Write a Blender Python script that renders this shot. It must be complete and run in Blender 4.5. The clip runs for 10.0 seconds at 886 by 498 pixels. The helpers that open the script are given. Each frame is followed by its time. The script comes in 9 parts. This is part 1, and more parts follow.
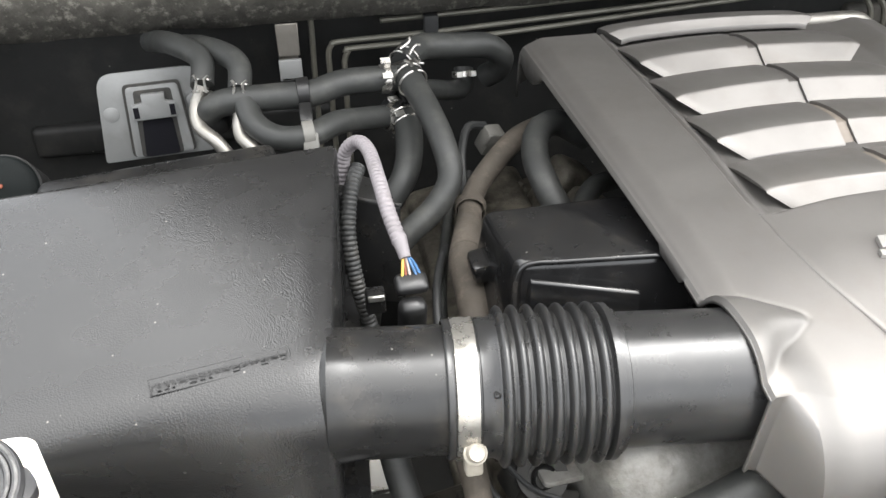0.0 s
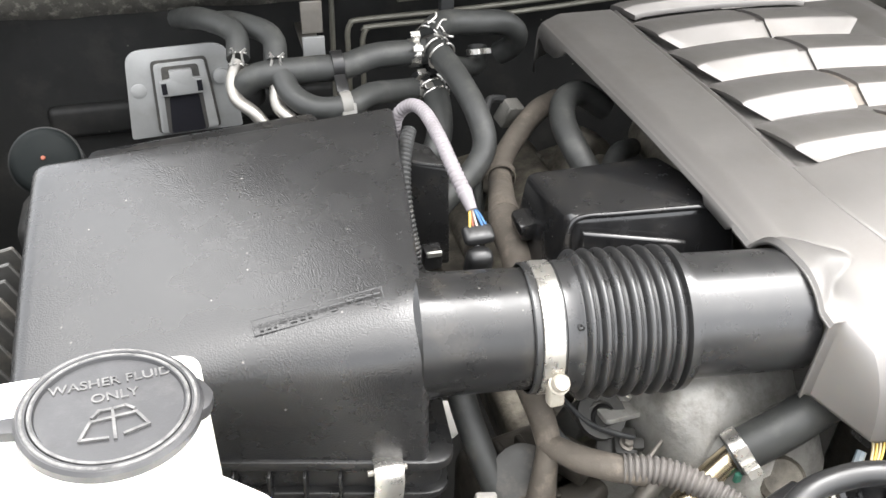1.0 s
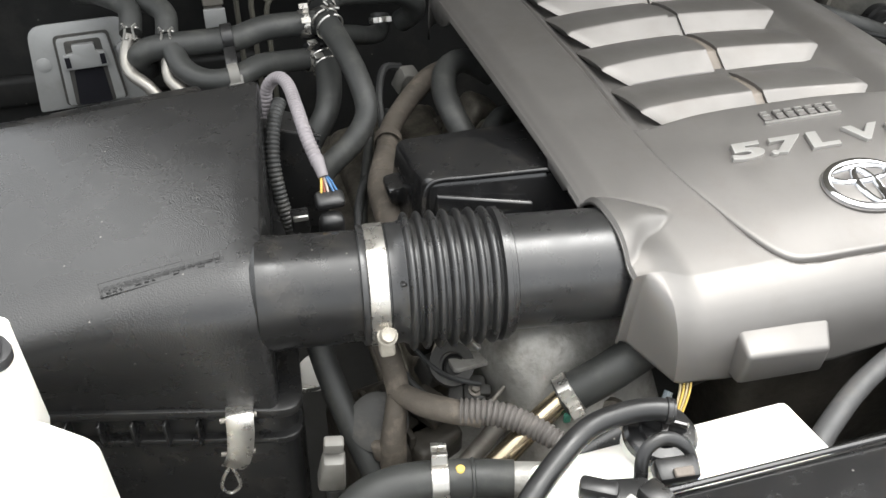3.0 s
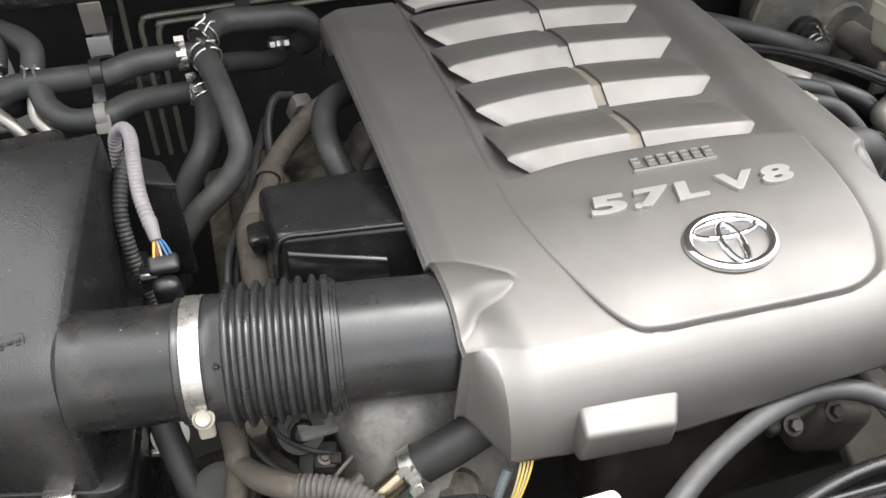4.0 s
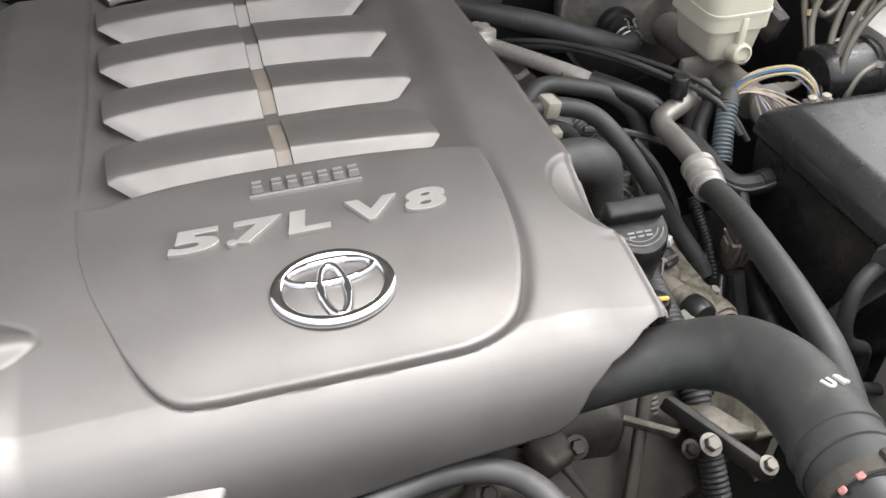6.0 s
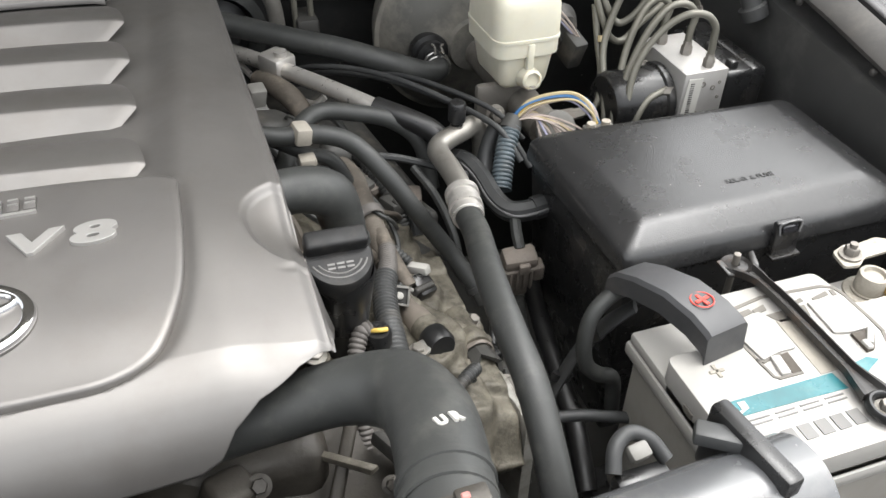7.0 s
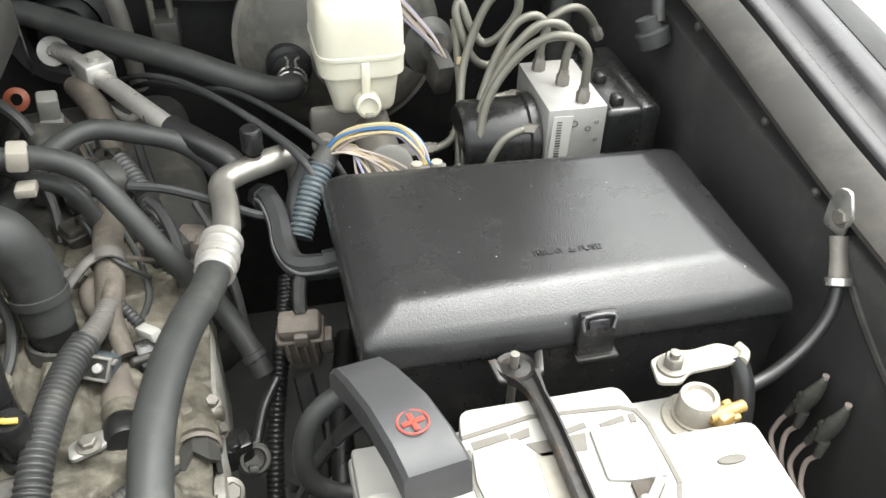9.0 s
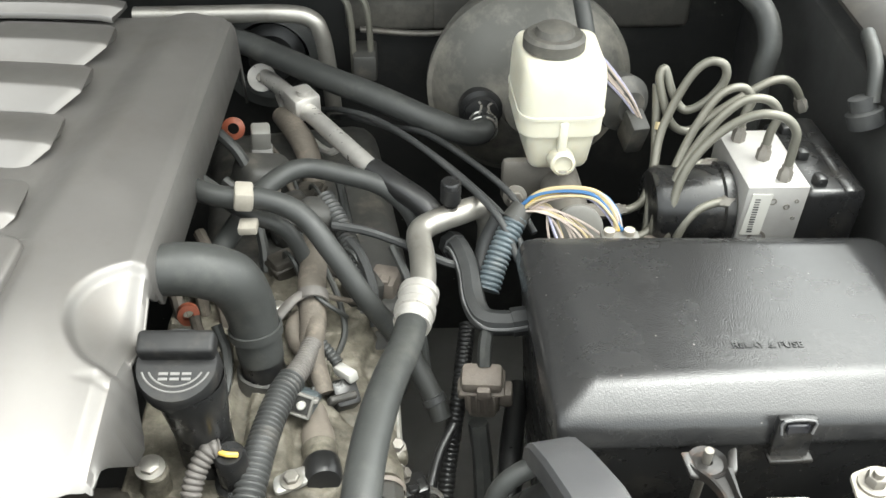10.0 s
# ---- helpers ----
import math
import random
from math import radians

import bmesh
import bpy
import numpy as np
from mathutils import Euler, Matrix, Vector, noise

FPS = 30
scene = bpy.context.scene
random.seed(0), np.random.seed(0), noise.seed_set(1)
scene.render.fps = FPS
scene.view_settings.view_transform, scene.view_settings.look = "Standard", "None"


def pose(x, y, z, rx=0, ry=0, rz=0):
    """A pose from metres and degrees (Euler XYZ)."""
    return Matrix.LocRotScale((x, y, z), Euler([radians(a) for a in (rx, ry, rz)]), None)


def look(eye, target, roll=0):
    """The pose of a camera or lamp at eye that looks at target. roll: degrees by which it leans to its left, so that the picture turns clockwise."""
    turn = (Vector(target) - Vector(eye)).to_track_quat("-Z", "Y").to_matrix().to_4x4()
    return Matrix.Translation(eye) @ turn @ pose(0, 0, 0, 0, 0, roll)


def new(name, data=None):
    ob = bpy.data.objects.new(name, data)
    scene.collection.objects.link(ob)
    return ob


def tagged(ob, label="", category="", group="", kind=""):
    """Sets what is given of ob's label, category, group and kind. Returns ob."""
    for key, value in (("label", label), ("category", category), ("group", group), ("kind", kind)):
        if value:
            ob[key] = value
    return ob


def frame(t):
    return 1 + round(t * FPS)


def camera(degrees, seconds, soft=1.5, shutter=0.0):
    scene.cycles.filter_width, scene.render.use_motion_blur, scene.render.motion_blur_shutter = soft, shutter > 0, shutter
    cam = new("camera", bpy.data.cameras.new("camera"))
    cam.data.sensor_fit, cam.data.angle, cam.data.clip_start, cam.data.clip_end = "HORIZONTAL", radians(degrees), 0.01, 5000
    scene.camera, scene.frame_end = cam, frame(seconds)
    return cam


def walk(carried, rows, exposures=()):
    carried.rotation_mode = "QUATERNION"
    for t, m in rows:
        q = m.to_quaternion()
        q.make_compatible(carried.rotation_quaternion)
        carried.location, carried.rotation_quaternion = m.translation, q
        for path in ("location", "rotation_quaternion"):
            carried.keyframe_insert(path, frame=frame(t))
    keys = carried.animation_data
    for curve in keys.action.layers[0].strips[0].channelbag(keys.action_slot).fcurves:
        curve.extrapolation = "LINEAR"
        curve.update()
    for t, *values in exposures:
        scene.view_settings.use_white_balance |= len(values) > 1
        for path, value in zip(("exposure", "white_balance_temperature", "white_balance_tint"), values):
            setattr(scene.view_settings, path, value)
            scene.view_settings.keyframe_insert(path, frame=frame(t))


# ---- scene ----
cam = camera(55.0, 10.0)
PATH = [
    (0.0, pose(-0.4948, -0.3173, 1.5827, 53.30, -0.14, -11.89)),
    (0.5, pose(-0.5801, -0.3108, 1.5825, 53.41, -0.81, -13.75)),
    (1.0, pose(-0.5921, -0.3451, 1.5714, 53.42, -1.30, -15.19)),
    (1.5, pose(-0.5995, -0.3993, 1.5582, 53.15, -1.13, -15.73)),
    (2.0, pose(-0.5848, -0.4180, 1.5607, 52.53, -0.92, -15.97)),
    (3.5, pose(-0.4250, -0.4020, 1.6301, 49.84, -0.69, -16.49)),
    (4.0, pose(-0.3499, -0.3810, 1.6377, 49.28, -0.30, -16.64)),
    (4.5, pose(-0.2767, -0.3536, 1.6259, 49.11, 0.23, -16.74)),
    (5.0, pose(-0.1983, -0.3336, 1.6031, 48.51, 0.08, -16.65)),
    (6.5, pose(0.0626, -0.3693, 1.5697, 49.69, -0.55, -18.21)),
    (7.0, pose(0.1692, -0.3937, 1.5722, 50.52, -1.20, -19.29)),
    (7.5, pose(0.3165, -0.3745, 1.5365, 51.45, -1.34, -19.37)),
    (8.0, pose(0.4216, -0.3758, 1.5121, 51.68, -1.94, -18.04)),
    (8.5, pose(0.4687, -0.3576, 1.5162, 51.45, -1.62, -15.62)),
    (9.0, pose(0.4687, -0.3143, 1.5047, 51.24, -1.26, -12.75)),
    (9.5, pose(0.4529, -0.3074, 1.5332, 51.15, -1.01, -8.32)),
    (10.0, pose(0.4145, -0.2859, 1.5575, 50.86, -0.49, -2.66)),
]
EXPOSURES = [(0.0, 2.5, 6500, 9), (0.5, 2.85, 6500, 10), (1.0, 2.9, 6500, 10), (1.6, 2.3, 6500, 7), (2.2, 1.8, 6500, 8), (3.4, 2.2, 6500, 8), (5.0, 1.95, 6500, 11), (6.5, 1.98, 6450, 10), (8.0, 2.35, 6500, 7), (9.2, 2.45, 6500, 5), (10.0, 2.66, 6500, 3)]
walk(cam, PATH, EXPOSURES)

# ---- light ----
world = bpy.data.worlds.new("world")
scene.world = world
world.use_nodes = True
wn = world.node_tree.nodes
sky = wn.new("ShaderNodeTexSky")
sky.sky_type = "NISHITA"
sky.sun_disc = False
SUN_EL, SUN_AZ = 72.0, 75.0
sky.sun_elevation, sky.sun_rotation = radians(SUN_EL), radians(SUN_AZ)
sky.air_density, sky.dust_density, sky.ozone_density = 1.0, 4.0, 0.6
wn["Background"].inputs["Strength"].default_value = 0.15
haze = wn.new("ShaderNodeHueSaturation")  # thin cloud pales the blue
haze.inputs["Saturation"].default_value = 0.12
world.node_tree.links.new(sky.outputs["Color"], haze.inputs["Color"])
world.node_tree.links.new(haze.outputs["Color"], wn["Background"].inputs["Color"])
sun = new("sun", bpy.data.lights.new("sun", "SUN"))
sun.data.energy, sun.data.angle, sun.data.color = 0.85, radians(105), (1.0, 0.97, 0.92)
sun_dir = Vector((math.sin(radians(SUN_AZ)) * math.cos(radians(SUN_EL)), math.cos(radians(SUN_AZ)) * math.cos(radians(SUN_EL)), math.sin(radians(SUN_EL))))
sun.matrix_world = look(sun_dir * 20, (0, 0, 0))


# ---- materials ----
def material(name, colour, rough=0.5, metal=0.0, dirt=None, dirt_amount=0.35, dirt_scale=18.0, grain=0.0, grain_scale=900.0,
             vary=0.12, rough_vary=0.12, grime=0.52, coat=0.0, transmission=0.0, subsurface=0.0, bump_scale=40.0, bump=0.0, per_object=0.0, spec=0.5, grain_depth=0.00035, pebble=0.0, specks=0.0):
    """A surface with cloudy variation, a second colour of dirt, fine relief and uneven gloss."""
    m = bpy.data.materials.new(name)
    m.use_nodes = True
    nt = m.node_tree
    n, link = nt.nodes, nt.links.new
    b = n["Principled BSDF"]
    co = n.new("ShaderNodeTexCoord").outputs["Object"]

    def cloud(scale, detail=5.0, rough_=0.6):
        t = n.new("ShaderNodeTexNoise")
        t.inputs["Scale"].default_value, t.inputs["Detail"].default_value, t.inputs["Roughness"].default_value = scale, detail, rough_
        link(co, t.inputs["Vector"])
        return t.outputs["Fac"]

    def ramp(fac, a, bb, lo=0.0, hi=1.0):
        r = n.new("ShaderNodeMapRange")
        r.inputs["From Min"].default_value, r.inputs["From Max"].default_value = a, bb
        r.inputs["To Min"].default_value, r.inputs["To Max"].default_value = lo, hi
        link(fac, r.inputs["Value"])
        return r.outputs["Result"]

    def mix(fac, a, c):
        x = n.new("ShaderNodeMix")
        x.data_type = "RGBA"
        if isinstance(fac, float):
            x.inputs["Factor"].default_value = fac
        else:
            link(fac, x.inputs["Factor"])
        for sock, v in ((x.inputs["A"], a), (x.inputs["B"], c)):
            if isinstance(v, tuple):
                sock.default_value = (*v, 1)
            else:
                link(v, sock)
        return x.outputs["Result"]

    lo = tuple(max(0.0, v * (1 - vary)) for v in colour)
    hi = tuple(min(1.0, v * (1 + vary)) for v in colour)
    col = mix(ramp(cloud(dirt_scale * 0.6), 0.3, 0.7), lo, hi)
    rough_socket = ramp(cloud(dirt_scale * 1.7, 6.0), 0.3, 0.7, max(0.02, rough - rough_vary), min(1.0, rough + rough_vary))
    if dirt:
        spots = ramp(cloud(dirt_scale, 9.0, 0.68), grime, grime + 0.26, 0.0, dirt_amount)
        col = mix(spots, col, dirt)
    if specks:
        v = n.new("ShaderNodeTexVoronoi")
        v.inputs["Scale"].default_value = specks
        link(co, v.inputs["Vector"])
        col = mix(ramp(v.outputs["Distance"], 0.02, 0.055, 0.5, 0.0), col, (0.30, 0.285, 0.26))
    if per_object:
        info = n.new("ShaderNodeObjectInfo")
        hsv = n.new("ShaderNodeHueSaturation")
        link(ramp(info.outputs["Random"], 0.0, 1.0, 1 - per_object, 1 + per_object), hsv.inputs["Value"])
        link(col, hsv.inputs["Color"])
        col = hsv.outputs["Color"]
    link(col, b.inputs["Base Color"])
    link(rough_socket, b.inputs["Roughness"])
    b.inputs["Metallic"].default_value = metal
    b.inputs["Specular IOR Level"].default_value = spec
    b.inputs["Coat Weight"].default_value = coat
    b.inputs["Coat Roughness"].default_value = 0.15
    b.inputs["Transmission Weight"].default_value = transmission
    if subsurface:
        b.inputs["Subsurface Weight"].default_value = subsurface
        b.inputs["Subsurface Radius"].default_value = (0.02, 0.015, 0.01)
        b.inputs["Subsurface Scale"].default_value = 0.5
    if grain or bump or pebble:
        last = None
        if pebble:
            v = n.new("ShaderNodeTexVoronoi")
            v.feature = "SMOOTH_F1"
            v.inputs["Scale"].default_value, v.inputs["Smoothness"].default_value = pebble, 0.35
            link(co, v.inputs["Vector"])
            bp = n.new("ShaderNodeBump")
            bp.invert = True
            bp.inputs["Strength"].default_value, bp.inputs["Distance"].default_value = 1.0, grain_depth
            link(v.outputs["Distance"], bp.inputs["Height"])
            last = bp.outputs["Normal"]
        for scale, strength, dist in ((grain_scale, grain, grain_depth), (bump_scale, bump, 0.002)):
            if strength:
                bp = n.new("ShaderNodeBump")
                bp.inputs["Strength"].default_value, bp.inputs["Distance"].default_value = strength, dist
                link(cloud(scale, 3.0), bp.inputs["Height"])
                if last:
                    link(last, bp.inputs["Normal"])
                last = bp.outputs["Normal"]
        link(last, b.inputs["Normal"])
    return m


DUST = (0.23, 0.20, 0.16)
SILVER = material("silver_paint", (0.180, 0.172, 0.164), 0.48, 0.7, dirt=(0.13, 0.112, 0.094), dirt_amount=0.4, dirt_scale=11, grain=0.1, grain_scale=1300, vary=0.05, rough_vary=0.07)
SILVER_GRIME = material("silver_grime", (0.19, 0.165, 0.14), 0.6, 0.2, dirt=(0.36, 0.31, 0.26), dirt_scale=30)
CHROME = material("chrome", (0.55, 0.55, 0.56), 0.1, 1.0, vary=0.03, rough_vary=0.04)
BLACK_GLOSS = material("black_gloss", (0.015, 0.015, 0.018), 0.15)
BLACK_GRAINED = material("black_grained_plastic", (0.015, 0.015, 0.0153), 0.27, pebble=800, grain_depth=0.00013, spec=0.56, dirt=(0.09, 0.085, 0.08), dirt_amount=0.1, dirt_scale=14, rough_vary=0.06, specks=55.0)
BLACK_PLASTIC = material("black_plastic", (0.012, 0.012, 0.0122), 0.3, dirt=DUST, dirt_amount=0.12, dirt_scale=22, grain=0.07, grain_scale=700, specks=55.0)
BLACK_DUSTY = material("dusty_black_plastic", (0.040, 0.039, 0.036), 0.6, dirt=DUST, dirt_amount=0.42, dirt_scale=26, grain=0.15)
RUBBER = material("rubber", (0.031, 0.0322, 0.0310), 0.5, dirt=(0.14, 0.136, 0.120), dirt_amount=0.32, dirt_scale=30, grain=0.15, grain_scale=600, spec=0.4)
RUBBER_GREY = material("grey_rubber", (0.033, 0.034, 0.0345), 0.5, dirt=(0.13, 0.125, 0.115), dirt_amount=0.22, dirt_scale=26, grain=0.1, spec=0.4)
RUBBER_DARK = material("dark_rubber", (0.012, 0.012, 0.0122), 0.38, dirt=(0.08, 0.075, 0.07), dirt_amount=0.16, dirt_scale=30, grain=0.1)
TAN_LOOM = material("dusty_harness_tape", (0.082, 0.07, 0.057), 0.8, dirt=(0.24, 0.2, 0.16), dirt_amount=0.6, dirt_scale=45, bump=0.5, bump_scale=120)
LOOM_WHITE = material("pale_grey_loom", (0.185, 0.17, 0.178), 0.6, dirt=(0.1, 0.09, 0.085), dirt_amount=0.6, dirt_scale=60)
LOOM_GREY = material("grey_convoluted_loom", (0.035, 0.036, 0.0355), 0.5, dirt=DUST, dirt_amount=0.3, dirt_scale=40)
LOOM_DUSTY = material("dusty_convoluted_loom", (0.085, 0.078, 0.072), 0.65, dirt=(0.2, 0.18, 0.155), dirt_amount=0.5, dirt_scale=60)
LOOM_BLUE = material("blue_grey_loom", (0.07, 0.088, 0.098), 0.45, dirt=DUST, dirt_amount=0.3, dirt_scale=40)
ALU = material("cast_aluminium", (0.32, 0.312, 0.292), 0.5, 0.5, dirt=(0.07, 0.06, 0.05), dirt_amount=0.8, dirt_scale=28, grime=0.47, bump=0.4, bump_scale=160, vary=0.25)
ALU_DULL = material("dull_cast_aluminium", (0.165, 0.150, 0.122), 0.55, 0.35, dirt=(0.026, 0.022, 0.017), dirt_amount=0.95, dirt_scale=26, grime=0.40, bump=0.5, bump_scale=150, vary=0.5)
ALU_PIPE = material("aluminium_pipe", (0.31, 0.296, 0.27), 0.42, 0.75, dirt=(0.12, 0.1, 0.08), dirt_amount=0.6, dirt_scale=30)
STEEL = material("zinc_steel", (0.55, 0.54, 0.51), 0.35, 0.9, dirt=(0.2, 0.165, 0.13), dirt_amount=0.35, dirt_scale=50)
STEEL_DULL = material("weathered_steel", (0.195, 0.182, 0.162), 0.55, 0.6, dirt=(0.1, 0.075, 0.055), dirt_amount=0.6, dirt_scale=50)
STEEL_BRIGHT = material("bright_steel", (0.52, 0.505, 0.475), 0.3, 0.9, dirt=(0.28, 0.23, 0.17), dirt_amount=0.4, dirt_scale=60)
BRACKET_GREY = material("grey_bracket_paint", (0.25, 0.253, 0.25), 0.5, 0.1, dirt=(0.15, 0.143, 0.125), dirt_amount=0.4, dirt_scale=25)
LINE_GREEN = material("coated_steel_line", (0.135, 0.13, 0.108), 0.45, 0.35, dirt=(0.2, 0.18, 0.145), dirt_amount=0.4, dirt_scale=40)
CREAM = material("cream_plastic", (0.55, 0.525, 0.43), 0.4, subsurface=0.25, dirt=(0.42, 0.38, 0.28), dirt_amount=0.3, dirt_scale=14)
WHITE_PLASTIC = material("white_translucent_plastic", (0.82, 0.80, 0.74), 0.4, subsurface=0.25, dirt=(0.6, 0.55, 0.45), dirt_amount=0.2, dirt_scale=10)
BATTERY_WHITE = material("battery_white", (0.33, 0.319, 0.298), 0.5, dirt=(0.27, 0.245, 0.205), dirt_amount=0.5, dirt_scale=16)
# dark tone puts the shade of the top's grooves into flat strips
BATTERY_SHADE = material("dusty_shaded_battery_well", (0.125, 0.115, 0.100), 0.7, dirt=(0.05, 0.045, 0.04), dirt_amount=0.4, dirt_scale=40)
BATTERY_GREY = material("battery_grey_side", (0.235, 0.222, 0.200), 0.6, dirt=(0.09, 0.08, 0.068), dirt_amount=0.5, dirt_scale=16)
TEAL = material("teal_label", (0.012, 0.11, 0.125), 0.3, dirt=(0.16, 0.24, 0.22), dirt_amount=0.7, dirt_scale=14, vary=0.6)
LABEL_GREY = material("grey_label", (0.13, 0.126, 0.12), 0.5, dirt=(0.25, 0.245, 0.235), dirt_amount=0.5)
LABEL_WHITE = material("white_label", (0.42, 0.41, 0.38), 0.5)
PRINT = material("printed_dark", (0.05, 0.05, 0.05), 0.5)
RED = material("red_paint", (0.50, 0.05, 0.035), 0.5)
RED_WIRE = material("red_wire", (0.5, 0.05, 0.04), 0.5)
ORANGE_RUBBER = material("orange_seal", (0.20, 0.052, 0.025), 0.6, dirt=(0.05, 0.03, 0.02), dirt_amount=0.6, dirt_scale=90)
AMBER = material("amber_grease", (0.30, 0.19, 0.06), 0.2, dirt=(0.42, 0.36, 0.22), dirt_amount=0.6, dirt_scale=90)
BRASS_CORRODED = material("corroded_terminal", (0.33, 0.305, 0.26), 0.6, 0.3, dirt=(0.2, 0.16, 0.115), dirt_amount=0.6, dirt_scale=70, bump=0.5, bump_scale=250)
YELLOW = material("yellow_wire", (0.55, 0.38, 0.08), 0.45)
BLUE = material("blue_wire", (0.04, 0.12, 0.26), 0.45)
PALE_WIRE = material("pale_wire", (0.36, 0.30, 0.265), 0.55, dirt=DUST, dirt_amount=0.4, dirt_scale=60)
LILAC_WIRE = material("lilac_wire", (0.32, 0.31, 0.42), 0.55)
CREAM_WIRE = material("cream_wire", (0.38, 0.31, 0.18), 0.5)
BODY_BLACK = material("black_body_paint", (0.020, 0.0198, 0.0198), 0.55, dirt=(0.08, 0.076, 0.07), dirt_amount=0.35, dirt_scale=7, spec=0.25)
WING_DUST = material("dusty_wing_flange", (0.033, 0.031, 0.029), 0.55, dirt=(0.105, 0.094, 0.080), dirt_amount=0.6, dirt_scale=9, grime=0.48, bump=0.12, bump_scale=30, spec=0.28)
WING_PAINT = material("dusty_wing_paint", (0.024, 0.023, 0.025), 0.32, dirt=(0.11, 0.105, 0.096), dirt_amount=0.4, dirt_scale=14, bump=0.06, bump_scale=35, spec=0.5)
BODY_INNER = material("dusty_inner_body", (0.040, 0.0398, 0.039), 0.42, dirt=(0.14, 0.135, 0.125), dirt_amount=0.5, dirt_scale=9, bump=0.1, bump_scale=25, spec=0.5)
FIREWALL = material("firewall_black", (0.013, 0.0132, 0.0128), 0.6, dirt=(0.06, 0.056, 0.05), dirt_amount=0.5, dirt_scale=12, spec=0.35, specks=32.0)
# base colour raised to stand for lens glare in the deep gaps
SPLASH = material("glare_lifted_splash_shield", (0.055, 0.054, 0.050), 0.8, dirt=(0.05, 0.045, 0.04), dirt_amount=0.6, dirt_scale=12)
PALE_STRIP = material("pale_dusty_metal", (0.27, 0.26, 0.235), 0.6, dirt=(0.09, 0.08, 0.065), dirt_amount=0.8, dirt_scale=45, grime=0.45)
INSULATION = material("felt_insulation", (0.095, 0.09, 0.078), 0.95, dirt=(0.55, 0.52, 0.46), dirt_amount=0.8, dirt_scale=85, bump=1.0, bump_scale=90, vary=0.35)
CONCRETE = material("concrete", (0.5, 0.48, 0.45), 0.9, dirt=(0.38, 0.36, 0.33), dirt_amount=0.5, dirt_scale=1.5, bump=0.4, bump_scale=30)
LAMP_GLASS = material("grey_lamp_housing", (0.11, 0.11, 0.108), 0.4, dirt=DUST, dirt_amount=0.3)
CONNECTOR_GREY = material("grey_connector", (0.16, 0.155, 0.142), 0.5, dirt=(0.13, 0.115, 0.095), dirt_amount=0.5, dirt_scale=60)
CONNECTOR_BROWN = material("dusty_brown_connector", (0.14, 0.120, 0.102), 0.7, dirt=(0.2, 0.17, 0.145), dirt_amount=0.6, dirt_scale=60, bump=0.4, bump_scale=150)
CAP_SMOKE = material("smoky_cap", (0.006, 0.0075, 0.0075), 0.6, dirt=(0.025, 0.025, 0.024), dirt_amount=0.3, spec=0.08)
VENT_HOSE = material("vent_hose_rubber", (0.058, 0.058, 0.059), 0.5, dirt=DUST, dirt_amount=0.2, dirt_scale=40, grain=0.1)
CAP_BLACK = material("matt_black_cap", (0.012, 0.012, 0.0122), 0.5, dirt=DUST, dirt_amount=0.08, dirt_scale=60, spec=0.3)
VENT_GREY = material("grey_vent_rubber", (0.115, 0.115, 0.117), 0.55, dirt=(0.25, 0.24, 0.22), dirt_amount=0.45, dirt_scale=40, bump=0.15, bump_scale=90)
GLOSS_PLASTIC = material("glossy_black_plastic", (0.012, 0.012, 0.0125), 0.2, dirt=DUST, dirt_amount=0.1, dirt_scale=30, spec=0.7, specks=55.0)
GRIMY = material("oily_grime_casting", (0.045, 0.04, 0.033), 0.55, 0.2, dirt=(0.015, 0.0135, 0.012), dirt_amount=0.9, dirt_scale=30, bump=0.4, bump_scale=120, vary=0.4)
GREEN_TAPE = material("green_tape", (0.05, 0.2, 0.14), 0.5)


# ---- mesh helpers ----
def thing(name, label, category, at=(0, 0, 0), group="", kind=""):
    ob = new(name)
    ob.empty_display_size = 0.02
    ob.location = at
    ob.matrix_world = Matrix.Translation(at)
    return tagged(ob, label, category, group, kind)


def finish(name, bm, mat, smooth=True, angle=40):
    me = bpy.data.meshes.new(name)
    bmesh.ops.recalc_face_normals(bm, faces=bm.faces)
    if any(e.is_boundary for e in bm.edges) and sum(f.normal.z * f.calc_area() for f in bm.faces) < 0:
        bmesh.ops.reverse_faces(bm, faces=bm.faces)
    if smooth:
        lim = radians(angle)
        for f in bm.faces:
            f.smooth = True
        for e in bm.edges:
            if len(e.link_faces) == 2 and e.calc_face_angle(0) > lim:
                e.smooth = False
    bm.to_mesh(me)
    bm.free()
    for m in mat if isinstance(mat, (list, tuple)) else (mat,):
        me.materials.append(m)
    return me


def part(name, bm, mat, parent, label="", smooth=True, angle=40):
    """One mesh, given in world coordinates, under a thing or a part."""
    ob = new(name, finish(name, bm, mat, smooth, angle))
    if parent is not None:
        ob.parent = parent
        up = Matrix.Identity(4)
        o = parent
        while o is not None:
            if o.type == "EMPTY":
                up = Matrix.Translation(-o.location) @ up
            o = o.parent
        if parent.type == "EMPTY":
            ob.matrix_parent_inverse = up
    if label:
        ob["label"] = label
    return ob


def solid(name, bm, mat, label, category, kind="", group="", smooth=True, angle=40):
    """A thing that is one mesh."""
    return tagged(part(name, bm, mat, None, "", smooth, angle), label, category, group, kind)


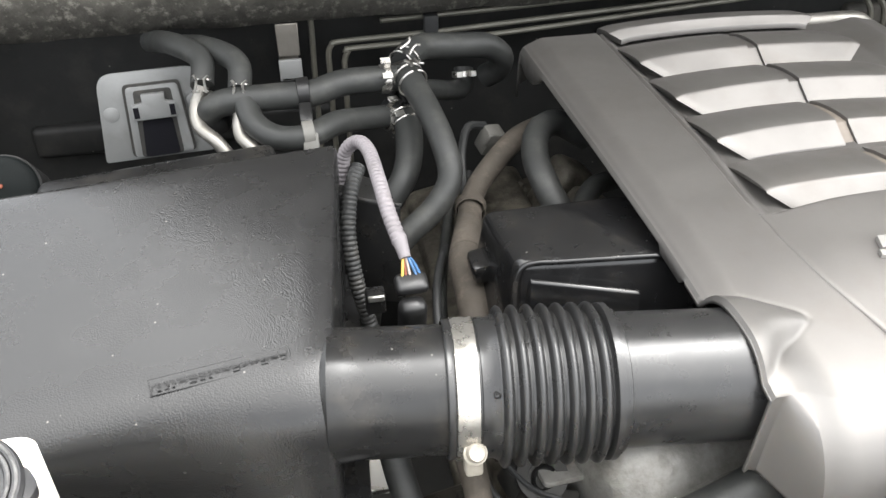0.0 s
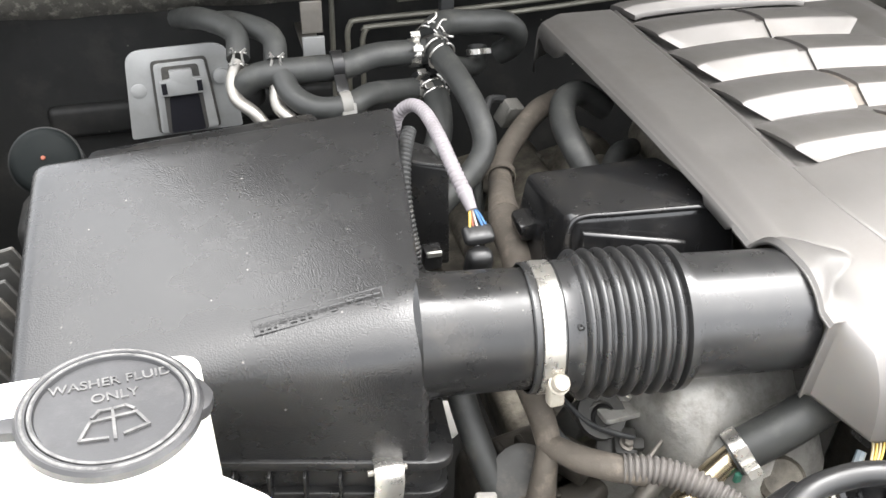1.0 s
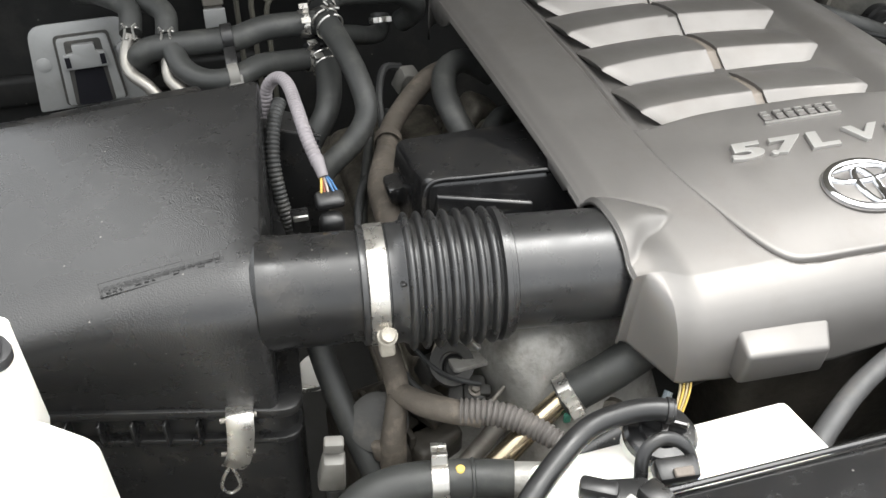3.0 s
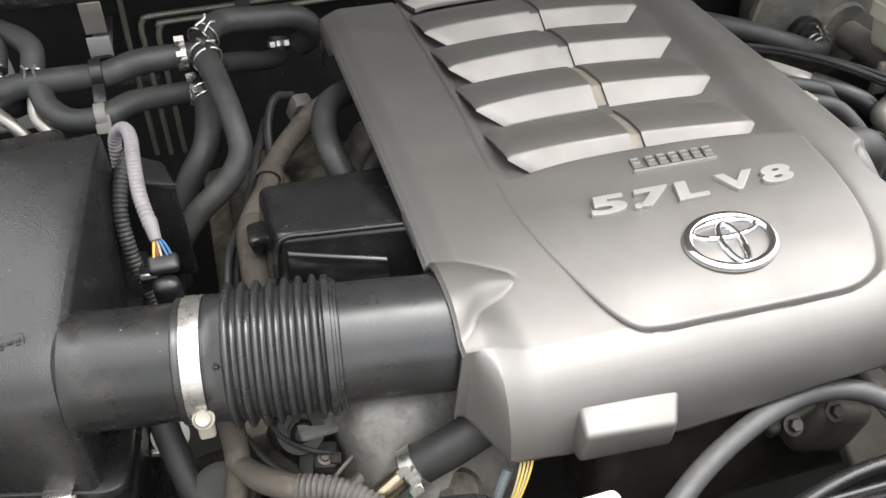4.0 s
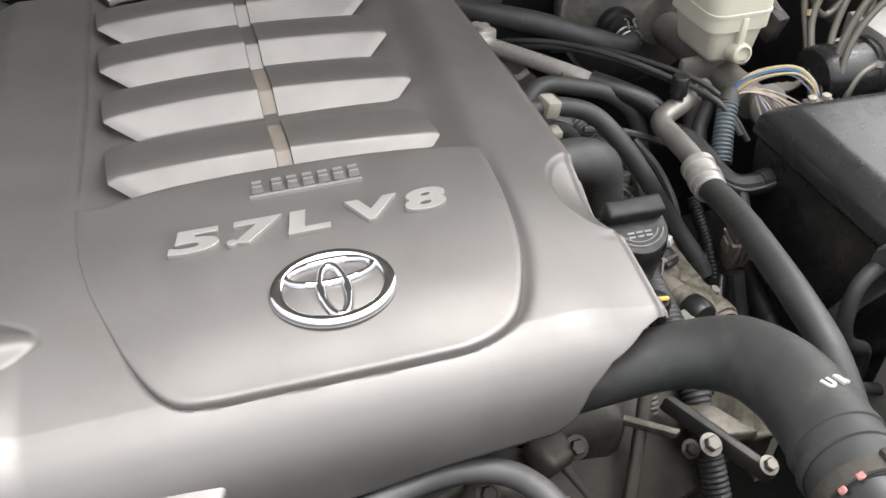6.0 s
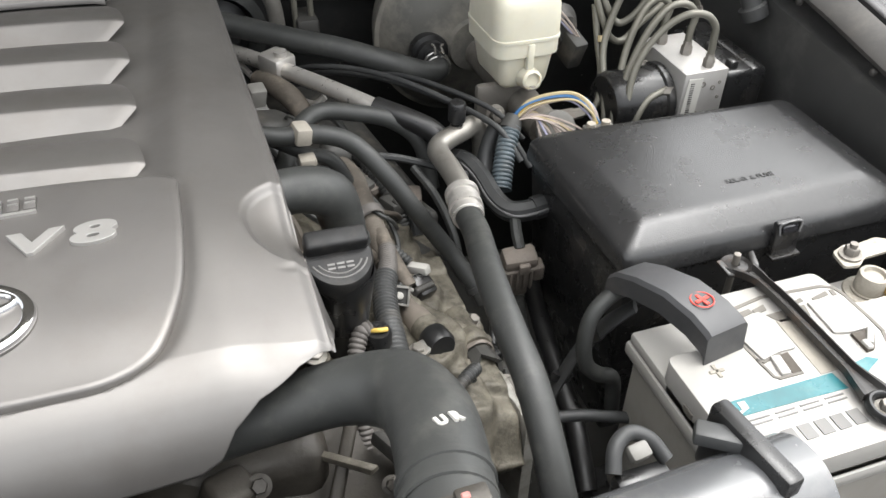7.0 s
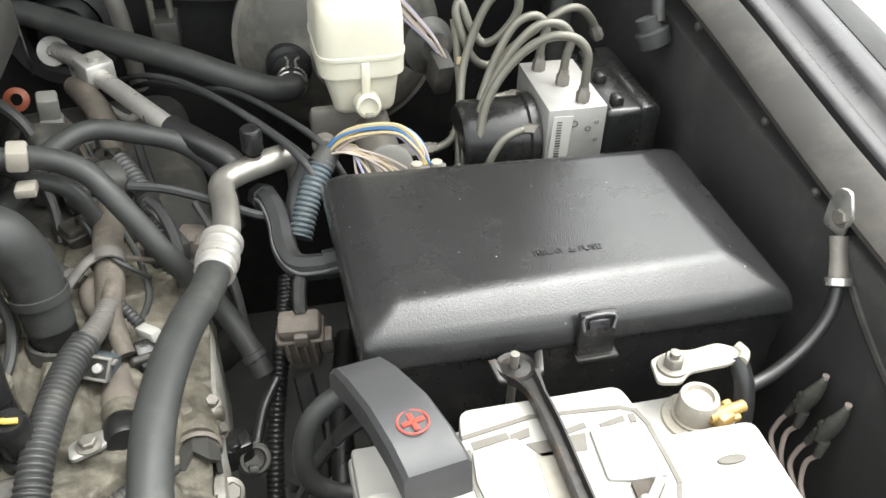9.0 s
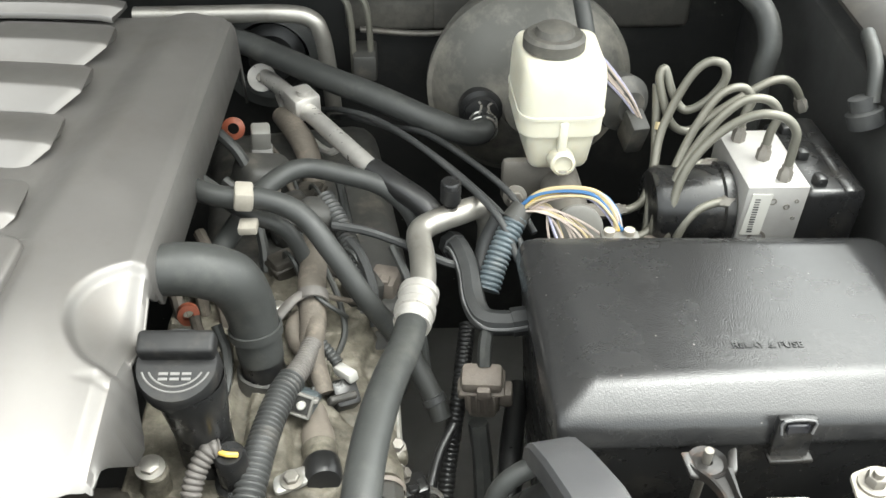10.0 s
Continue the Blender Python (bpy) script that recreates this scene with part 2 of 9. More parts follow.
def smooth_path(points, res=6):
    """Catmull-Rom through the points."""
    p = [Vector(q) for q in points]
    if len(p) < 3:
        n = max(2, res)
        return [p[0].lerp(p[-1], i / n) for i in range(n + 1)]
    p = [p[0] * 2 - p[1]] + p + [p[-1] * 2 - p[-2]]
    out = []
    for i in range(1, len(p) - 2):
        a, b, c, d = p[i - 1:i + 3]
        for k in range(res):
            t = k / res
            out.append(0.5 * ((2 * b) + (c - a) * t + (2 * a - 5 * b + 4 * c - d) * t * t + (3 * b - a - 3 * c + d) * t ** 3))
    out.append(p[-2])
    return out


def resample(path, step):
    d = [0.0]
    for a, b in zip(path, path[1:]):
        d.append(d[-1] + (b - a).length)
    n = max(2, int(d[-1] / step))
    out, k = [], 0
    for i in range(n + 1):
        s = d[-1] * i / n
        while k < len(d) - 2 and d[k + 1] < s:
            k += 1
        out.append(path[k].lerp(path[k + 1], (s - d[k]) / max(1e-9, d[k + 1] - d[k])))
    return out, d[-1]


def tube(points, r, seg=14, res=6, ribs=None, caps=True, hollow=0.0, bm=None, flat=1.0):
    """A pipe along a curve; r a radius or one per point; ribs: (pitch, depth) of convolutions."""
    bm = bm or bmesh.new()
    rr = list(r) if isinstance(r, (list, tuple)) else None
    path = smooth_path(points, res)
    n0 = len(path)
    if ribs:
        path, length = resample(path, ribs[0] / 6)
    rings = []
    up = None
    acc = 0.0
    for i, p in enumerate(path):
        d = (path[min(i + 1, len(path) - 1)] - path[max(i - 1, 0)]).normalized()
        if up is None:
            up = Vector((0, 0, 1)) if abs(d.z) < 0.9 else Vector((0, 1, 0))
        side = d.cross(up).normalized()
        up = side.cross(d).normalized()
        if i:
            acc += (p - path[i - 1]).length
        if rr:
            f = i / (len(path) - 1) * (len(rr) - 1)
            k = min(int(f), len(rr) - 2)
            rad = rr[k] + (rr[k + 1] - rr[k]) * (f - k)
        else:
            rad = r
        if ribs:
            w = 0.5 + 0.5 * math.cos(acc / ribs[0] * 2 * math.pi)
            rad += ribs[1] * (1 - (1 - w) ** 2)
        rings.append([bm.verts.new(p + (side * math.cos(a) + up * math.sin(a) * flat) * rad) for a in (2 * math.pi * j / seg for j in range(seg))])
    for a, b in zip(rings, rings[1:]):
        for j in range(seg):
            bm.faces.new((a[j], a[(j + 1) % seg], b[(j + 1) % seg], b[j]))
    if caps:
        for ring, flip in ((rings[0], True), (rings[-1], False)):
            bm.faces.new(ring[::-1] if flip else ring)
    return bm


def rbox(size, at=(0, 0, 0), bevel=0.003, seg=2, rot=(0, 0, 0), taper=(1, 1), bm=None, shear=(0, 0)):
    """A box with rounded edges; taper scales the top in x and y."""
    own = bmesh.new()
    bmesh.ops.create_cube(own, size=1)
    for v in own.verts:
        top = v.co.z > 0
        v.co = Vector((v.co.x * size[0] * (taper[0] if top else 1) + (shear[0] if top else 0), v.co.y * size[1] * (taper[1] if top else 1) + (shear[1] if top else 0), v.co.z * size[2]))
    if bevel:
        bmesh.ops.bevel(own, geom=own.edges[:], offset=bevel, segments=seg, profile=0.5, affect="EDGES", clamp_overlap=True)
    own.transform(pose(*at, *rot))
    return join(bm, own)


def join(bm, own):
    if bm is None:
        return own
    me = bpy.data.meshes.new("tmp")
    own.to_mesh(me)
    own.free()
    bm.from_mesh(me)
    bpy.data.meshes.remove(me)
    return bm


def hull8(lower, upper, bevel=0.01, seg=3, bm=None):
    """A six-sided block from four lower and four upper corners (same turn), its edges rounded."""
    own = bmesh.new()
    a = [own.verts.new(p) for p in lower]
    b = [own.verts.new(p) for p in upper]
    own.faces.new(a[::-1])
    own.faces.new(b)
    for i in range(4):
        own.faces.new((a[i], a[(i + 1) % 4], b[(i + 1) % 4], b[i]))
    bmesh.ops.recalc_face_normals(own, faces=own.faces)
    if bevel:
        bmesh.ops.bevel(own, geom=own.edges[:], offset=bevel, segments=seg, profile=0.5, affect="EDGES", clamp_overlap=True)
    return join(bm, own)


def lathe(profile, at=(0, 0, 0), rot=(0, 0, 0), seg=32, bm=None):
    """Revolved about its own z; profile of (radius, height) from bottom to top."""
    own = bmesh.new()
    rings = []
    for r, z in profile:
        if r < 1e-6:
            rings.append([own.verts.new((0, 0, z))])
        else:
            rings.append([own.verts.new((r * math.cos(2 * math.pi * j / seg), r * math.sin(2 * math.pi * j / seg), z)) for j in range(seg)])
    for a, b in zip(rings, rings[1:]):
        for j in range(seg):
            k = (j + 1) % seg
            if len(a) == 1 and len(b) == 1:
                continue
            if len(a) == 1:
                own.faces.new((a[0], b[j], b[k]))
            elif len(b) == 1:
                own.faces.new((a[j], a[k], b[0]))
            else:
                own.faces.new((a[j], a[k], b[k], b[j]))
    own.transform(pose(*at, *rot) if not isinstance(rot, Matrix) else Matrix.Translation(at) @ rot)
    return join(bm, own)


def prism(outline, z0, z1, bevel=0.0, m=None, bm=None, seg=2):
    """A flat outline given thickness."""
    own = bmesh.new()
    lo = [own.verts.new((x, y, z0)) for x, y in outline]
    hi = [own.verts.new((x, y, z1)) for x, y in outline]
    own.faces.new(lo[::-1])
    own.faces.new(hi)
    for i in range(len(lo)):
        j = (i + 1) % len(lo)
        own.faces.new((lo[i], lo[j], hi[j], hi[i]))
    bmesh.ops.recalc_face_normals(own, faces=own.faces)
    if bevel:
        bmesh.ops.bevel(own, geom=own.edges[:], offset=bevel, segments=seg, profile=0.5, affect="EDGES", clamp_overlap=True)
    if m is not None:
        own.transform(m)
    return join(bm, own)


def round_outline(corners, radii, n=6):
    """A polygon with rounded corners."""
    out = []
    k = len(corners)
    for i in range(k):
        p, a, b = Vector(corners[i]), Vector(corners[i - 1]), Vector(corners[(i + 1) % k])
        r = radii[i] if isinstance(radii, (list, tuple)) else radii
        if r <= 0:
            out.append((p.x, p.y))
            continue
        s, e = p + (a - p).normalized() * r, p + (b - p).normalized() * r
        for j in range(n + 1):
            t = j / n
            q = s * (1 - t) ** 2 + p * 2 * t * (1 - t) + e * t * t
            out.append((q.x, q.y))
    return out


def ring_between(a, b, r, thick, seg=40, bm=None, over=0.0):
    """A short band round the axis from a to b."""
    a, b = Vector(a), Vector(b)
    L = (b - a).length
    rot = (b - a).to_track_quat("Z", "Y").to_matrix().to_4x4()
    return lathe([(r, 0), (r + thick, 0.0006), (r + thick, L - 0.0006), (r, L)], a, rot, seg, bm)


def along(a, b):
    """Turn that lays z along a to b."""
    return (Vector(b) - Vector(a)).to_track_quat("Z", "Y").to_matrix().to_4x4()


def hex_bolt(at, r, h, axis=(0, 0, 1), washer=1.5, bm=None):
    rot = Vector(axis).to_track_quat("Z", "Y").to_matrix().to_4x4()
    bm = lathe([(0, 0), (r * washer, 0), (r * washer, h * 0.22), (r * 1.05, h * 0.3), (0, h * 0.3)], at, rot, 20, bm)
    return lathe([(r, h * 0.3), (r, h * 0.88), (r * 0.85, h), (0, h)], at, rot, 6, bm)


def text_mesh(words, size, depth, m, bold=0.0, shear=0.0, spacing=1.0):
    """Raised lettering from the built-in font, as a bmesh; m lays its plane."""
    cu = bpy.data.curves.new("lettering", "FONT")
    cu.body, cu.size, cu.extrude, cu.offset, cu.shear, cu.space_character = words, size, depth, bold, shear, spacing
    cu.bevel_depth = min(depth * 0.3, size * 0.01)
    cu.align_x, cu.align_y = "CENTER", "BOTTOM"
    ob = bpy.data.objects.new("lettering", cu)
    scene.collection.objects.link(ob)
    me = bpy.data.meshes.new_from_object(ob.evaluated_get(bpy.context.evaluated_depsgraph_get()))
    bm = bmesh.new()
    bm.from_mesh(me)
    bpy.data.objects.remove(ob)
    bpy.data.curves.remove(cu)
    bpy.data.meshes.remove(me)
    bm.transform(m)
    return bm


def lerp(a, b, t):
    return a + (b - a) * t


def sstep(a, b, x):
    t = min(1.0, max(0.0, (x - a) / (b - a)))
    return t * t * (3 - 2 * t)


def table(pairs, x):
    """Straight-line lookup in pairs of (x, value)."""
    if x <= pairs[0][0]:
        return pairs[0][1]
    for (x0, v0), (x1, v1) in zip(pairs, pairs[1:]):
        if x <= x1:
            return v0 + (v1 - v0) * (x - x0) / (x1 - x0)
    return pairs[-1][1]


def spring_clamp(parent, at, axis, r, width=0.012, ear=(0, 0, 1), name="spring_clamp", label="zinc spring hose clamp"):
    """A flat spring clamp with two raised ears."""
    ax = Vector(axis).normalized()
    a, b = Vector(at) - ax * width / 2, Vector(at) + ax * width / 2
    bm = ring_between(a, b, r, 0.0012, 28)
    up = Vector(ear)
    up = (up - ax * up.dot(ax)).normalized()
    side = ax.cross(up)
    for s in (-1, 1):
        p = Vector(at) + up * (r + 0.004) + side * s * 0.006
        m = Matrix((side, ax, up)).transposed().to_4x4()
        own = rbox((0.0015, width * 0.9, 0.011), (0, 0, 0), 0.0004, 1)
        own.transform(Matrix.Translation(p) @ m)
        bm = join(bm, own)
        own = rbox((0.007, width * 0.9, 0.0015), (0, 0, 0), 0.0004, 1)
        own.transform(Matrix.Translation(p + up * 0.0055 + side * s * 0.003) @ m)
        bm = join(bm, own)
    return part(name, bm, STEEL_BRIGHT, parent, label)


def wire_clamp(parent, at, axis, r, ear=(0, 0, 1)):
    """A double wire spring clamp with crossed ends."""
    ax = Vector(axis).normalized()
    up = Vector(ear)
    up = (up - ax * up.dot(ax)).normalized()
    side = ax.cross(up)
    bm = bmesh.new()
    for k in (-0.006, 0.006):
        pts = []
        for j in range(0, 21):
            an = radians(100 + 340 * j / 20)
            pts.append(Vector(at) + ax * k + (side * math.cos(an) + up * math.sin(an)) * (r + 0.0012))
        tube(pts, 0.0013, 6, 2, bm=bm)
    c = Vector(at) + up * (r + 0.005)
    tube([c - ax * 0.008 - side * 0.006, c + ax * 0.004 - side * 0.004 + up * 0.004, c + ax * 0.009 - side * 0.007 + up * 0.006], 0.0014, 6, 4, bm=bm)
    tube([c - ax * 0.008 + side * 0.006, c + ax * 0.004 + side * 0.004 + up * 0.004, c + ax * 0.009 + side * 0.008 + up * 0.006], 0.0014, 6, 4, bm=bm)
    return part("wire_clamp", bm, STEEL_BRIGHT, parent, "zinc wire hose clamp with crossed ends")


# ---- the ground and the car's body ----
def flat_sheet(x0, x1, y0, y1, z, n=8):
    bm = bmesh.new()
    bmesh.ops.create_grid(bm, x_segments=n, y_segments=n, size=0.5)
    for v in bm.verts:
        v.co = Vector((lerp(x0, x1, v.co.x + 0.5), lerp(y0, y1, v.co.y + 0.5), z))
    return bm


solid("ground", flat_sheet(-400, 400, -400, 400, 0, 20), CONCRETE, "pale concrete ground round the vehicle", "ground", "structure")

# firewall with a ledge and pressed ribs
fw = thing("firewall", "black dusty steel firewall behind the engine", "firewall", (0, 0.75, 0.6), kind="structure")
part("panel", rbox((2.0, 0.02, 0.9), (0, 0.775, 0.78), 0.004), FIREWALL, fw)
part("ledge", rbox((1.9, 0.07, 0.05), (0, 0.74, 1.205), 0.012, 3), FIREWALL, fw)
# the two ribs at the right are paler than the left one
RIB_PALE = material("pale_pressed_rib", (0.060, 0.056, 0.049), 0.7, dirt=(0.17, 0.155, 0.13), dirt_amount=0.6, dirt_scale=16, grime=0.46)
for bx, bw, bz, rib_mat in ((0.62, 0.34, 1.10, RIB_PALE), (0.40, 0.12, 1.10, RIB_PALE), (-0.62, 0.4, 1.02, FIREWALL)):
    part("pressed_rib", rbox((bw, 0.022, 0.045), (bx, 0.762, bz), 0.009, 3), rib_mat, fw)
part("cowl_lip", rbox((1.9, 0.05, 0.012), (0.1, 0.735, 1.238), 0.004), BODY_INNER, fw)

# inner walls of the bay
solid("wing_wall_right", hull8([(0.885, -0.75, 0.45), (1.0, -0.75, 0.45), (1.0, 0.78, 0.45), (0.885, 0.78, 0.45)],
                              [(0.8595, -0.75, 1.055), (0.9, -0.75, 1.06), (0.9, 0.78, 1.215), (0.8595, 0.78, 1.21)], 0.004, 2), BODY_INNER,
      "dusty black inner wing panel of the engine bay", "inner wing", "structure")
solid("wing_wall_left", rbox((0.06, 1.5, 0.8), (-0.99, 0.02, 0.8), 0.01), BODY_INNER, "black inner wing panel of the engine bay", "inner wing", "structure")
solid("bay_floor", rbox((1.95, 1.5, 0.05), (0, 0.05, 0.5), 0.01), SPLASH, "dark splash shield under the engine", "splash shield", "structure")

solid("wall_front", rbox((1.95, 0.04, 0.62), (0, -0.76, 0.76), 0.01), BODY_INNER, "dark inner face of the vehicle nose", "front panel", "structure")
wing = thing("front_wing", "black painted front wing with a rolled lip", "car wing", (0.95, 0.1, 1.15))
WING_CREST = [(-0.8, 1.058), (-0.4, 1.103), (0.0, 1.1476), (0.1, 1.157), (0.2, 1.1735), (0.33, 1.197), (0.6, 1.220), (0.8, 1.232)]


def wing_sheet(prof):
    bm = bmesh.new()
    rows = []
    for i in range(61):
        y = lerp(-0.78, 0.8, i / 60)
        z0 = sum(table(WING_CREST, y + 0.02 * k) for k in range(-3, 4)) / 7
        rows.append([bm.verts.new((x, y, z0 + dz)) for x, dz in prof])
    for a, b in zip(rows, rows[1:]):
        for j in range(len(prof) - 1):
            bm.faces.new((a[j], a[j + 1], b[j + 1], b[j]))
    return bm


part("inner_flange", wing_sheet([(0.8600, -0.006), (0.8570, -0.0035), (0.8572, 0.0005), (0.8615, 0.0045), (0.8840, 0.0160), (0.8878, 0.0170)]), WING_DUST, wing, "dusty grey-brown bolted flange")
part("seam", wing_sheet([(0.8878, 0.0168), (0.8888, 0.0125), (0.8920, 0.0125), (0.8932, 0.0185)]), BODY_BLACK, wing, "dark seam along the flange")
part("deck", wing_sheet([(0.8932, 0.0185), (0.8945, 0.0200), (0.9040, 0.0225), (0.9062, 0.0215), (0.9085, 0.0222), (0.9150, 0.0245), (0.9190, 0.0275)]), WING_PAINT, wing)
part("rolled_lip", wing_sheet([(0.9190, 0.0275), (0.9225, 0.0310), (0.9275, 0.0338), (0.9340, 0.0350), (0.9410, 0.0340), (0.9465, 0.0310), (0.9490, 0.0275)]), WING_PAINT, wing, "shiny rolled lip of the wing")
part("outer_skin", wing_sheet([(0.9490, 0.0265), (0.9500, 0.0225), (0.9520, 0.0225), (0.9535, 0.0265), (0.9600, 0.0275), (0.9750, 0.0250), (1.0000, 0.0120), (1.03, -0.010), (1.07, -0.060), (1.09, -0.15), (1.095, -0.6)]), BODY_BLACK, wing)
for y, r_ in ((0.205, 0.0042), (0.335, 0.0050), (0.125, 0.0036)):
    part("drain_bump", lathe([(r_, 0), (r_ * 0.9, 0.003), (r_ * 0.4, 0.0045), (0, 0.0045)], (0.8585, y, table(WING_CREST, y) - 0.010), (0, -80, 0), 16), WING_DUST, wing)

# the raised bonnet, lined with felt
bonnet = thing("bonnet", "raised black bonnet lined with speckled felt insulation", "car bonnet", (0, 0.64, 1.2))
bm = bmesh.new()
nx, ny = 60, 24
grid = []
for j in range(ny + 1):
    s = j / ny
    row = []
    for i in range(nx + 1):
        x = lerp(-0.86 + 0.30 * min(1.0, s * 2.5), 0.88 - 0.04 * s, i / nx)
        y = 0.665 - 0.40 * s - 0.02 * math.sin(s * 3)
        z = 1.205 + 1.15 * s + 0.006 * noise.noise(Vector((x * 14, s * 16, 0))) + 0.02 * math.sin(s * 3.1)
        row.append(bm.verts.new((x, y, z)))
    grid.append(row)
for j in range(ny):
    for i in range(nx):
        bm.faces.new((grid[j][i], grid[j][i + 1], grid[j + 1][i + 1], grid[j + 1][i]))
felt = part("insulation", bm, INSULATION, bonnet, "dark speckled felt pad")
felt.modifiers.new("thick", "SOLIDIFY").thickness = 0.012
bm = hull8([(-0.60, 0.690, 1.20), (0.88, 0.690, 1.20), (0.88, 0.715, 1.215), (-0.60, 0.715, 1.215)],
           [(-0.56, 0.275, 2.38), (0.84, 0.275, 2.38), (0.84, 0.31, 2.40), (-0.56, 0.31, 2.40)], 0.006, 2)
part("panel", bm, BODY_BLACK, bonnet)


# ---- engine cover ----
SILVER_BRIGHT = material("bright_silver_paint", (0.36, 0.352, 0.336), 0.40, 0.55, vary=0.04, rough_vary=0.05)
COVER_L, COVER_R, COVER_C = -0.217, 0.237, 0.014
DECK_Y, DECK_Z = (-0.02, 0.0, 0.05, 0.1, 0.17, 0.3, 0.54), (1.178, 1.184, 1.193, 1.2005, 1.2035, 1.2035, 1.199)


def ramp_of(a, b, x):
    t = np.clip((x - a) / (b - a), 0, 1)
    return t * t * (3 - 2 * t)


def panel_top_edge(x):
    return 0.1835 - 0.8 * np.maximum(0.0, np.abs(x - 0.005) - 0.02) ** 2


# outline of the panel that carries the lettering
rim_a = smooth_path([(-0.1356, 0.176, 0), (-0.1346, 0.143, 0), (-0.1284, 0.099, 0), (-0.1154, 0.056, 0), (-0.106, 0.031, 0), (-0.094, 0.0095, 0), (-0.0808, -0.0025, 0), (-0.060, -0.0060, 0), (-0.034, -0.0066, 0),
                     (0.0618, -0.0085, 0), (0.100, -0.0075, 0), (0.1249, 0.0016, 0), (0.1387, 0.0178, 0), (0.1524, 0.0537, 0), (0.159, 0.099, 0), (0.1622, 0.163, 0)], 8)
rim_b = [Vector((x, float(panel_top_edge(x)), 0)) for x in (0.155 - 0.014 * i for i in range(21))]
PANEL = [(p.x, p.y) for p in resample(rim_a + rim_b, 0.0045)[0]]


def rim_distance(X, Y):
    """Distance to the panel's outline, negative inside."""
    best, inside = np.full(X.shape, 9.0), np.zeros(X.shape, bool)
    for (ax_, ay_), (bx_, by_) in zip(PANEL, PANEL[1:] + PANEL[:1]):
        dx, dy = bx_ - ax_, by_ - ay_
        t = np.clip(((X - ax_) * dx + (Y - ay_) * dy) / max(1e-12, dx * dx + dy * dy), 0, 1)
        best = np.minimum(best, np.hypot(X - ax_ - t * dx, Y - ay_ - t * dy))
        if abs(dy) > 1e-12:
            inside ^= ((ay_ > Y) != (by_ > Y)) & (X < ax_ + (Y - ay_) * dx / dy)
    return np.where(inside, -best, best)


def deck_z(Y):
    """Height along the length of the cover, rounded between its stations."""
    return sum(np.interp(Y + d, DECK_Y, DECK_Z) for d in np.linspace(-0.024, 0.024, 13)) / 13


def rim_gap(X, Y):
    """The shallow gap round the panel and the panel's bed."""
    d = rim_distance(X, Y)
    wide = 0.0020 + 0.0040 * ramp_of(0.115, 0.150, X)
    return 0.0034 * np.exp(-((d + 0.0004) / wide) ** 2) * ramp_of(-0.118, -0.088, X) * ramp_of(0.19, 0.13, Y) + 0.006 * ramp_of(-0.0005, -0.0045, d)


def corner_fill(X, Y):
    """The fuller corner in front of the hose collar."""
    return 0.0125 * ramp_of(-0.165, -0.205, X) * ramp_of(0.085, 0.015, Y)


def cover_z(X, Y):
    Z = deck_z(Y)
    Z = Z - (0.007 * ramp_of(-0.194, -0.217, X) + 0.002 * ramp_of(-0.212, -0.217, X)) * ramp_of(0.03, 0.10, Y) + corner_fill(X, Y)
    Z -= 0.013 * ramp_of(0.165, 0.237, X) + 0.005 * ramp_of(0.228, 0.237, X)
    # the sunk bed of the louvres, with a crease along one side and a soft ramp along the other
    crease = np.interp(Y, (0.14, 0.18, 0.30, 0.54), (-0.1345, -0.1358, -0.1305, -0.1285))
    soft = np.interp(Y, (0.16, 0.38, 0.54), (0.166, 0.192, 0.205))
    bed = ramp_of(0.0, 0.002, Y - panel_top_edge(X)) * ramp_of(0.0, 0.022, X - crease) * ramp_of(0.0, 0.040, soft - X)
    Z -= 0.0115 * bed
    Z -= 0.0028 * np.exp(-((X - crease - 0.001) / 0.0020) ** 2) * ramp_of(0.17, 0.21, Y)
    # the collar over the intake hose, tapering into the deck
    def even(knots, values):
        return sum(np.interp(X + d, knots, values) for d in np.linspace(-0.008, 0.008, 9)) / 9
    mid = even((-0.217, -0.205, -0.192, -0.166, -0.150), (0.0515, 0.0555, 0.0625, 0.0640, 0.0640))
    half = even((-0.217, -0.205, -0.192, -0.166, -0.155), (0.0535, 0.0460, 0.0330, 0.0140, 0.0060))
    crest = even((-0.217, -0.210, -0.192, -0.166, -0.155, -0.150), (1.2160, 1.2155, 1.2085, 1.1985, 1.1900, 1.1750))
    hump = np.maximum(crest - np.maximum(crest - 1.163, 0.012) * np.abs((Y - mid) / (half * 1.15)) ** 3, 1.130)
    soft = np.interp(X, (-0.217, -0.200, -0.165), (0.004, 0.008, 0.010))
    near = np.clip(0.5 + 0.5 * (hump - Z) / soft, 0, 1)
    Z = Z * (1 - near) + hump * near + soft * near * (1 - near) * 0.5
    # scooped corner over the oil filler
    e = np.hypot((X - 0.246) / 0.045, (Y - 0.1145) / 0.0475)
    return Z - 0.0055 * ramp_of(1.03, 0.90, e) - 0.024 * np.maximum(0.0, 0.97 - e) ** 1.3


def front_y(d):
    """How far the rolled front stands out at the depth d below the deck's edge."""
    soft = np.minimum(0.0045, 0.8 * d)
    return sum(np.interp(d + soft * k, (0.0, 0.0025, 0.0055, 0.010, 0.0165, 0.0245, 0.034, 0.045, 0.057, 0.08), (0.0, -0.007, -0.014, -0.021, -0.028, -0.034, -0.039, -0.043, -0.0455, -0.048)) for k in np.linspace(-1, 1, 9)) / 9


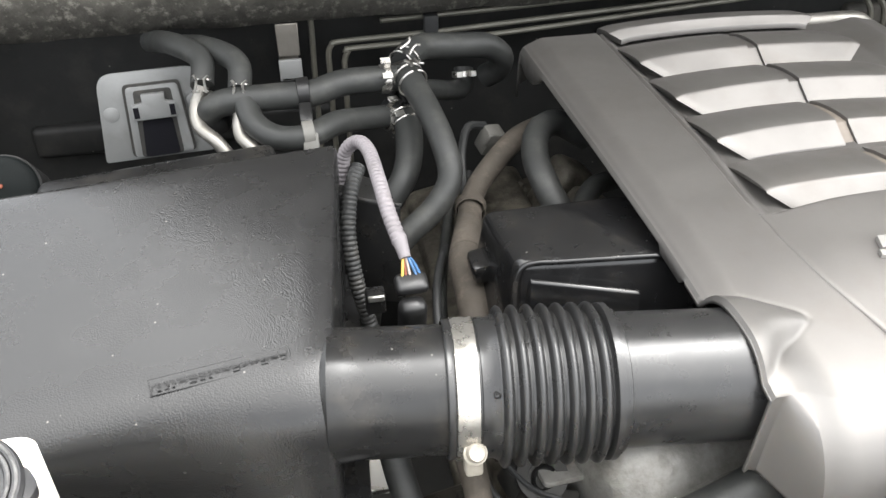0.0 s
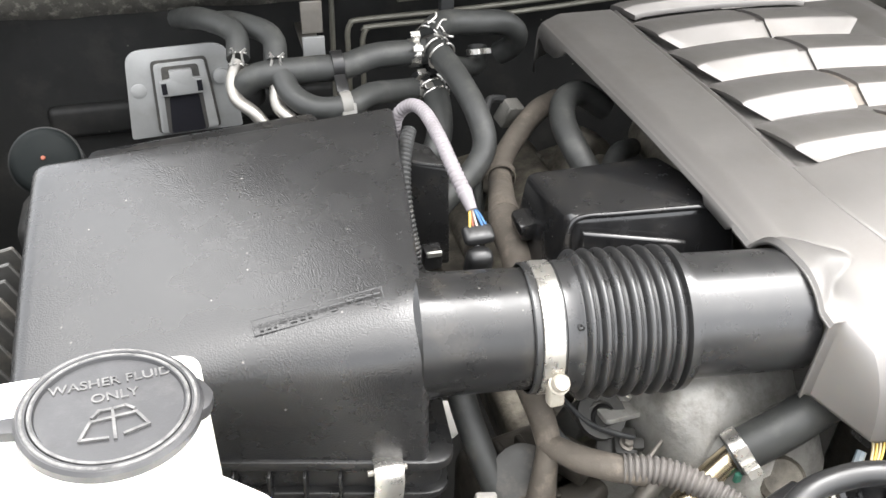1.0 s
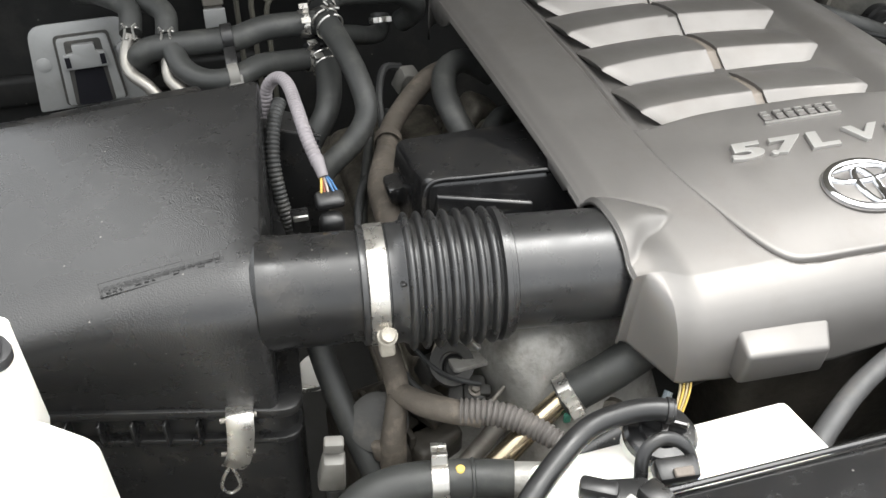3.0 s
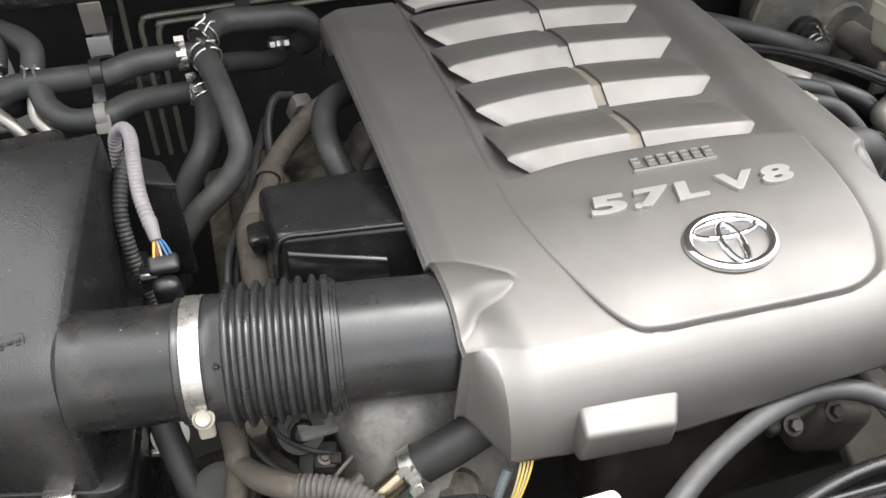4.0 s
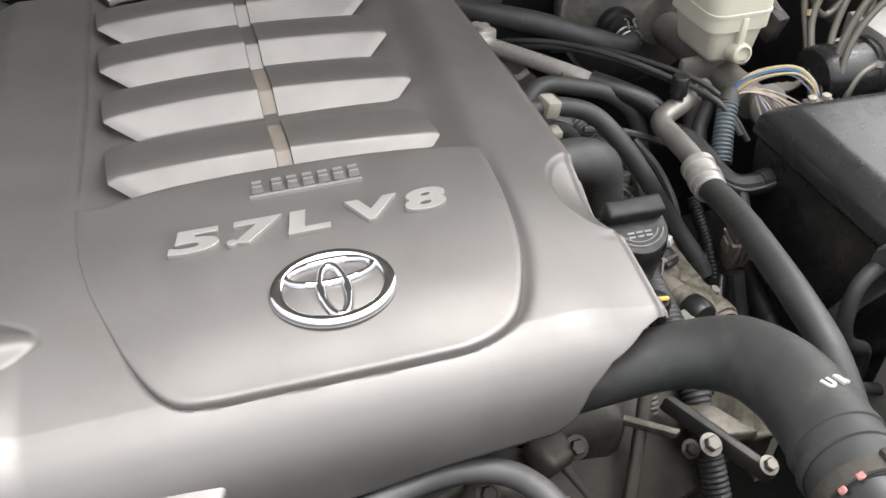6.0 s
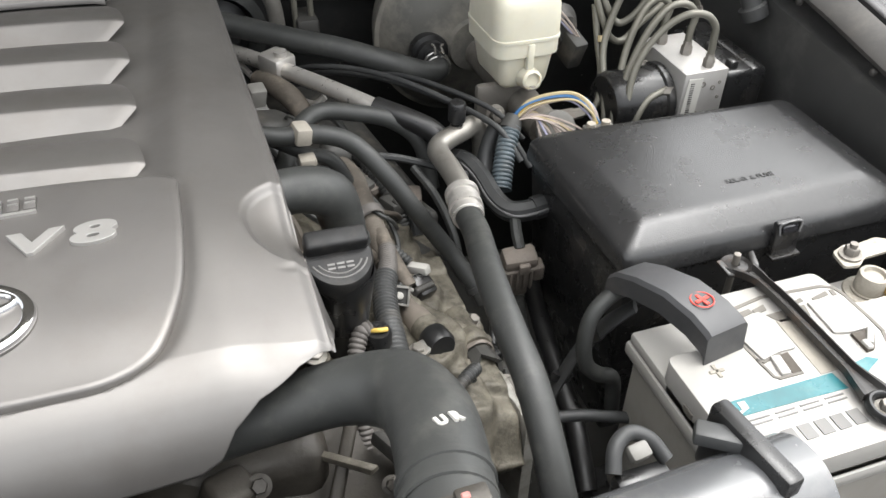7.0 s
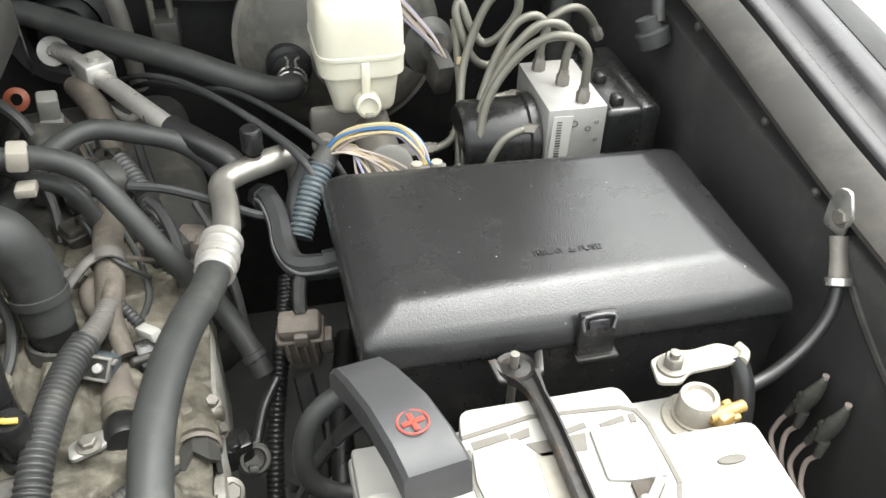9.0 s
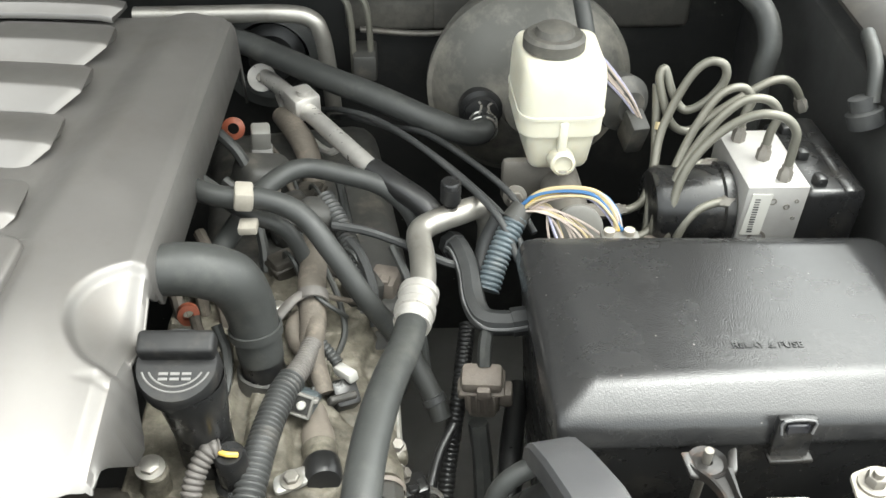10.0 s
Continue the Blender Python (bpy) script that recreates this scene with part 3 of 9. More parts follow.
def cover_body():
    nx_ = 330
    xs = np.linspace(COVER_L, COVER_R, nx_ + 1)
    tops = np.concatenate([np.arange(0.555, 0.19, -0.0026), np.linspace(0.19, 0.0, 110)])
    X, Y = np.meshgrid(xs, tops)
    Z = cover_z(X, Y)
    top = np.stack([X, Y, Z - rim_gap(X, Y)], -1)
    rear = [np.stack([xs, np.full_like(xs, y), top[0, :, 2] - d], -1) for y, d in ((0.566, 0.05), (0.5645, 0.018), (0.561, 0.006))]
    # the rolled front, cut away towards both ends
    deep = np.interp(xs, (-0.217, -0.207, -0.19, -0.15, -0.05, 0.07, 0.105, 0.142, 0.1555, 0.167, 0.185, 0.214, 0.237), (0.050, 0.055, 0.064, 0.0705, 0.0765, 0.064, 0.062, 0.0605, 0.053, 0.0345, 0.0195, 0.0075, 0.003))
    deep = deep + corner_fill(xs, 0.0)
    front = []
    for k in range(1, 49):
        d = deep * (k / 48) ** 1.7
        y = front_y(d)
        b = np.clip((xs + 0.2110) / 0.0145, 0, 1)
        y = (-0.0015 - 0.06 * d) * (1 - b) + y * b
        y = y * (1 - 0.6 * np.clip((xs - 0.19) / 0.047, 0, 1) ** 2)
        front.append(np.stack([xs - 0.10 * d * (1 - b), y, Z[-1] - d - rim_gap(xs, y)], -1))
    rows = rear + list(top) + front
    side_l = np.interp([r[0, 1] for r in rows], (0.0, 0.125, 0.13, 0.166, 0.170, 0.476, 0.486, 0.505, 0.535, 0.555), (0.003, 0.003, 0.010, 0.010, 0.004, 0.004, 0.014, 0.024, 0.027, 0.018))
    side_r = np.interp([r[-1, 1] for r in rows], (0.0, 0.012, 0.020, 0.040, 0.060, 0.075, 0.090, 0.145, 0.17, 0.55), (0.003, 0.006, 0.016, 0.046, 0.046, 0.024, 0.003, 0.004, 0.045, 0.05))
    out_r = np.interp([r[-1, 1] for r in rows], (0.0, 0.02, 0.05, 0.075, 0.09), (0.003, 0.006, 0.013, 0.007, 0.003))
    verts, faces = [], []
    for r, lo, ro, wide_ in zip(rows, side_l, side_r, out_r):
        l, e = r[0], r[-1]
        verts += [(l[0] - 0.0025, l[1], l[2] - lo), (l[0] - 0.002, l[1], l[2] - min(lo, 0.003))] + [tuple(v) for v in r] + [(e[0] + 0.002, e[1], e[2] - min(ro, 0.004)), (e[0] + wide_, e[1], e[2] - ro)]
    w = nx_ + 5
    for j in range(len(rows) - 1):
        for i in range(w - 1):
            faces.append((j * w + i, j * w + i + 1, (j + 1) * w + i + 1, (j + 1) * w + i))
    me = bpy.data.meshes.new("cover_shell")
    me.from_pydata([tuple(float(c) for c in v) for v in verts], [], faces)
    bm = bmesh.new()
    bm.from_mesh(me)
    bpy.data.meshes.remove(me)
    return bm


cover = thing("engine_cover", "silver painted plastic engine cover with louvres and raised lettering", "engine cover", (COVER_C, 0.25, 1.15))
body = part("cover_shell", cover_body(), SILVER, cover, angle=38)
mod = body.modifiers.new("thick", "SOLIDIFY")
mod.thickness, mod.offset = 0.0028, -1


def panel_z(x, y):
    return float(deck_z(y)) + 0.0006 + 0.0028 * sstep(-0.13, -0.06, x) * (0.15 + 0.85 * sstep(-0.006, 0.045, y))


bm = bmesh.new()
cx, cy = 0.02, 0.09
rings = []
for k, (f, drop) in enumerate([(1.0, 0.010), (0.9985, 0.0026), (0.994, 0.0008), (0.985, 0.0)] + [(0.96 - 0.06 * i, 0.0) for i in range(16)]):
    rings.append([bm.verts.new((cx + (x - cx) * f, cy + (y - cy) * f, panel_z(cx + (x - cx) * f, cy + (y - cy) * f) - drop)) for x, y in PANEL])
for a, b in zip(rings, rings[1:]):
    for j in range(len(a)):
        k = (j + 1) % len(a)
        bm.faces.new((a[j], a[k], b[k], b[j]))
bm.faces.new(rings[-1])
part("badge_panel", bm, SILVER, cover, angle=45)


def louvre(row, xa, xb, low=0.0, slant=(0.0, 0.0), scale=1.0):
    """One wedge-shaped louvre; its bright face looks to the front, its roof falls away to the rear."""
    yr = 0.2035 + 0.0848 * row
    zl, zr = (1.2055, 1.2070, 1.2075, 1.2075, 1.2075)[row], (1.1990, 1.2030, 1.2050, 1.2055, 1.2060)[row]
    bow_by = (0.0065, 0.0105, 0.0115, 0.0115, 0.0115)[row]
    prof = [(-0.0235, -0.026), (-0.0228, -0.0135), (-0.0215, -0.0120), (-0.0012, -0.0010), (0.0002, -0.0001), (0.0026, 0.0004), (0.014, 0.0000), (0.030, -0.0022), (0.046, -0.0056), (0.060, -0.0105), (0.064, -0.026)]
    n = 20
    bm = bmesh.new()
    rows = []
    for k, (dy, dz) in enumerate(prof):
        # how far this line of the profile is drawn in at its two ends
        run = max(0.0, -dy / 0.0225)
        a = xa + slant[0] * (run ** 1.6) - (0.004 * dy / 0.06 if slant[0] and dy > 0 else 0.0)
        b = xb - slant[1] * run ** 1.3 - (slant[1] * 0.45 * (max(0.0, dy - 0.004) / 0.056) ** 1.6)
        line = []
        for i in range(n + 1):
            t = i / n
            x = lerp(a, b, t)
            q = (x - COVER_C) / 0.128
            end = min((t if slant[0] else 1.0), (1 - t if slant[1] else 1.0))
            z = lerp(zl, zr, sstep(-0.11, 0.14, x)) + dz * scale - low - 0.0022 * (1 - sstep(0.0, 0.06, end)) + 0.0010 * (1 - q * q) * (1 if dy > 0 else 0)
            line.append(bm.verts.new((x, yr + dy * scale + bow_by * (1 - q * q), z)))
        rows.append(line)
    for a, b in zip(rows, rows[1:]):
        for j in range(n):
            bm.faces.new((a[j], a[j + 1], b[j + 1], b[j]))
    for end in (0, n):
        bm.faces.new([r[end] for r in rows])
    return bm


for row in range(4):
    part("louvre", louvre(row, -0.1125 - 0.002 * row, 0.0100, 0.0, (0.025, 0.0)), SILVER, cover, angle=50)
    part("louvre", louvre(row, 0.0225, 0.1405, 0.0, (0.0, 0.022)), SILVER, cover, angle=50)
    part("spine", louvre(row, 0.0105, 0.0220, 0.0030), SILVER_GRIME if row < 2 else SILVER, cover, "grimed channel between the louvres", angle=50)
part("louvre", louvre(4, -0.121, 0.134, 0.0015, (0.012, 0.010), 0.45), SILVER, cover, angle=50)

# front tab
bm = hull8([(-0.1475, -0.058, 1.116), (-0.0735, -0.061, 1.1135), (-0.062, -0.030, 1.112), (-0.150, -0.030, 1.116)],
           [(-0.1460, -0.060, 1.1480), (-0.0740, -0.0625, 1.1410), (-0.0557, -0.0280, 1.1500), (-0.1414, -0.0285, 1.1540)], 0.004, 3)
part("front_tab", bm, SILVER, cover)


def on_panel(x, y, lift=0.0):
    """Lays z=0 plane figures on the sloping panel at (x, y)."""
    slope = math.degrees(math.atan2(panel_z(x, y + 0.01) - panel_z(x, y - 0.01), 0.02))
    return pose(x, y, panel_z(x, y) + lift, slope, 0, 0)


for words, boxes in (("5.7L", ((-0.0755, -0.0405), (-0.0372, -0.0302), (-0.0325, 0.0025), (0.0035, 0.0332))), ("V8", ((0.0462, 0.0835), (0.0862, 0.1176)))):
    letters = None
    for glyph, (x0, x1) in zip(words, boxes):
        own = text_mesh(glyph, 0.03, 0.0021, Matrix.Identity(4), bold=0.0011 if glyph != "." else 0.0004, shear=0.10)
        vx, vy = [v.co.x for v in own.verts], [v.co.y for v in own.verts]
        tall = 0.0054 if glyph == "." else 0.0215
        own.transform(on_panel((x0 + x1) / 2, 0.1025, 0.0012) @ Matrix.Diagonal(((x1 - x0) / (max(vx) - min(vx)), tall / (max(vy) - min(vy)), 1, 1)) @ Matrix.Translation((-(max(vx) + min(vx)) / 2, -min(vy), 0)))
        letters = own if letters is None else join(letters, own)
    part("lettering", letters, SILVER_BRIGHT, cover, "raised silver lettering reading " + words)
part("badge_bar", prism(round_outline([(-0.0405, 0.0), (0.0405, 0.0), (0.0405, 0.0030), (-0.0405, 0.0030)], 0.001, 2), 0, 0.0024, m=on_panel(0.0245, 0.1478)), SILVER_BRIGHT, cover)
for i in range(7):
    x = -0.0385 + i * 0.0112 + (0.003 if i else 0.0)
    part("badge_block", prism([(x, 0.0046), (x + 0.0085, 0.0046), (x + 0.0090, 0.0178), (x + 0.0005, 0.0178)], 0, 0.0022, 0.0005, on_panel(0.0245, 0.1478)), SILVER, cover)
    for h in ((0.0152, 0.0172), (0.0100, 0.0116)):
        part("badge_edge", prism([(x + 0.0012, h[0]), (x + 0.0080, h[0]), (x + 0.0082, h[1]), (x + 0.0014, h[1])], 0.002, 0.0034, 0, on_panel(0.0245, 0.1478)), SILVER_BRIGHT, cover)


def oval_ring(rx, ry, w, h, at, seg=56):
    bm = bmesh.new()
    rows = []
    for dr, dz in ((-w, 0), (-w * 0.8, h * 0.7), (-w * 0.3, h), (w * 0.3, h), (w * 0.8, h * 0.7), (w, 0)):
        rows.append([bm.verts.new(((rx + dr) * math.cos(2 * math.pi * j / seg), (ry + dr) * math.sin(2 * math.pi * j / seg), dz)) for j in range(seg)])
    for a, b in zip(rows, rows[1:]):
        for j in range(seg):
            bm.faces.new((a[j], a[(j + 1) % seg], b[(j + 1) % seg], b[j]))
    bm.transform(at)
    return bm


em = on_panel(0.0232, 0.0525, 0.0004)
part("emblem_plinth", prism([(0.0415 * math.cos(2 * math.pi * j / 48), 0.0312 * math.sin(2 * math.pi * j / 48)) for j in range(48)], -0.002, 0.0012, 0.0005, em), SILVER, cover)
bm = oval_ring(0.0366, 0.0266, 0.0044, 0.0050, em)
bm = join(bm, oval_ring(0.0086, 0.0200, 0.0036, 0.0050, em @ Matrix.Translation((0, -0.0030, 0))))
bm = join(bm, oval_ring(0.0285, 0.0088, 0.0035, 0.0046, em @ Matrix.Translation((0, 0.0125, 0))))
part("emblem", bm, CHROME, cover, "oval chrome emblem of plain rings")


# ---- air box ----
airbox = thing("air_filter_box", "large black grained plastic air filter box", "air box", (-0.6, 0.18, 1.0))


def lid_profile(x):
    """Outline of the lid across the box at x: front foot, leaning front, big front roll, sloping top, back."""
    f = (x + 0.745) / 0.265
    foot, zf, zb = lerp(0.104, 0.037, f), lerp(1.187, 1.2115, f), lerp(1.2165, 1.2360, f)
    fy = 0.0535 - 0.0130 * sstep(0.5, 1.0, f)
    pts = [(foot, 1.088), (lerp(foot, fy + 0.002, 0.5), 1.128), (fy, 1.166)]
    for k in range(1, 9):
        a = radians(10 + 72 * k / 8)
        pts.append((fy + (0.0935 - fy) * (1 - math.cos(a)) / (1 - math.cos(radians(82))), 1.166 + (zf - 1.166) * math.sin(a) / math.sin(radians(82))))
    pts += [(lerp(0.0935, 0.292, k / 10), lerp(zf, zb, k / 10) + 0.003 * math.sin(math.pi * k / 10)) for k in range(1, 10)]
    for k in range(6):
        a = radians(90 * k / 5)
        pts.append((0.290 + 0.016 * math.sin(a), zb - 0.016 * (1 - math.cos(a))))
    return pts + [(0.314, 1.15), (0.326, 1.088)]


def lid_mesh():
    bm = bmesh.new()
    rows = []
    R_ = 0.013
    S_ = 0.006
    cols = [(0.0, -math.cos(radians(a)) * R_, (1 - math.sin(radians(a))) * R_) for a in (0, 22, 45, 68, 90)] + [(k / 14, 0.0, 0.0) for k in range(1, 14)] + [(1.0, math.cos(radians(a)) * S_, (1 - math.sin(radians(a))) * S_) for a in (90, 68, 45, 22, 0)]
    for u, dx, inset in cols:
        x0 = lerp(-0.748 + R_, -0.475 - S_, u)
        prof = lid_profile(x0)
        n = len(prof)
        line = []
        for j, (y, z) in enumerate(prof):
            ta, tb = Vector(prof[max(j - 1, 0)]), Vector(prof[min(j + 1, n - 1)])
            t = (tb - ta).normalized()
            y2, z2 = y + t.y * inset, z - t.x * inset
            skew = u * 0.127 * (min(y2, 0.30) - 0.13)
            line.append(bm.verts.new((x0 + dx + skew, y2, max(1.088, z2))))
        rows.append(line)
    for a, b in zip(rows, rows[1:]):
        for j in range(len(a) - 1):
            bm.faces.new((a[j], a[j + 1], b[j + 1], b[j]))
    bm.faces.new(rows[0])
    bm.faces.new(rows[-1])
    for f in list(bm.faces):
        if f.calc_area() < 1e-10:
            bm.faces.remove(f)
    return bm


bm = lid_mesh()
lid = part("lid", bm, BLACK_GRAINED, airbox, "black grained lid with a sloping top")
bm = prism(round_outline([(-0.766, 0.104), (-0.468, 0.029), (-0.440, 0.352), (-0.772, 0.335)], [0.012, 0.022, 0.02, 0.02], 6), 1.081, 1.0905, 0.0022)
part("lid_flange", bm, BLACK_PLASTIC, airbox)
bm = prism(round_outline([(-0.762, 0.112), (-0.473, 0.040), (-0.447, 0.345), (-0.770, 0.328)], [0.012, 0.020, 0.02, 0.02], 6), 0.86, 1.0815, 0.002)
bm = join(bm, prism(round_outline([(-0.764, 0.106), (-0.470, 0.032), (-0.443, 0.350), (-0.771, 0.333)], [0.012, 0.022, 0.02, 0.02], 6), 1.047, 1.0535, 0.0018))
part("lower_box", bm, BLACK_PLASTIC, airbox)
fx0, fy0, fx1, fy1 = -0.760, 0.106, -0.470, 0.034
for i in range(9):
    t = 0.812 - 0.0848 * i
    part("rib", rbox((0.0025, 0.011, 0.026), (lerp(fx0, fx1, t), lerp(fy0, fy1, t) - 0.003, 1.067), 0.0006, 1, (0, 0, -14)), BLACK_PLASTIC, airbox)
for t in (0.835, 0.2):
    c = Vector((lerp(fx0, fx1, t), lerp(fy0, fy1, t) - 0.008, 1.07))
    bm = tube([c + Vector((0.002, 0.008, 0.022)), c + Vector((0.001, -0.004, 0.023)), c + Vector((0.0, -0.010, 0.012)), c + Vector((-0.003, -0.013, -0.006)), c + Vector((-0.007, -0.012, -0.020)), c + Vector((-0.012, -0.006, -0.033))], [0.0105, 0.0105, 0.0105, 0.0100, 0.0098, 0.0092], 12, 6, flat=0.12)
    clip = part("clip", bm, STEEL_BRIGHT, airbox, "bright sprung steel lid clip")
    part("clip_pin", tube([c + Vector((-0.014, -0.002, 0.020)), c + Vector((0.014, -0.002, 0.020))], 0.0022, 8, 2), STEEL_DULL, clip)
    part("clip_pin", tube([c + Vector((-0.018, -0.006, -0.014)), c + Vector((0.008, -0.008, -0.016))], 0.0020, 8, 2), STEEL_DULL, clip)
    e = c + Vector((-0.013, -0.006, -0.030))
    b2 = tube([e, e + Vector((-0.007, -0.002, -0.010)), e + Vector((-0.010, -0.003, -0.022)), e + Vector((-0.004, -0.003, -0.031)), e + Vector((0.004, -0.003, -0.024)), e + Vector((0.003, -0.002, -0.010)), e + Vector((-0.001, 0.001, 0.001))], 0.0015, 8, 6)
    part("wire_loop", b2, STEEL_BRIGHT, clip)
# left side fins
for i in range(9):
    part("fin", rbox((0.036, 0.004, 0.06), (-0.776, 0.1 + 0.022 * i, 1.125), 0.001, 1, (0, -12, 0), (0.5, 1)), BLACK_DUSTY, airbox)

AX_A, AX_B = Vector((-0.495, 0.0865, 1.1665)), Vector((-0.165, 0.044, 1.1655))


def hose_at(x):
    return AX_A + (AX_B - AX_A) * ((x - AX_A.x) / (AX_B.x - AX_A.x))


hm = along(AX_A, AX_B)
bm = lathe([(0.0400, 0.004), (0.0452, 0.010), (0.0450, 0.016), (0.0444, 0.021), (0.0439, 0.027), (0.0436, 0.034), (0.0435, 0.098), (0.0475, 0.1), (0.0475, 0.105), (0.042, 0.107)], AX_A, hm, 56)
part("outlet_neck", bm, BLACK_PLASTIC, airbox)
# worn marking on the front roll of the lid
mark_m = pose(-0.5515, 0.0825, 1.2050, 38, -5.5, 3)
bm = None
for ox, oy, lx, ly in ((0, 0.0050, 0.088, 0.0005), (0, -0.0050, 0.088, 0.0005), (-0.0435, 0, 0.0006, 0.010), (0.0435, 0, 0.0006, 0.010)):
    bm = join(bm, rbox((lx, ly, 0.0008), (ox, oy, 0), 0, 1))
rnd = random.Random(4)
x = -0.040
while x < 0.04:
    ln = rnd.uniform(0.002, 0.006)
    bm = join(bm, rbox((ln, 0.0009, 0.0008), (x + ln / 2, 0.0015, 0), 0, 1))
    if rnd.random() < 0.6:
        bm = join(bm, rbox((ln * 0.8, 0.0009, 0.0008), (x + ln / 2, -0.0020, 0), 0, 1))
    x += ln + 0.0014
bm.transform(mark_m)
part("moulded_marking", bm, BLACK_GRAINED, airbox, "raised moulded marking too worn to read")

# ---- intake hose ----
hose = thing("intake_hose", "black ribbed rubber air intake hose between air box and engine cover", "intake hose", tuple(hose_at(-0.3)))
x_of = lambda x: (hose_at(x) - AX_A).length
prof = [(0.0455, x_of(-0.411)), (0.0468, x_of(-0.410)), (0.0468, x_of(-0.4065)), (0.0462, x_of(-0.406)), (0.0462, x_of(-0.3895)), (0.0470, x_of(-0.389)), (0.0470, x_of(-0.3805)), (0.0476, x_of(-0.380)), (0.0476, x_of(-0.3790))]
for i in range(7):
    x0 = -0.3785 + i * 0.0102
    for f, r in ((0.0, 0.0482), (0.14, 0.0486), (0.22, 0.0506), (0.32, 0.0530), (0.42, 0.0540), (0.5, 0.0542), (0.58, 0.0540), (0.68, 0.0530), (0.78, 0.0506), (0.86, 0.0486), (1.0, 0.0482)):
        prof.append((r, x_of(x0 + 0.0102 * f)))
prof += [(0.0515, x_of(-0.3062)), (0.0530, x_of(-0.3055)), (0.0530, x_of(-0.3012)), (0.0505, x_of(-0.3005)), (0.0505, x_of(-0.2985)), (0.0488, x_of(-0.298)), (0.0488, x_of(-0.2962)), (0.0460, x_of(-0.2950)), (0.0452, x_of(-0.2095)), (0.040, x_of(-0.2095))]
BELLOWS = material("shiny_ribbed_rubber", (0.019, 0.019, 0.0193), 0.30, dirt=(0.1, 0.095, 0.085), dirt_amount=0.12, dirt_scale=40, spec=0.66, rough_vary=0.05)
part("bellows", lathe(prof, AX_A, hm, 64), BELLOWS, hose, "black rubber bellows with seven ribs", angle=50)
bm = ring_between(hose_at(-0.4055), hose_at(-0.3905), 0.0464, 0.0012, 56)
clampband = part("clamp_band", bm, STEEL_BRIGHT, hose, "bright steel worm-drive clamp band")
for k in range(19, 26):
    a = 2 * math.pi * k / 26
    q = Matrix.Translation(hose_at(-0.398)) @ hm @ pose(0, 0, 0, 0, 0, math.degrees(a)) @ Matrix.Translation((0.0474, 0, 0))
    own = rbox((0.0006, 0.0026, 0.0085), (0, 0, 0), 0, 1, (12, 0, 0))
    own.transform(q)
    part("slot", own, SILVER_GRIME, clampband)
sc = hose_at(-0.398) + Vector((-0.003, -0.0475, -0.010))
bm = rbox((0.012, 0.010, 0.020), tuple(sc + Vector((0, 0.002, -0.010))), 0.003, 3, (-14, 0, 0))
bm = lathe([(0.0078, 0), (0.0078, 0.0012), (0.0062, 0.0016), (0.0062, 0.006), (0.005, 0.0075), (0.003, 0.0065), (0, 0.0065)], sc + Vector((0, -0.002, 0.002)), Vector((0, -0.65, 0.75)).to_track_quat("Z", "Y").to_matrix().to_4x4(), 18, bm)
part("worm_screw", bm, BRASS_CORRODED, hose, "slightly rusty clamp screw")
bm = None
for i in range(3):
    bm = rbox((0.004, 0.006, 0.003), tuple(hose_at(-0.3855) + Vector((0, -0.0365 - 0.0030 * i, 0.030 - i * 0.010))), 0.0008, 1, bm=bm)
part("moulded_lug", bm, RUBBER_DARK, hose)


# ---- fuse and relay box ----
fuse = thing("fuse_box", "black grained plastic fuse and relay box with a latched lid", "fuse box", (0.67, 0.17, 0.9))
bm = hull8([(0.514, 0.078, 1.072), (0.842, 0.078, 1.072), (0.838, 0.285, 1.072), (0.510, 0.285, 1.072)],
           [(0.514, 0.080, 1.090), (0.842, 0.080, 1.078), (0.838, 0.283, 1.078), (0.510, 0.283, 1.090)], 0.003, 2)
lidf = bmesh.new()
ring_a = [(0.511, 0.074, 1.078), (0.836, 0.074, 1.078), (0.832, 0.286, 1.078), (0.507, 0.286, 1.078)]
ring_b = [(0.513, 0.0800, 1.1045), (0.829, 0.0800, 1.099), (0.827, 0.278, 1.100), (0.510, 0.281, 1.1065)]
ring_c = [(0.538, 0.107, 1.118), (0.786, 0.110, 1.118), (0.782, 0.252, 1.118), (0.534, 0.262, 1.118)]
rr_ = [[lidf.verts.new(p) for p in r] for r in (ring_a, ring_b, ring_c)]
for a, b in zip(rr_, rr_[1:]):
    for j in range(4):
        lidf.faces.new((a[j], a[(j + 1) % 4], b[(j + 1) % 4], b[j]))
lidf.faces.new(rr_[0][::-1])
lidf.faces.new(rr_[2])
bmesh.ops.recalc_face_normals(lidf, faces=lidf.faces)
bmesh.ops.bevel(lidf, geom=lidf.edges[:], offset=0.007, segments=4, profile=0.5, affect="EDGES", clamp_overlap=True)
bm.free()
LID_PLASTIC = material("grained_lid_plastic", (0.018, 0.018, 0.0184), 0.25, pebble=950, grain_depth=0.00011, spec=0.52, dirt=(0.09, 0.085, 0.08), dirt_amount=0.12, dirt_scale=14, rough_vary=0.06, specks=55.0)
flid = part("lid", lidf, LID_PLASTIC, fuse, "black grained lid")
part("lower_box", hull8([(0.53, 0.09, 0.85), (0.83, 0.09, 0.85), (0.83, 0.27, 0.85), (0.53, 0.27, 0.85)],
                        [(0.516, 0.080, 1.0765), (0.832, 0.080, 1.0765), (0.828, 0.281, 1.0765), (0.513, 0.281, 1.0765)], 0.006, 2), BLACK_PLASTIC, fuse)
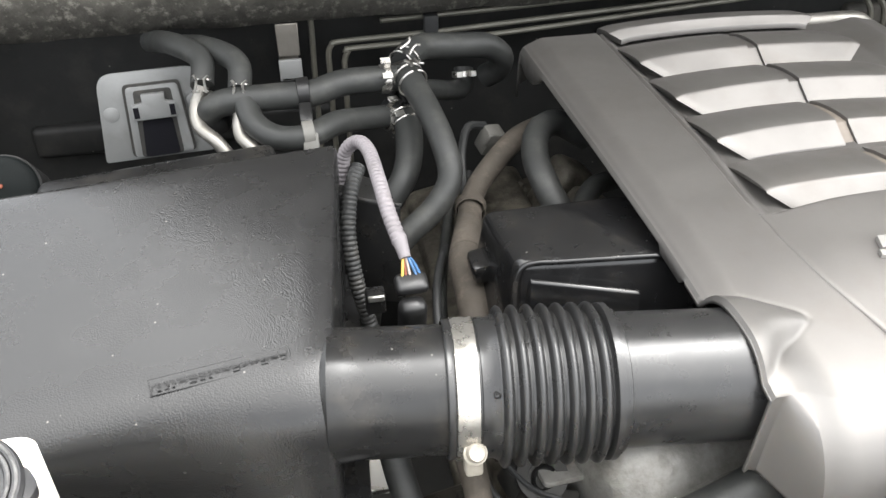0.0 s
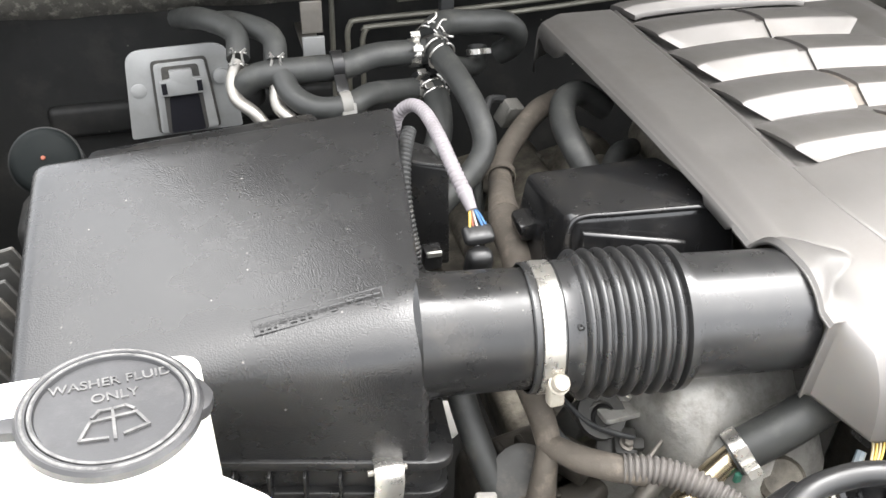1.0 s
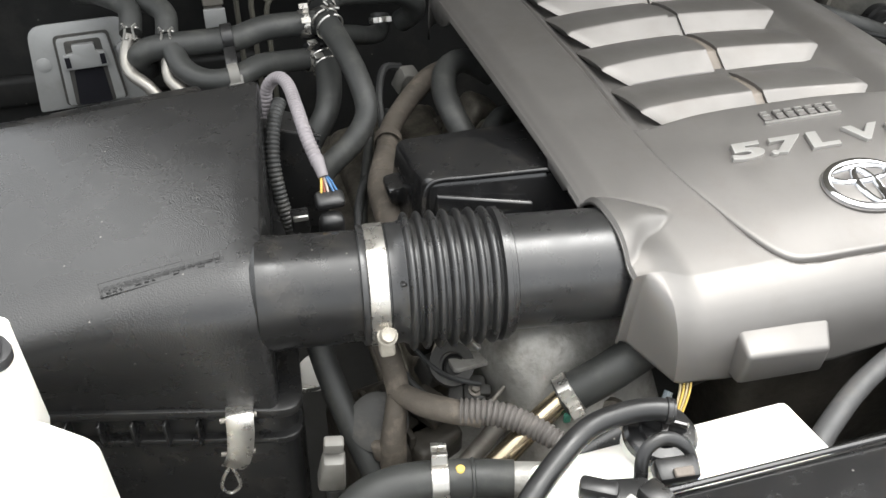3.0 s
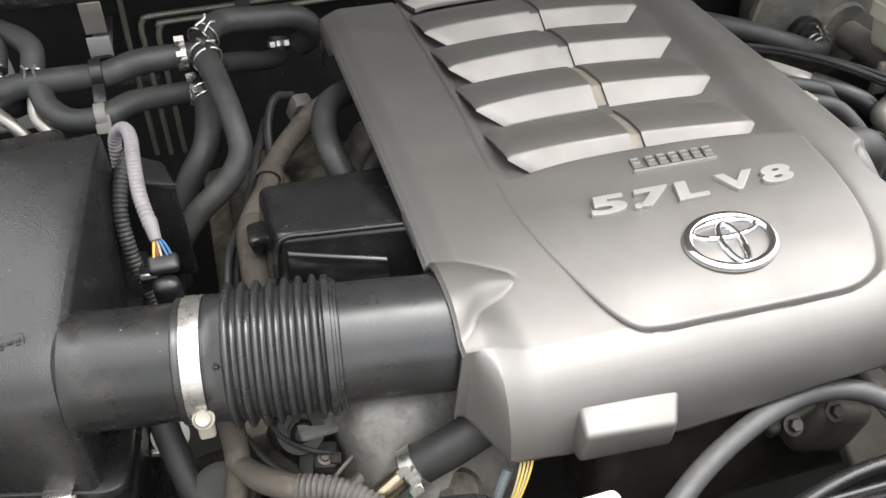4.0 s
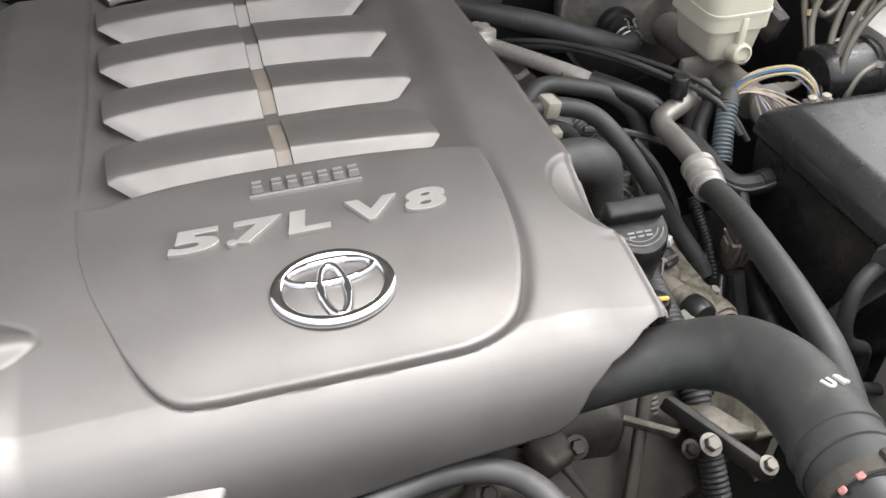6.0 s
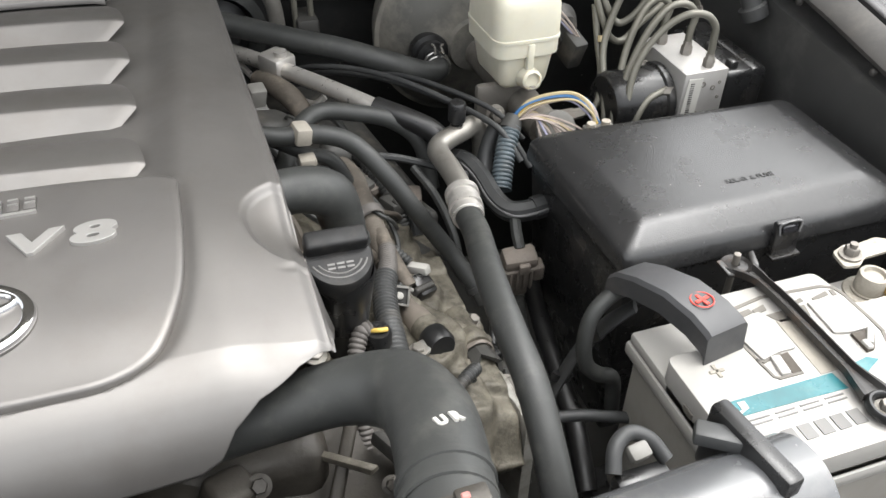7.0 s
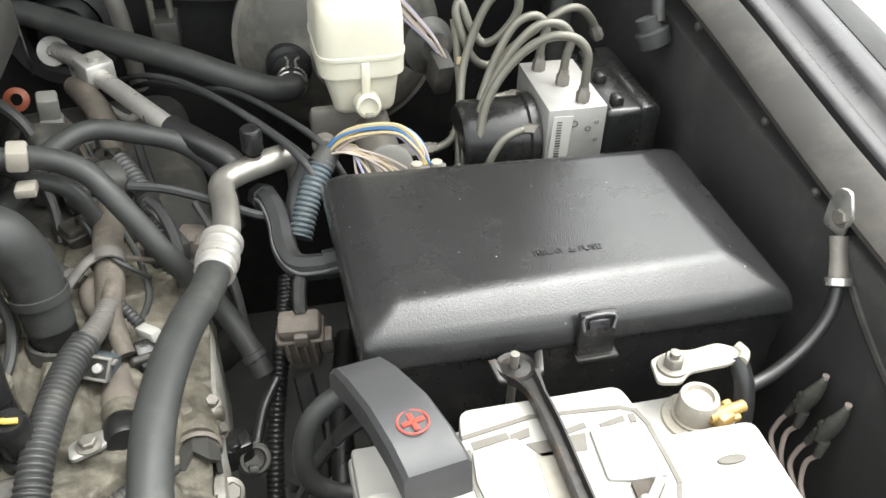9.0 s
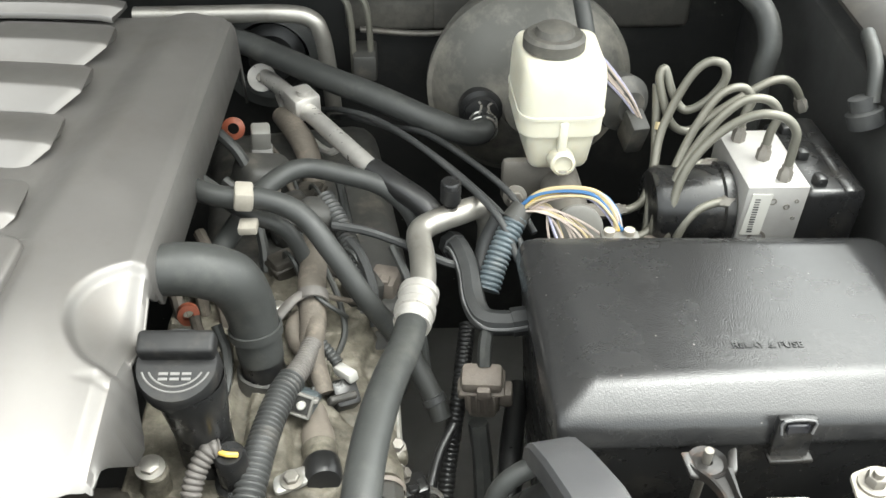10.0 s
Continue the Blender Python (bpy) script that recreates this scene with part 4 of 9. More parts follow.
bm = rbox((0.027, 0.006, 0.036), (0.674, 0.0730, 1.0935), 0.0015, 2, (-6, 0, 0))
bm = rbox((0.031, 0.012, 0.004), (0.675, 0.0700, 1.0755), 0.001, 1, bm=bm)
latch = part("latch", bm, BLACK_PLASTIC, fuse)
part("latch_window", rbox((0.016, 0.003, 0.008), (0.674, 0.0702, 1.1045), 0.001, 1, (-6, 0, 0)), BLACK_GLOSS, latch)
bm = tube([(0.6635, 0.0690, 1.100), (0.6635, 0.0705, 1.1115), (0.6845, 0.0705, 1.1115), (0.6845, 0.0690, 1.100)], 0.0010, 6, 3)
part("latch_rim", bm, VENT_GREY, latch)
words = text_mesh("RELAY & FUSE", 0.0080, 0.0005, pose(0.672, 0.131, 1.1182, 0, 0, -1) @ Matrix.Scale(1.05, 4, (1, 0, 0)))
part("moulded_lettering", words, BLACK_GRAINED, fuse, "moulded black lettering reading RELAY & FUSE")

# ---- battery ----
BX0, BX1, BY0, BY1, BZ = 0.496, 0.748, -0.140, 0.030, 1.086
BATTERY_TAN = material("tan_dust_channel", (0.255, 0.235, 0.20), 0.7, dirt=(0.13, 0.11, 0.085), dirt_amount=0.5, dirt_scale=40)
# near-black brown paints the shaded depth of slots on flat inlays
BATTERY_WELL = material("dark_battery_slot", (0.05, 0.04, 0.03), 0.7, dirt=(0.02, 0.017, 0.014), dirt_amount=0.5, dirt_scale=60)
bat = thing("battery", "white-topped car battery with a grey case, dusty label and hold-down bar", "battery", (0.627, -0.055, 0.86))
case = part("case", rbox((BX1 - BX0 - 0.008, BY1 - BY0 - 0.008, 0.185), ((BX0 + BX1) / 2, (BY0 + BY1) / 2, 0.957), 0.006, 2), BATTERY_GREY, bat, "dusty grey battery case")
part("case_rim", rbox((BX1 - BX0 + 0.004, BY1 - BY0 + 0.004, 0.014), ((BX0 + BX1) / 2, (BY0 + BY1) / 2, 1.049), 0.003, 2), BATTERY_WHITE, bat)
top_outline = round_outline([(BX0, BY0), (BX1, BY0), (BX1, BY1 - 0.045), (BX1 - 0.065, BY1 - 0.045), (BX1 - 0.073, BY1), (BX0 + 0.07, BY1), (BX0 + 0.062, BY1 - 0.05), (BX0, BY1 - 0.05)], [0.008, 0.008, 0.008, 0.006, 0.008, 0.008, 0.006, 0.008], 4)
lidb = part("top", prism(top_outline, 1.056, BZ, 0.0022), BATTERY_WHITE, bat, "white plastic battery top")
part("terminal_deck", rbox((BX1 - BX0, BY1 - BY0, 0.012), ((BX0 + BX1) / 2, (BY0 + BY1) / 2, 1.061), 0.003, 2), BATTERY_WHITE, bat)


def strip(pts, w, z0, z1, bm=None):
    """A raised or sunk line along points in plan."""
    for k, ((ax, ay), (bx, by)) in enumerate(zip(pts, pts[1:])):
        z1 += 0.00025 * (-1) ** k
        L = math.hypot(bx - ax, by - ay)
        bm = rbox((L + w, w, z1 - z0), ((ax + bx) / 2, (ay + by) / 2, (z0 + z1) / 2), 0, 1, (0, 0, math.degrees(math.atan2(by - ay, bx - ax))), bm=bm)
    return bm


# vent covers, grooves and labels on the battery top
def inlay(name, pts, mat, lift=0.0005, low=0.001, parent=None, label=""):
    return part(name, prism(pts, BZ - low, BZ + lift, 0, None), mat, parent or bat, label)


# flat dark strip, no real recess: groove shade is in its colour
part("groove", strip([(0.5644, 0.0084), (0.609, 0.016), (0.640, 0.0142), (0.668, 0.0120), (0.677, 0.0075), (0.6805, -0.004), (0.6815, -0.030), (0.6814, -0.0485), (0.6752, -0.0632)], 0.0030, BZ - 0.0005, BZ + 0.0005), BATTERY_SHADE, bat, "dusty groove round the vent covers, its shade put into the colour")
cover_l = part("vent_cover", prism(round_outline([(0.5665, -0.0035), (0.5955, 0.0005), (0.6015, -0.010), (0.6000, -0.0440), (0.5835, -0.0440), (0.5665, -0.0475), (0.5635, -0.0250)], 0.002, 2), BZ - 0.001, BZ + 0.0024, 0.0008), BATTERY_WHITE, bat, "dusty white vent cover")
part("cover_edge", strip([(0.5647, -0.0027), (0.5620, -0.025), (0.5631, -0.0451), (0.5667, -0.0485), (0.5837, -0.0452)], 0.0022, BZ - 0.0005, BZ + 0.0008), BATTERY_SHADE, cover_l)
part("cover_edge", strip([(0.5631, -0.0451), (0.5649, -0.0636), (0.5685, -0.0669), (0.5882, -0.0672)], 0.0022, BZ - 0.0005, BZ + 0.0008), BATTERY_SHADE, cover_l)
cover_r = part("vent_cover", prism(round_outline([(0.6420, -0.0020), (0.6760, -0.0030), (0.6775, -0.0300), (0.6772, -0.0440), (0.6540, -0.0435), (0.6400, -0.0400)], 0.002, 2), BZ - 0.001, BZ + 0.0024, 0.0008), BATTERY_WHITE, bat, "dusty white vent cover")
inlay("channel", [(0.6042, -0.0125), (0.6249, -0.0131), (0.6205, -0.0730), (0.6016, -0.0730)], BATTERY_TAN, label="tan dusty channel along the battery top")
inlay("channel_mouth", [(0.6005, -0.0040), (0.6394, -0.0030), (0.6362, -0.0160), (0.6073, -0.0150)], BATTERY_SHADE)
for quad in ([(0.5677, 0.0036), (0.5908, 0.0069), (0.5919, 0.0021), (0.5682, -0.0021)], [(0.5928, 0.0046), (0.6058, 0.0077), (0.6046, 0.0012), (0.5925, -0.0009)], [(0.6222, 0.0007), (0.6413, 0.0050), (0.6416, 0.0008), (0.6243, -0.0025)],
             [(0.6503, 0.0016), (0.6676, 0.0055), (0.6673, 0.0008), (0.6506, -0.0015)], [(0.6710, 0.0055), (0.6750, 0.0055), (0.6745, -0.0012), (0.6704, -0.0012)]):
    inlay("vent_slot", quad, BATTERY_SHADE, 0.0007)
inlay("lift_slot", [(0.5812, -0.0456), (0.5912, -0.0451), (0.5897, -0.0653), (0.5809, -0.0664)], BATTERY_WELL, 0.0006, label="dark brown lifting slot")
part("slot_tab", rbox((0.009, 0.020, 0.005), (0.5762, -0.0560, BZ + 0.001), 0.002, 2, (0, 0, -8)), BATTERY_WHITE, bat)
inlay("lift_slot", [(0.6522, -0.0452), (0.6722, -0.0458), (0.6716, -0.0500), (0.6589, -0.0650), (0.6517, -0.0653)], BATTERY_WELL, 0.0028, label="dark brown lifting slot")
part("slot_tab", rbox((0.019, 0.006, 0.006), (0.6640, -0.0530, BZ + 0.003), 0.002, 2, (0, 0, 48)), BATTERY_WHITE, bat)
part("slot_tab", rbox((0.006, 0.010, 0.005), (0.6555, -0.0600, BZ + 0.003), 0.002, 2), BATTERY_WHITE, bat)
part("oval_button", prism([(0.7195 + 0.0095 * math.cos(a), -0.0408 + 0.0032 * math.sin(a)) for a in (2 * math.pi * j / 20 for j in range(20))], BZ, BZ + 0.0016, 0.0005), BATTERY_SHADE, bat)
part("score_line", strip([(0.7254, -0.0744), (0.7264, -0.0898)], 0.0014, BZ - 0.0005, BZ + 0.0005), BATTERY_SHADE, bat)
part("plus_mark", join(rbox((0.013, 0.003, 0.0014), (0.526, -0.0451, BZ + 0.0005), 0.0003, 1), rbox((0.003, 0.013, 0.0014), (0.526, -0.0451, BZ + 0.0005), 0.0003, 1)), BATTERY_TAN, bat)
teal = inlay("label_teal", [(0.5128, -0.0746), (0.6102, -0.0746), (0.6123, -0.0912), (0.5133, -0.0890)], TEAL, 0.0006, label="worn teal label strip")
teal_2 = inlay("label_teal", [(0.6290, -0.0720), (0.6480, -0.0690), (0.6560, -0.0740), (0.6430, -0.0800), (0.6290, -0.0880)], TEAL, 0.0006, label="torn end of the worn teal label")
part("label_mark", join(rbox((0.010, 0.0022, 0.0006), (0.523, -0.0850, BZ + 0.0009), 0, 1, (0, 0, 20)), rbox((0.006, 0.006, 0.0006), (0.525, -0.0805, BZ + 0.0009), 0, 1)), LABEL_WHITE, teal)
grey = inlay("label_grey", [(0.6439, -0.1015), (0.7420, -0.1017), (0.7384, -0.1262), (0.6408, -0.1262)], LABEL_GREY, 0.0006, label="worn grey label with print")
inlay("label_patch", [(0.6975, -0.1042), (0.7291, -0.1037), (0.7336, -0.1181), (0.7009, -0.1197)], BATTERY_WHITE, 0.0011, parent=grey)
for k in range(5):
    part("print_line", rbox((0.040 - 0.004 * (k % 2), 0.0016, 0.0006), (0.6690 + 0.002 * (k % 3), -0.1075 - 0.0040 * k, BZ + 0.0009), 0, 1), BATTERY_WHITE, grey)
for i in range(6):
    part("label_bar", rbox((0.0105, 0.013, 0.0006), (0.527 + i * 0.0145, -0.116, BZ + 0.0006), 0, 1), LABEL_GREY, bat)
for k in range(2):
    for i in range(4):
        part("label_line", rbox((0.017, 0.0013, 0.0006), (0.530 + i * 0.022, -0.0945 - 0.0042 * k, BZ + 0.0006), 0, 1), LABEL_GREY, bat)
part("edge_frame", strip([(0.7246, -0.0990), (0.7345, -0.0996), (0.7405, -0.1233), (0.7135, -0.1295)], 0.0010, BZ - 0.0005, BZ + 0.0009), PRINT, bat)
for i in range(3):
    part("moulded_mark", rbox((0.0012, 0.012, 0.006), (BX0 - 0.0005, -0.06 - i * 0.018, 1.066), 0.0003, 1), BATTERY_SHADE, bat)

# positive terminal cover
pc = thing("terminal_cover", "dark grey plastic battery terminal cover with a red plus", "terminal cover", (0.53, 0.02, 1.09))
prof_pts = [(0.072, 1.082), (0.071, 1.100), (0.064, 1.108), (0.045, 1.117), (0.015, 1.1245), (-0.012, 1.1225), (-0.0275, 1.1170), (-0.0310, 1.1145), (-0.0335, 1.0865)]
bm = bmesh.new()
rows = []
for y, z in prof_pts:
    sk = -0.02 * (y - 0.03)
    hw = table([(-0.04, 0.0205), (0.03, 0.0185), (0.09, 0.015)], y)
    cxp = 0.5190 + 0.33 * (0.03 - y)
    rows.append([bm.verts.new((cxp + dx * hw, y + 0.16 * dx * hw, max(z + dz, 1.0835 + 0.1 * (z - 1.084) + 0.08 * dz))) for dx, dz in ((-1, -0.022), (-1, -0.004), (-0.86, 0.0), (0.86, 0.0), (1, -0.004), (1, -0.022))])
for a, b in zip(rows, rows[1:]):
    for j in range(5):
        bm.faces.new((a[j], a[j + 1], b[j + 1], b[j]))
bm.faces.new([v for v in rows[-1]])
bm.faces.new([v for v in rows[0]][::-1])
part("cap", bm, material("dark_grey_plastic", (0.042, 0.042, 0.044), 0.5, dirt=DUST, dirt_amount=0.2, grain=0.15), pc, angle=32)
pm = pose(0.5300, -0.0035, 1.1237, -4, 0, 14)
bm = oval_ring(0.0092, 0.0092, 0.0006, 0.0007, pm, 36)
for w, l in ((0.0135, 0.0032), (0.0032, 0.0135)):
    own = rbox((w, l, 0.001), (0, 0, 0.0002), 0.0002, 1)
    own.transform(pm)
    bm = join(bm, own)
part("plus_sign", bm, RED, pc, "red plus in a circle")

# negative terminal and its strap
nt = thing("negative_terminal", "corroded battery clamp with amber grease and a steel strap", "battery terminal", (0.722, 0.008, 1.068))
part("post_base", lathe([(0.022, 0), (0.021, 0.003), (0.0155, 0.004), (0.0155, 0.006), (0, 0.006)], (0.722, 0.008, 1.066), seg=28), BRASS_CORRODED, nt, "dusty stained ring round the post")
part("clamp_ring", lathe([(0.008, 0.003), (0.0135, 0.003), (0.0135, 0.018), (0.0125, 0.021), (0.0095, 0.0215), (0.0085, 0.018), (0, 0.018)], (0.722, 0.008, 1.068), seg=26), BRASS_CORRODED, nt)
bm = rbox((0.013, 0.012, 0.013), (0.734, -0.004, 1.078), 0.003, 2, (0, 0, 20))
bm = tube([(0.724, -0.004, 1.081), (0.751, 0.001, 1.081)], 0.0042, 10, 2, bm=bm)
bm = rbox((0.007, 0.016, 0.006), (0.742, 0.0, 1.079), 0.002, 2, (10, 0, 10), bm=bm)
part("grease", bm, AMBER, nt, "amber grease over the clamp bolt")
so = round_outline([(0.697, 0.020), (0.712, 0.017), (0.722, 0.025), (0.750, 0.026), (0.762, 0.030), (0.764, 0.038), (0.752, 0.046), (0.730, 0.043), (0.718, 0.046), (0.700, 0.040)], 0.004, 3)
strap = part("strap", prism(so, 1.0915, 1.0945, 0.0008), BRASS_CORRODED, nt, "weathered steel strap")
part("strap_lip", tube([(0.760, 0.027, 1.0935), (0.766, 0.034, 1.0930), (0.764, 0.041, 1.0935)], 0.0042, 10, 4), BRASS_CORRODED, strap)
part("bolt", hex_bolt((0.7115, 0.031, 1.0945), 0.0068, 0.010), STEEL_DULL, nt)
part("stud", lathe([(0.0035, 0), (0.0035, 0.014), (0, 0.0145)], (0.7115, 0.031, 1.0945), seg=12), STEEL_DULL, nt)
part("sleeve", tube([(0.760, 0.034, 1.092), (0.763, 0.020, 1.075), (0.762, 0.010, 1.045), (0.76, 0.012, 1.0)], 0.0075, 12, 5), RUBBER_DARK, nt, "black sleeve on the cable")

# hold-down bar
hb = thing("battery_hold_down", "black coated steel battery hold-down bar with a forked end", "hold-down bar", (0.615, -0.04, 1.088))
bm = bmesh.new()
path = [(0.6130, 0.048, 1.090), (0.6165, 0.032, 1.092), (0.6185, 0.0, 1.0935), (0.619, -0.04, 1.0935), (0.6195, -0.08, 1.0935), (0.620, -0.108, 1.0945)]
sp = smooth_path(path, 5)
rows = []
for i, p in enumerate(sp):
    w = table([(0, 0.012), (3, 0.0085), (6, 0.0056), (20, 0.0056), (24, 0.011), (30, 0.016)], i)
    rows.append([bm.verts.new((p.x + dx * w, p.y, p.z + dz)) for dx, dz in ((-1, -0.003), (-1, 0.004), (-0.72, 0.0045), (-0.5, 0.0), (0.5, 0.0), (0.72, 0.0045), (1, 0.004), (1, -0.003))])
for a, b in zip(rows, rows[1:]):
    for j in range(8):
        bm.faces.new((a[j], a[(j + 1) % 8], b[(j + 1) % 8], b[j]))
bm.faces.new(rows[0][::-1])
bm.faces.new(rows[-1])
BAR_COAT = material("chipped_black_coating", (0.018, 0.0165, 0.0155), 0.4, dirt=(0.115, 0.07, 0.045), dirt_amount=0.7, dirt_scale=70, grime=0.54, bump=0.2, bump_scale=150)
part("bar", bm, BAR_COAT, hb, "black coating with rusty chips", angle=30)
bm = lathe([(0.0035, 0.0015), (0.0105, 0.0005), (0.0130, 0.0030), (0.0140, 0.0010), (0.0125, -0.005), (0.0035, -0.005)], (0.6112, 0.0560, 1.0890), (-6, 0, 0), 24)
bm = join(bm, hull8([(0.597, 0.046, 1.086), (0.603, 0.044, 1.086), (0.601, 0.062, 1.091), (0.594, 0.062, 1.091)], [(0.5965, 0.046, 1.090), (0.603, 0.044, 1.090), (0.600, 0.063, 1.0935), (0.5935, 0.062, 1.0945)], 0.0014, 2))
bm = join(bm, hull8([(0.621, 0.044, 1.086), (0.628, 0.046, 1.087), (0.632, 0.062, 1.094), (0.625, 0.061, 1.092)], [(0.621, 0.044, 1.091), (0.628, 0.046, 1.0935), (0.6315, 0.063, 1.0975), (0.626, 0.062, 1.0955)], 0.0014, 2))
part("fork", bm, BAR_COAT, hb, "black forked end with upturned ears")
part("rod", tube([(0.6105, 0.0570, 0.90), (0.6105, 0.0570, 1.1015)], 0.0032, 10, 2), STEEL_DULL, hb, "threaded steel rod")
part("foot_ring", oval_ring(0.012, 0.013, 0.003, 0.006, pose(0.6205, -0.120, 1.0905)), RUBBER_DARK, hb)
part("front_nut", hex_bolt((0.6205, -0.120, 1.0905), 0.006, 0.008), STEEL_DULL, hb)

# ---- brake fluid reservoir, master cylinder and booster ----
bo = thing("brake_booster", "round black dusty brake servo on the firewall", "brake servo", (0.56, 0.66, 1.05))
bm = lathe([(0.0, 0.125), (0.035, 0.125), (0.038, 0.118), (0.055, 0.114), (0.075, 0.108), (0.098, 0.095), (0.114, 0.075), (0.117, 0.07), (0.123, 0.069), (0.123, 0.058), (0.118, 0.056), (0.116, 0.03), (0.10, 0.0)], (0.565, 0.70, 1.062), (90, 0, 0), 64)
part("shell", bm, material("dusty_servo_shell", (0.070, 0.068, 0.061), 0.6, dirt=(0.25, 0.23, 0.195), dirt_amount=0.7, dirt_scale=14, grime=0.44, bump=0.1, bump_scale=60), bo, "black shell under beige dust")
part("check_valve", lathe([(0.026, 0), (0.026, 0.012), (0.020, 0.014), (0.020, 0.022), (0.012, 0.024), (0.012, 0.04), (0, 0.04)], (0.503, 0.592, 1.058), (90, 0, 0), 28), RUBBER_DARK, bo)
mc = thing("brake_reservoir", "cream plastic brake fluid reservoir with a black cap", "fluid reservoir", (0.562, 0.45, 1.08))
tank = hull8([(0.538, 0.420, 1.080), (0.595, 0.420, 1.080), (0.600, 0.493, 1.080), (0.534, 0.493, 1.080)],
             [(0.526, 0.410, 1.158), (0.603, 0.410, 1.158), (0.607, 0.504, 1.158), (0.522, 0.504, 1.158)], 0.010, 4)
part("lower_tank", tank, CREAM, mc)
TANK_PLAN = round_outline([(0.5225, 0.4075), (0.6065, 0.4075), (0.609, 0.507), (0.520, 0.507)], 0.020, 6)


def tank_shell(levels):
    """Rounded tank walls from rings of (height, size)."""
    bm = bmesh.new()
    rings = [[bm.verts.new((0.5645 + (x - 0.5645) * f, 0.457 + (y - 0.457) * f, z)) for x, y in TANK_PLAN] for z, f in levels]
    for a, b in zip(rings, rings[1:]):
        for j in range(len(a)):
            k = (j + 1) % len(a)
            bm.faces.new((a[j], a[k], b[k], b[j]))
    bm.faces.new(rings[0][::-1])
    bm.faces.new(rings[-1])
    return bm


part("seam_flange", tank_shell([(1.1435, 0.985), (1.1440, 1.0), (1.1475, 1.0), (1.1480, 0.985)]), CREAM, mc)
part("upper_tank", tank_shell([(1.126, 0.97), (1.150, 0.978), (1.168, 0.972), (1.182, 0.955), (1.190, 0.925), (1.1945, 0.88), (1.1965, 0.80), (1.1975, 0.5)]), CREAM, mc)
part("cap", lathe([(0.027, 0), (0.0295, 0.002), (0.0295, 0.012), (0.026, 0.015), (0.019, 0.0148), (0.017, 0.021), (0.010, 0.023), (0, 0.023)], (0.557, 0.455, 1.197), seg=40), material("dusty_screw_cap", (0.058, 0.055, 0.049), 0.6, dirt=(0.16, 0.145, 0.12), dirt_amount=0.5, dirt_scale=40), mc, "dusty black screw cap")
part("cap_neck", lathe([(0.024, 0), (0.024, 0.004)], (0.557, 0.455, 1.194), seg=32), CREAM, mc)
part("sight_rib", rbox((0.009, 0.012, 0.042), (0.566, 0.412, 1.122), 0.003, 2), CREAM, mc)
nip = part("nipple", lathe([(0.013, 0), (0.0135, 0.004), (0.012, 0.022), (0.009, 0.024), (0.009, 0.02), (0, 0.02)], (0.567, 0.422, 1.096), (78, 0, 0), 24), CREAM, mc)
part("nipple_slot", rbox((0.009, 0.003, 0.006), (0.567, 0.399, 1.091), 0.001, 1), STEEL_DULL, nip)

cyl = thing("master_cylinder", "cast metal brake master cylinder below the reservoir", "master cylinder", (0.565, 0.47, 1.05))
bm = tube([(0.572, 0.58, 1.052), (0.575, 0.37, 1.052)], 0.021, 20, 3)
bm = rbox((0.075, 0.012, 0.05), (0.55, 0.44, 1.058), 0.006, 2, (0, 0, 0), bm=bm)
part("barrel", bm, STEEL_DULL, cyl)
for bx, by, bz in ((0.598, 0.375, 1.062), (0.602, 0.345, 1.050)):
    part("pipe_union", tube([(bx - 0.02, by, bz), (bx + 0.014, by, bz)], 0.008, 6, 2), STEEL_DULL, cyl)
part("end_disc", lathe([(0.024, 0), (0.024, 0.006), (0.020, 0.008), (0, 0.008)], (0.577, 0.352, 1.060), (70, 0, 0), 28), CONNECTOR_GREY, cyl)
part("lug_bolt", hex_bolt((0.522, 0.40, 1.064), 0.008, 0.01, (0, -1, 0.3)), STEEL_DULL, cyl)

# ---- ABS unit ----
ab = thing("abs_unit", "bare aluminium valve block with barcode label, black motor and module", "brake control unit", (0.75, 0.37, 1.02))
part("block", rbox((0.057, 0.098, 0.098), (0.7505, 0.377, 1.071), 0.0012, 2), material("machined_aluminium", (0.36, 0.35, 0.335), 0.45, 0.4, dirt=(0.3, 0.28, 0.25), dirt_amount=0.4, dirt_scale=30), ab, "machined aluminium valve block")
part("motor", lathe([(0.0, 0), (0.034, 0.0), (0.039, 0.006), (0.039, 0.062), (0.042, 0.064), (0.042, 0.072), (0, 0.072)], (0.648, 0.372, 1.070), (0, 90, 0), 40), BLACK_PLASTIC, ab)
part("module", rbox((0.056, 0.125, 0.092), (0.808, 0.392, 1.066), 0.006, 3), BLACK_PLASTIC, ab)
part("module_lid", rbox((0.020, 0.132, 0.102), (0.823, 0.395, 1.063), 0.005, 2), BLACK_PLASTIC, ab)
for i in range(3):
    part("module_lug", rbox((0.012, 0.014, 0.016), (0.795, 0.345 + 0.045 * i, 1.113), 0.004, 2), BLACK_PLASTIC, ab)
lab = part("label", rbox((0.019, 0.0008, 0.046), (0.7355, 0.3273, 1.090), 0, 1, (0, 3, 0)), LABEL_WHITE, ab, "white barcode label")
bm = None
rnd = random.Random(2)
for i in range(14):
    bm = rbox((0.005, 0.0004, rnd.uniform(0.0006, 0.0016)), (0.7330, 0.3266, 1.071 + i * 0.0028), 0, 1, (0, 3, 0), bm=bm)
part("barcode_bars", bm, PRINT, lab)
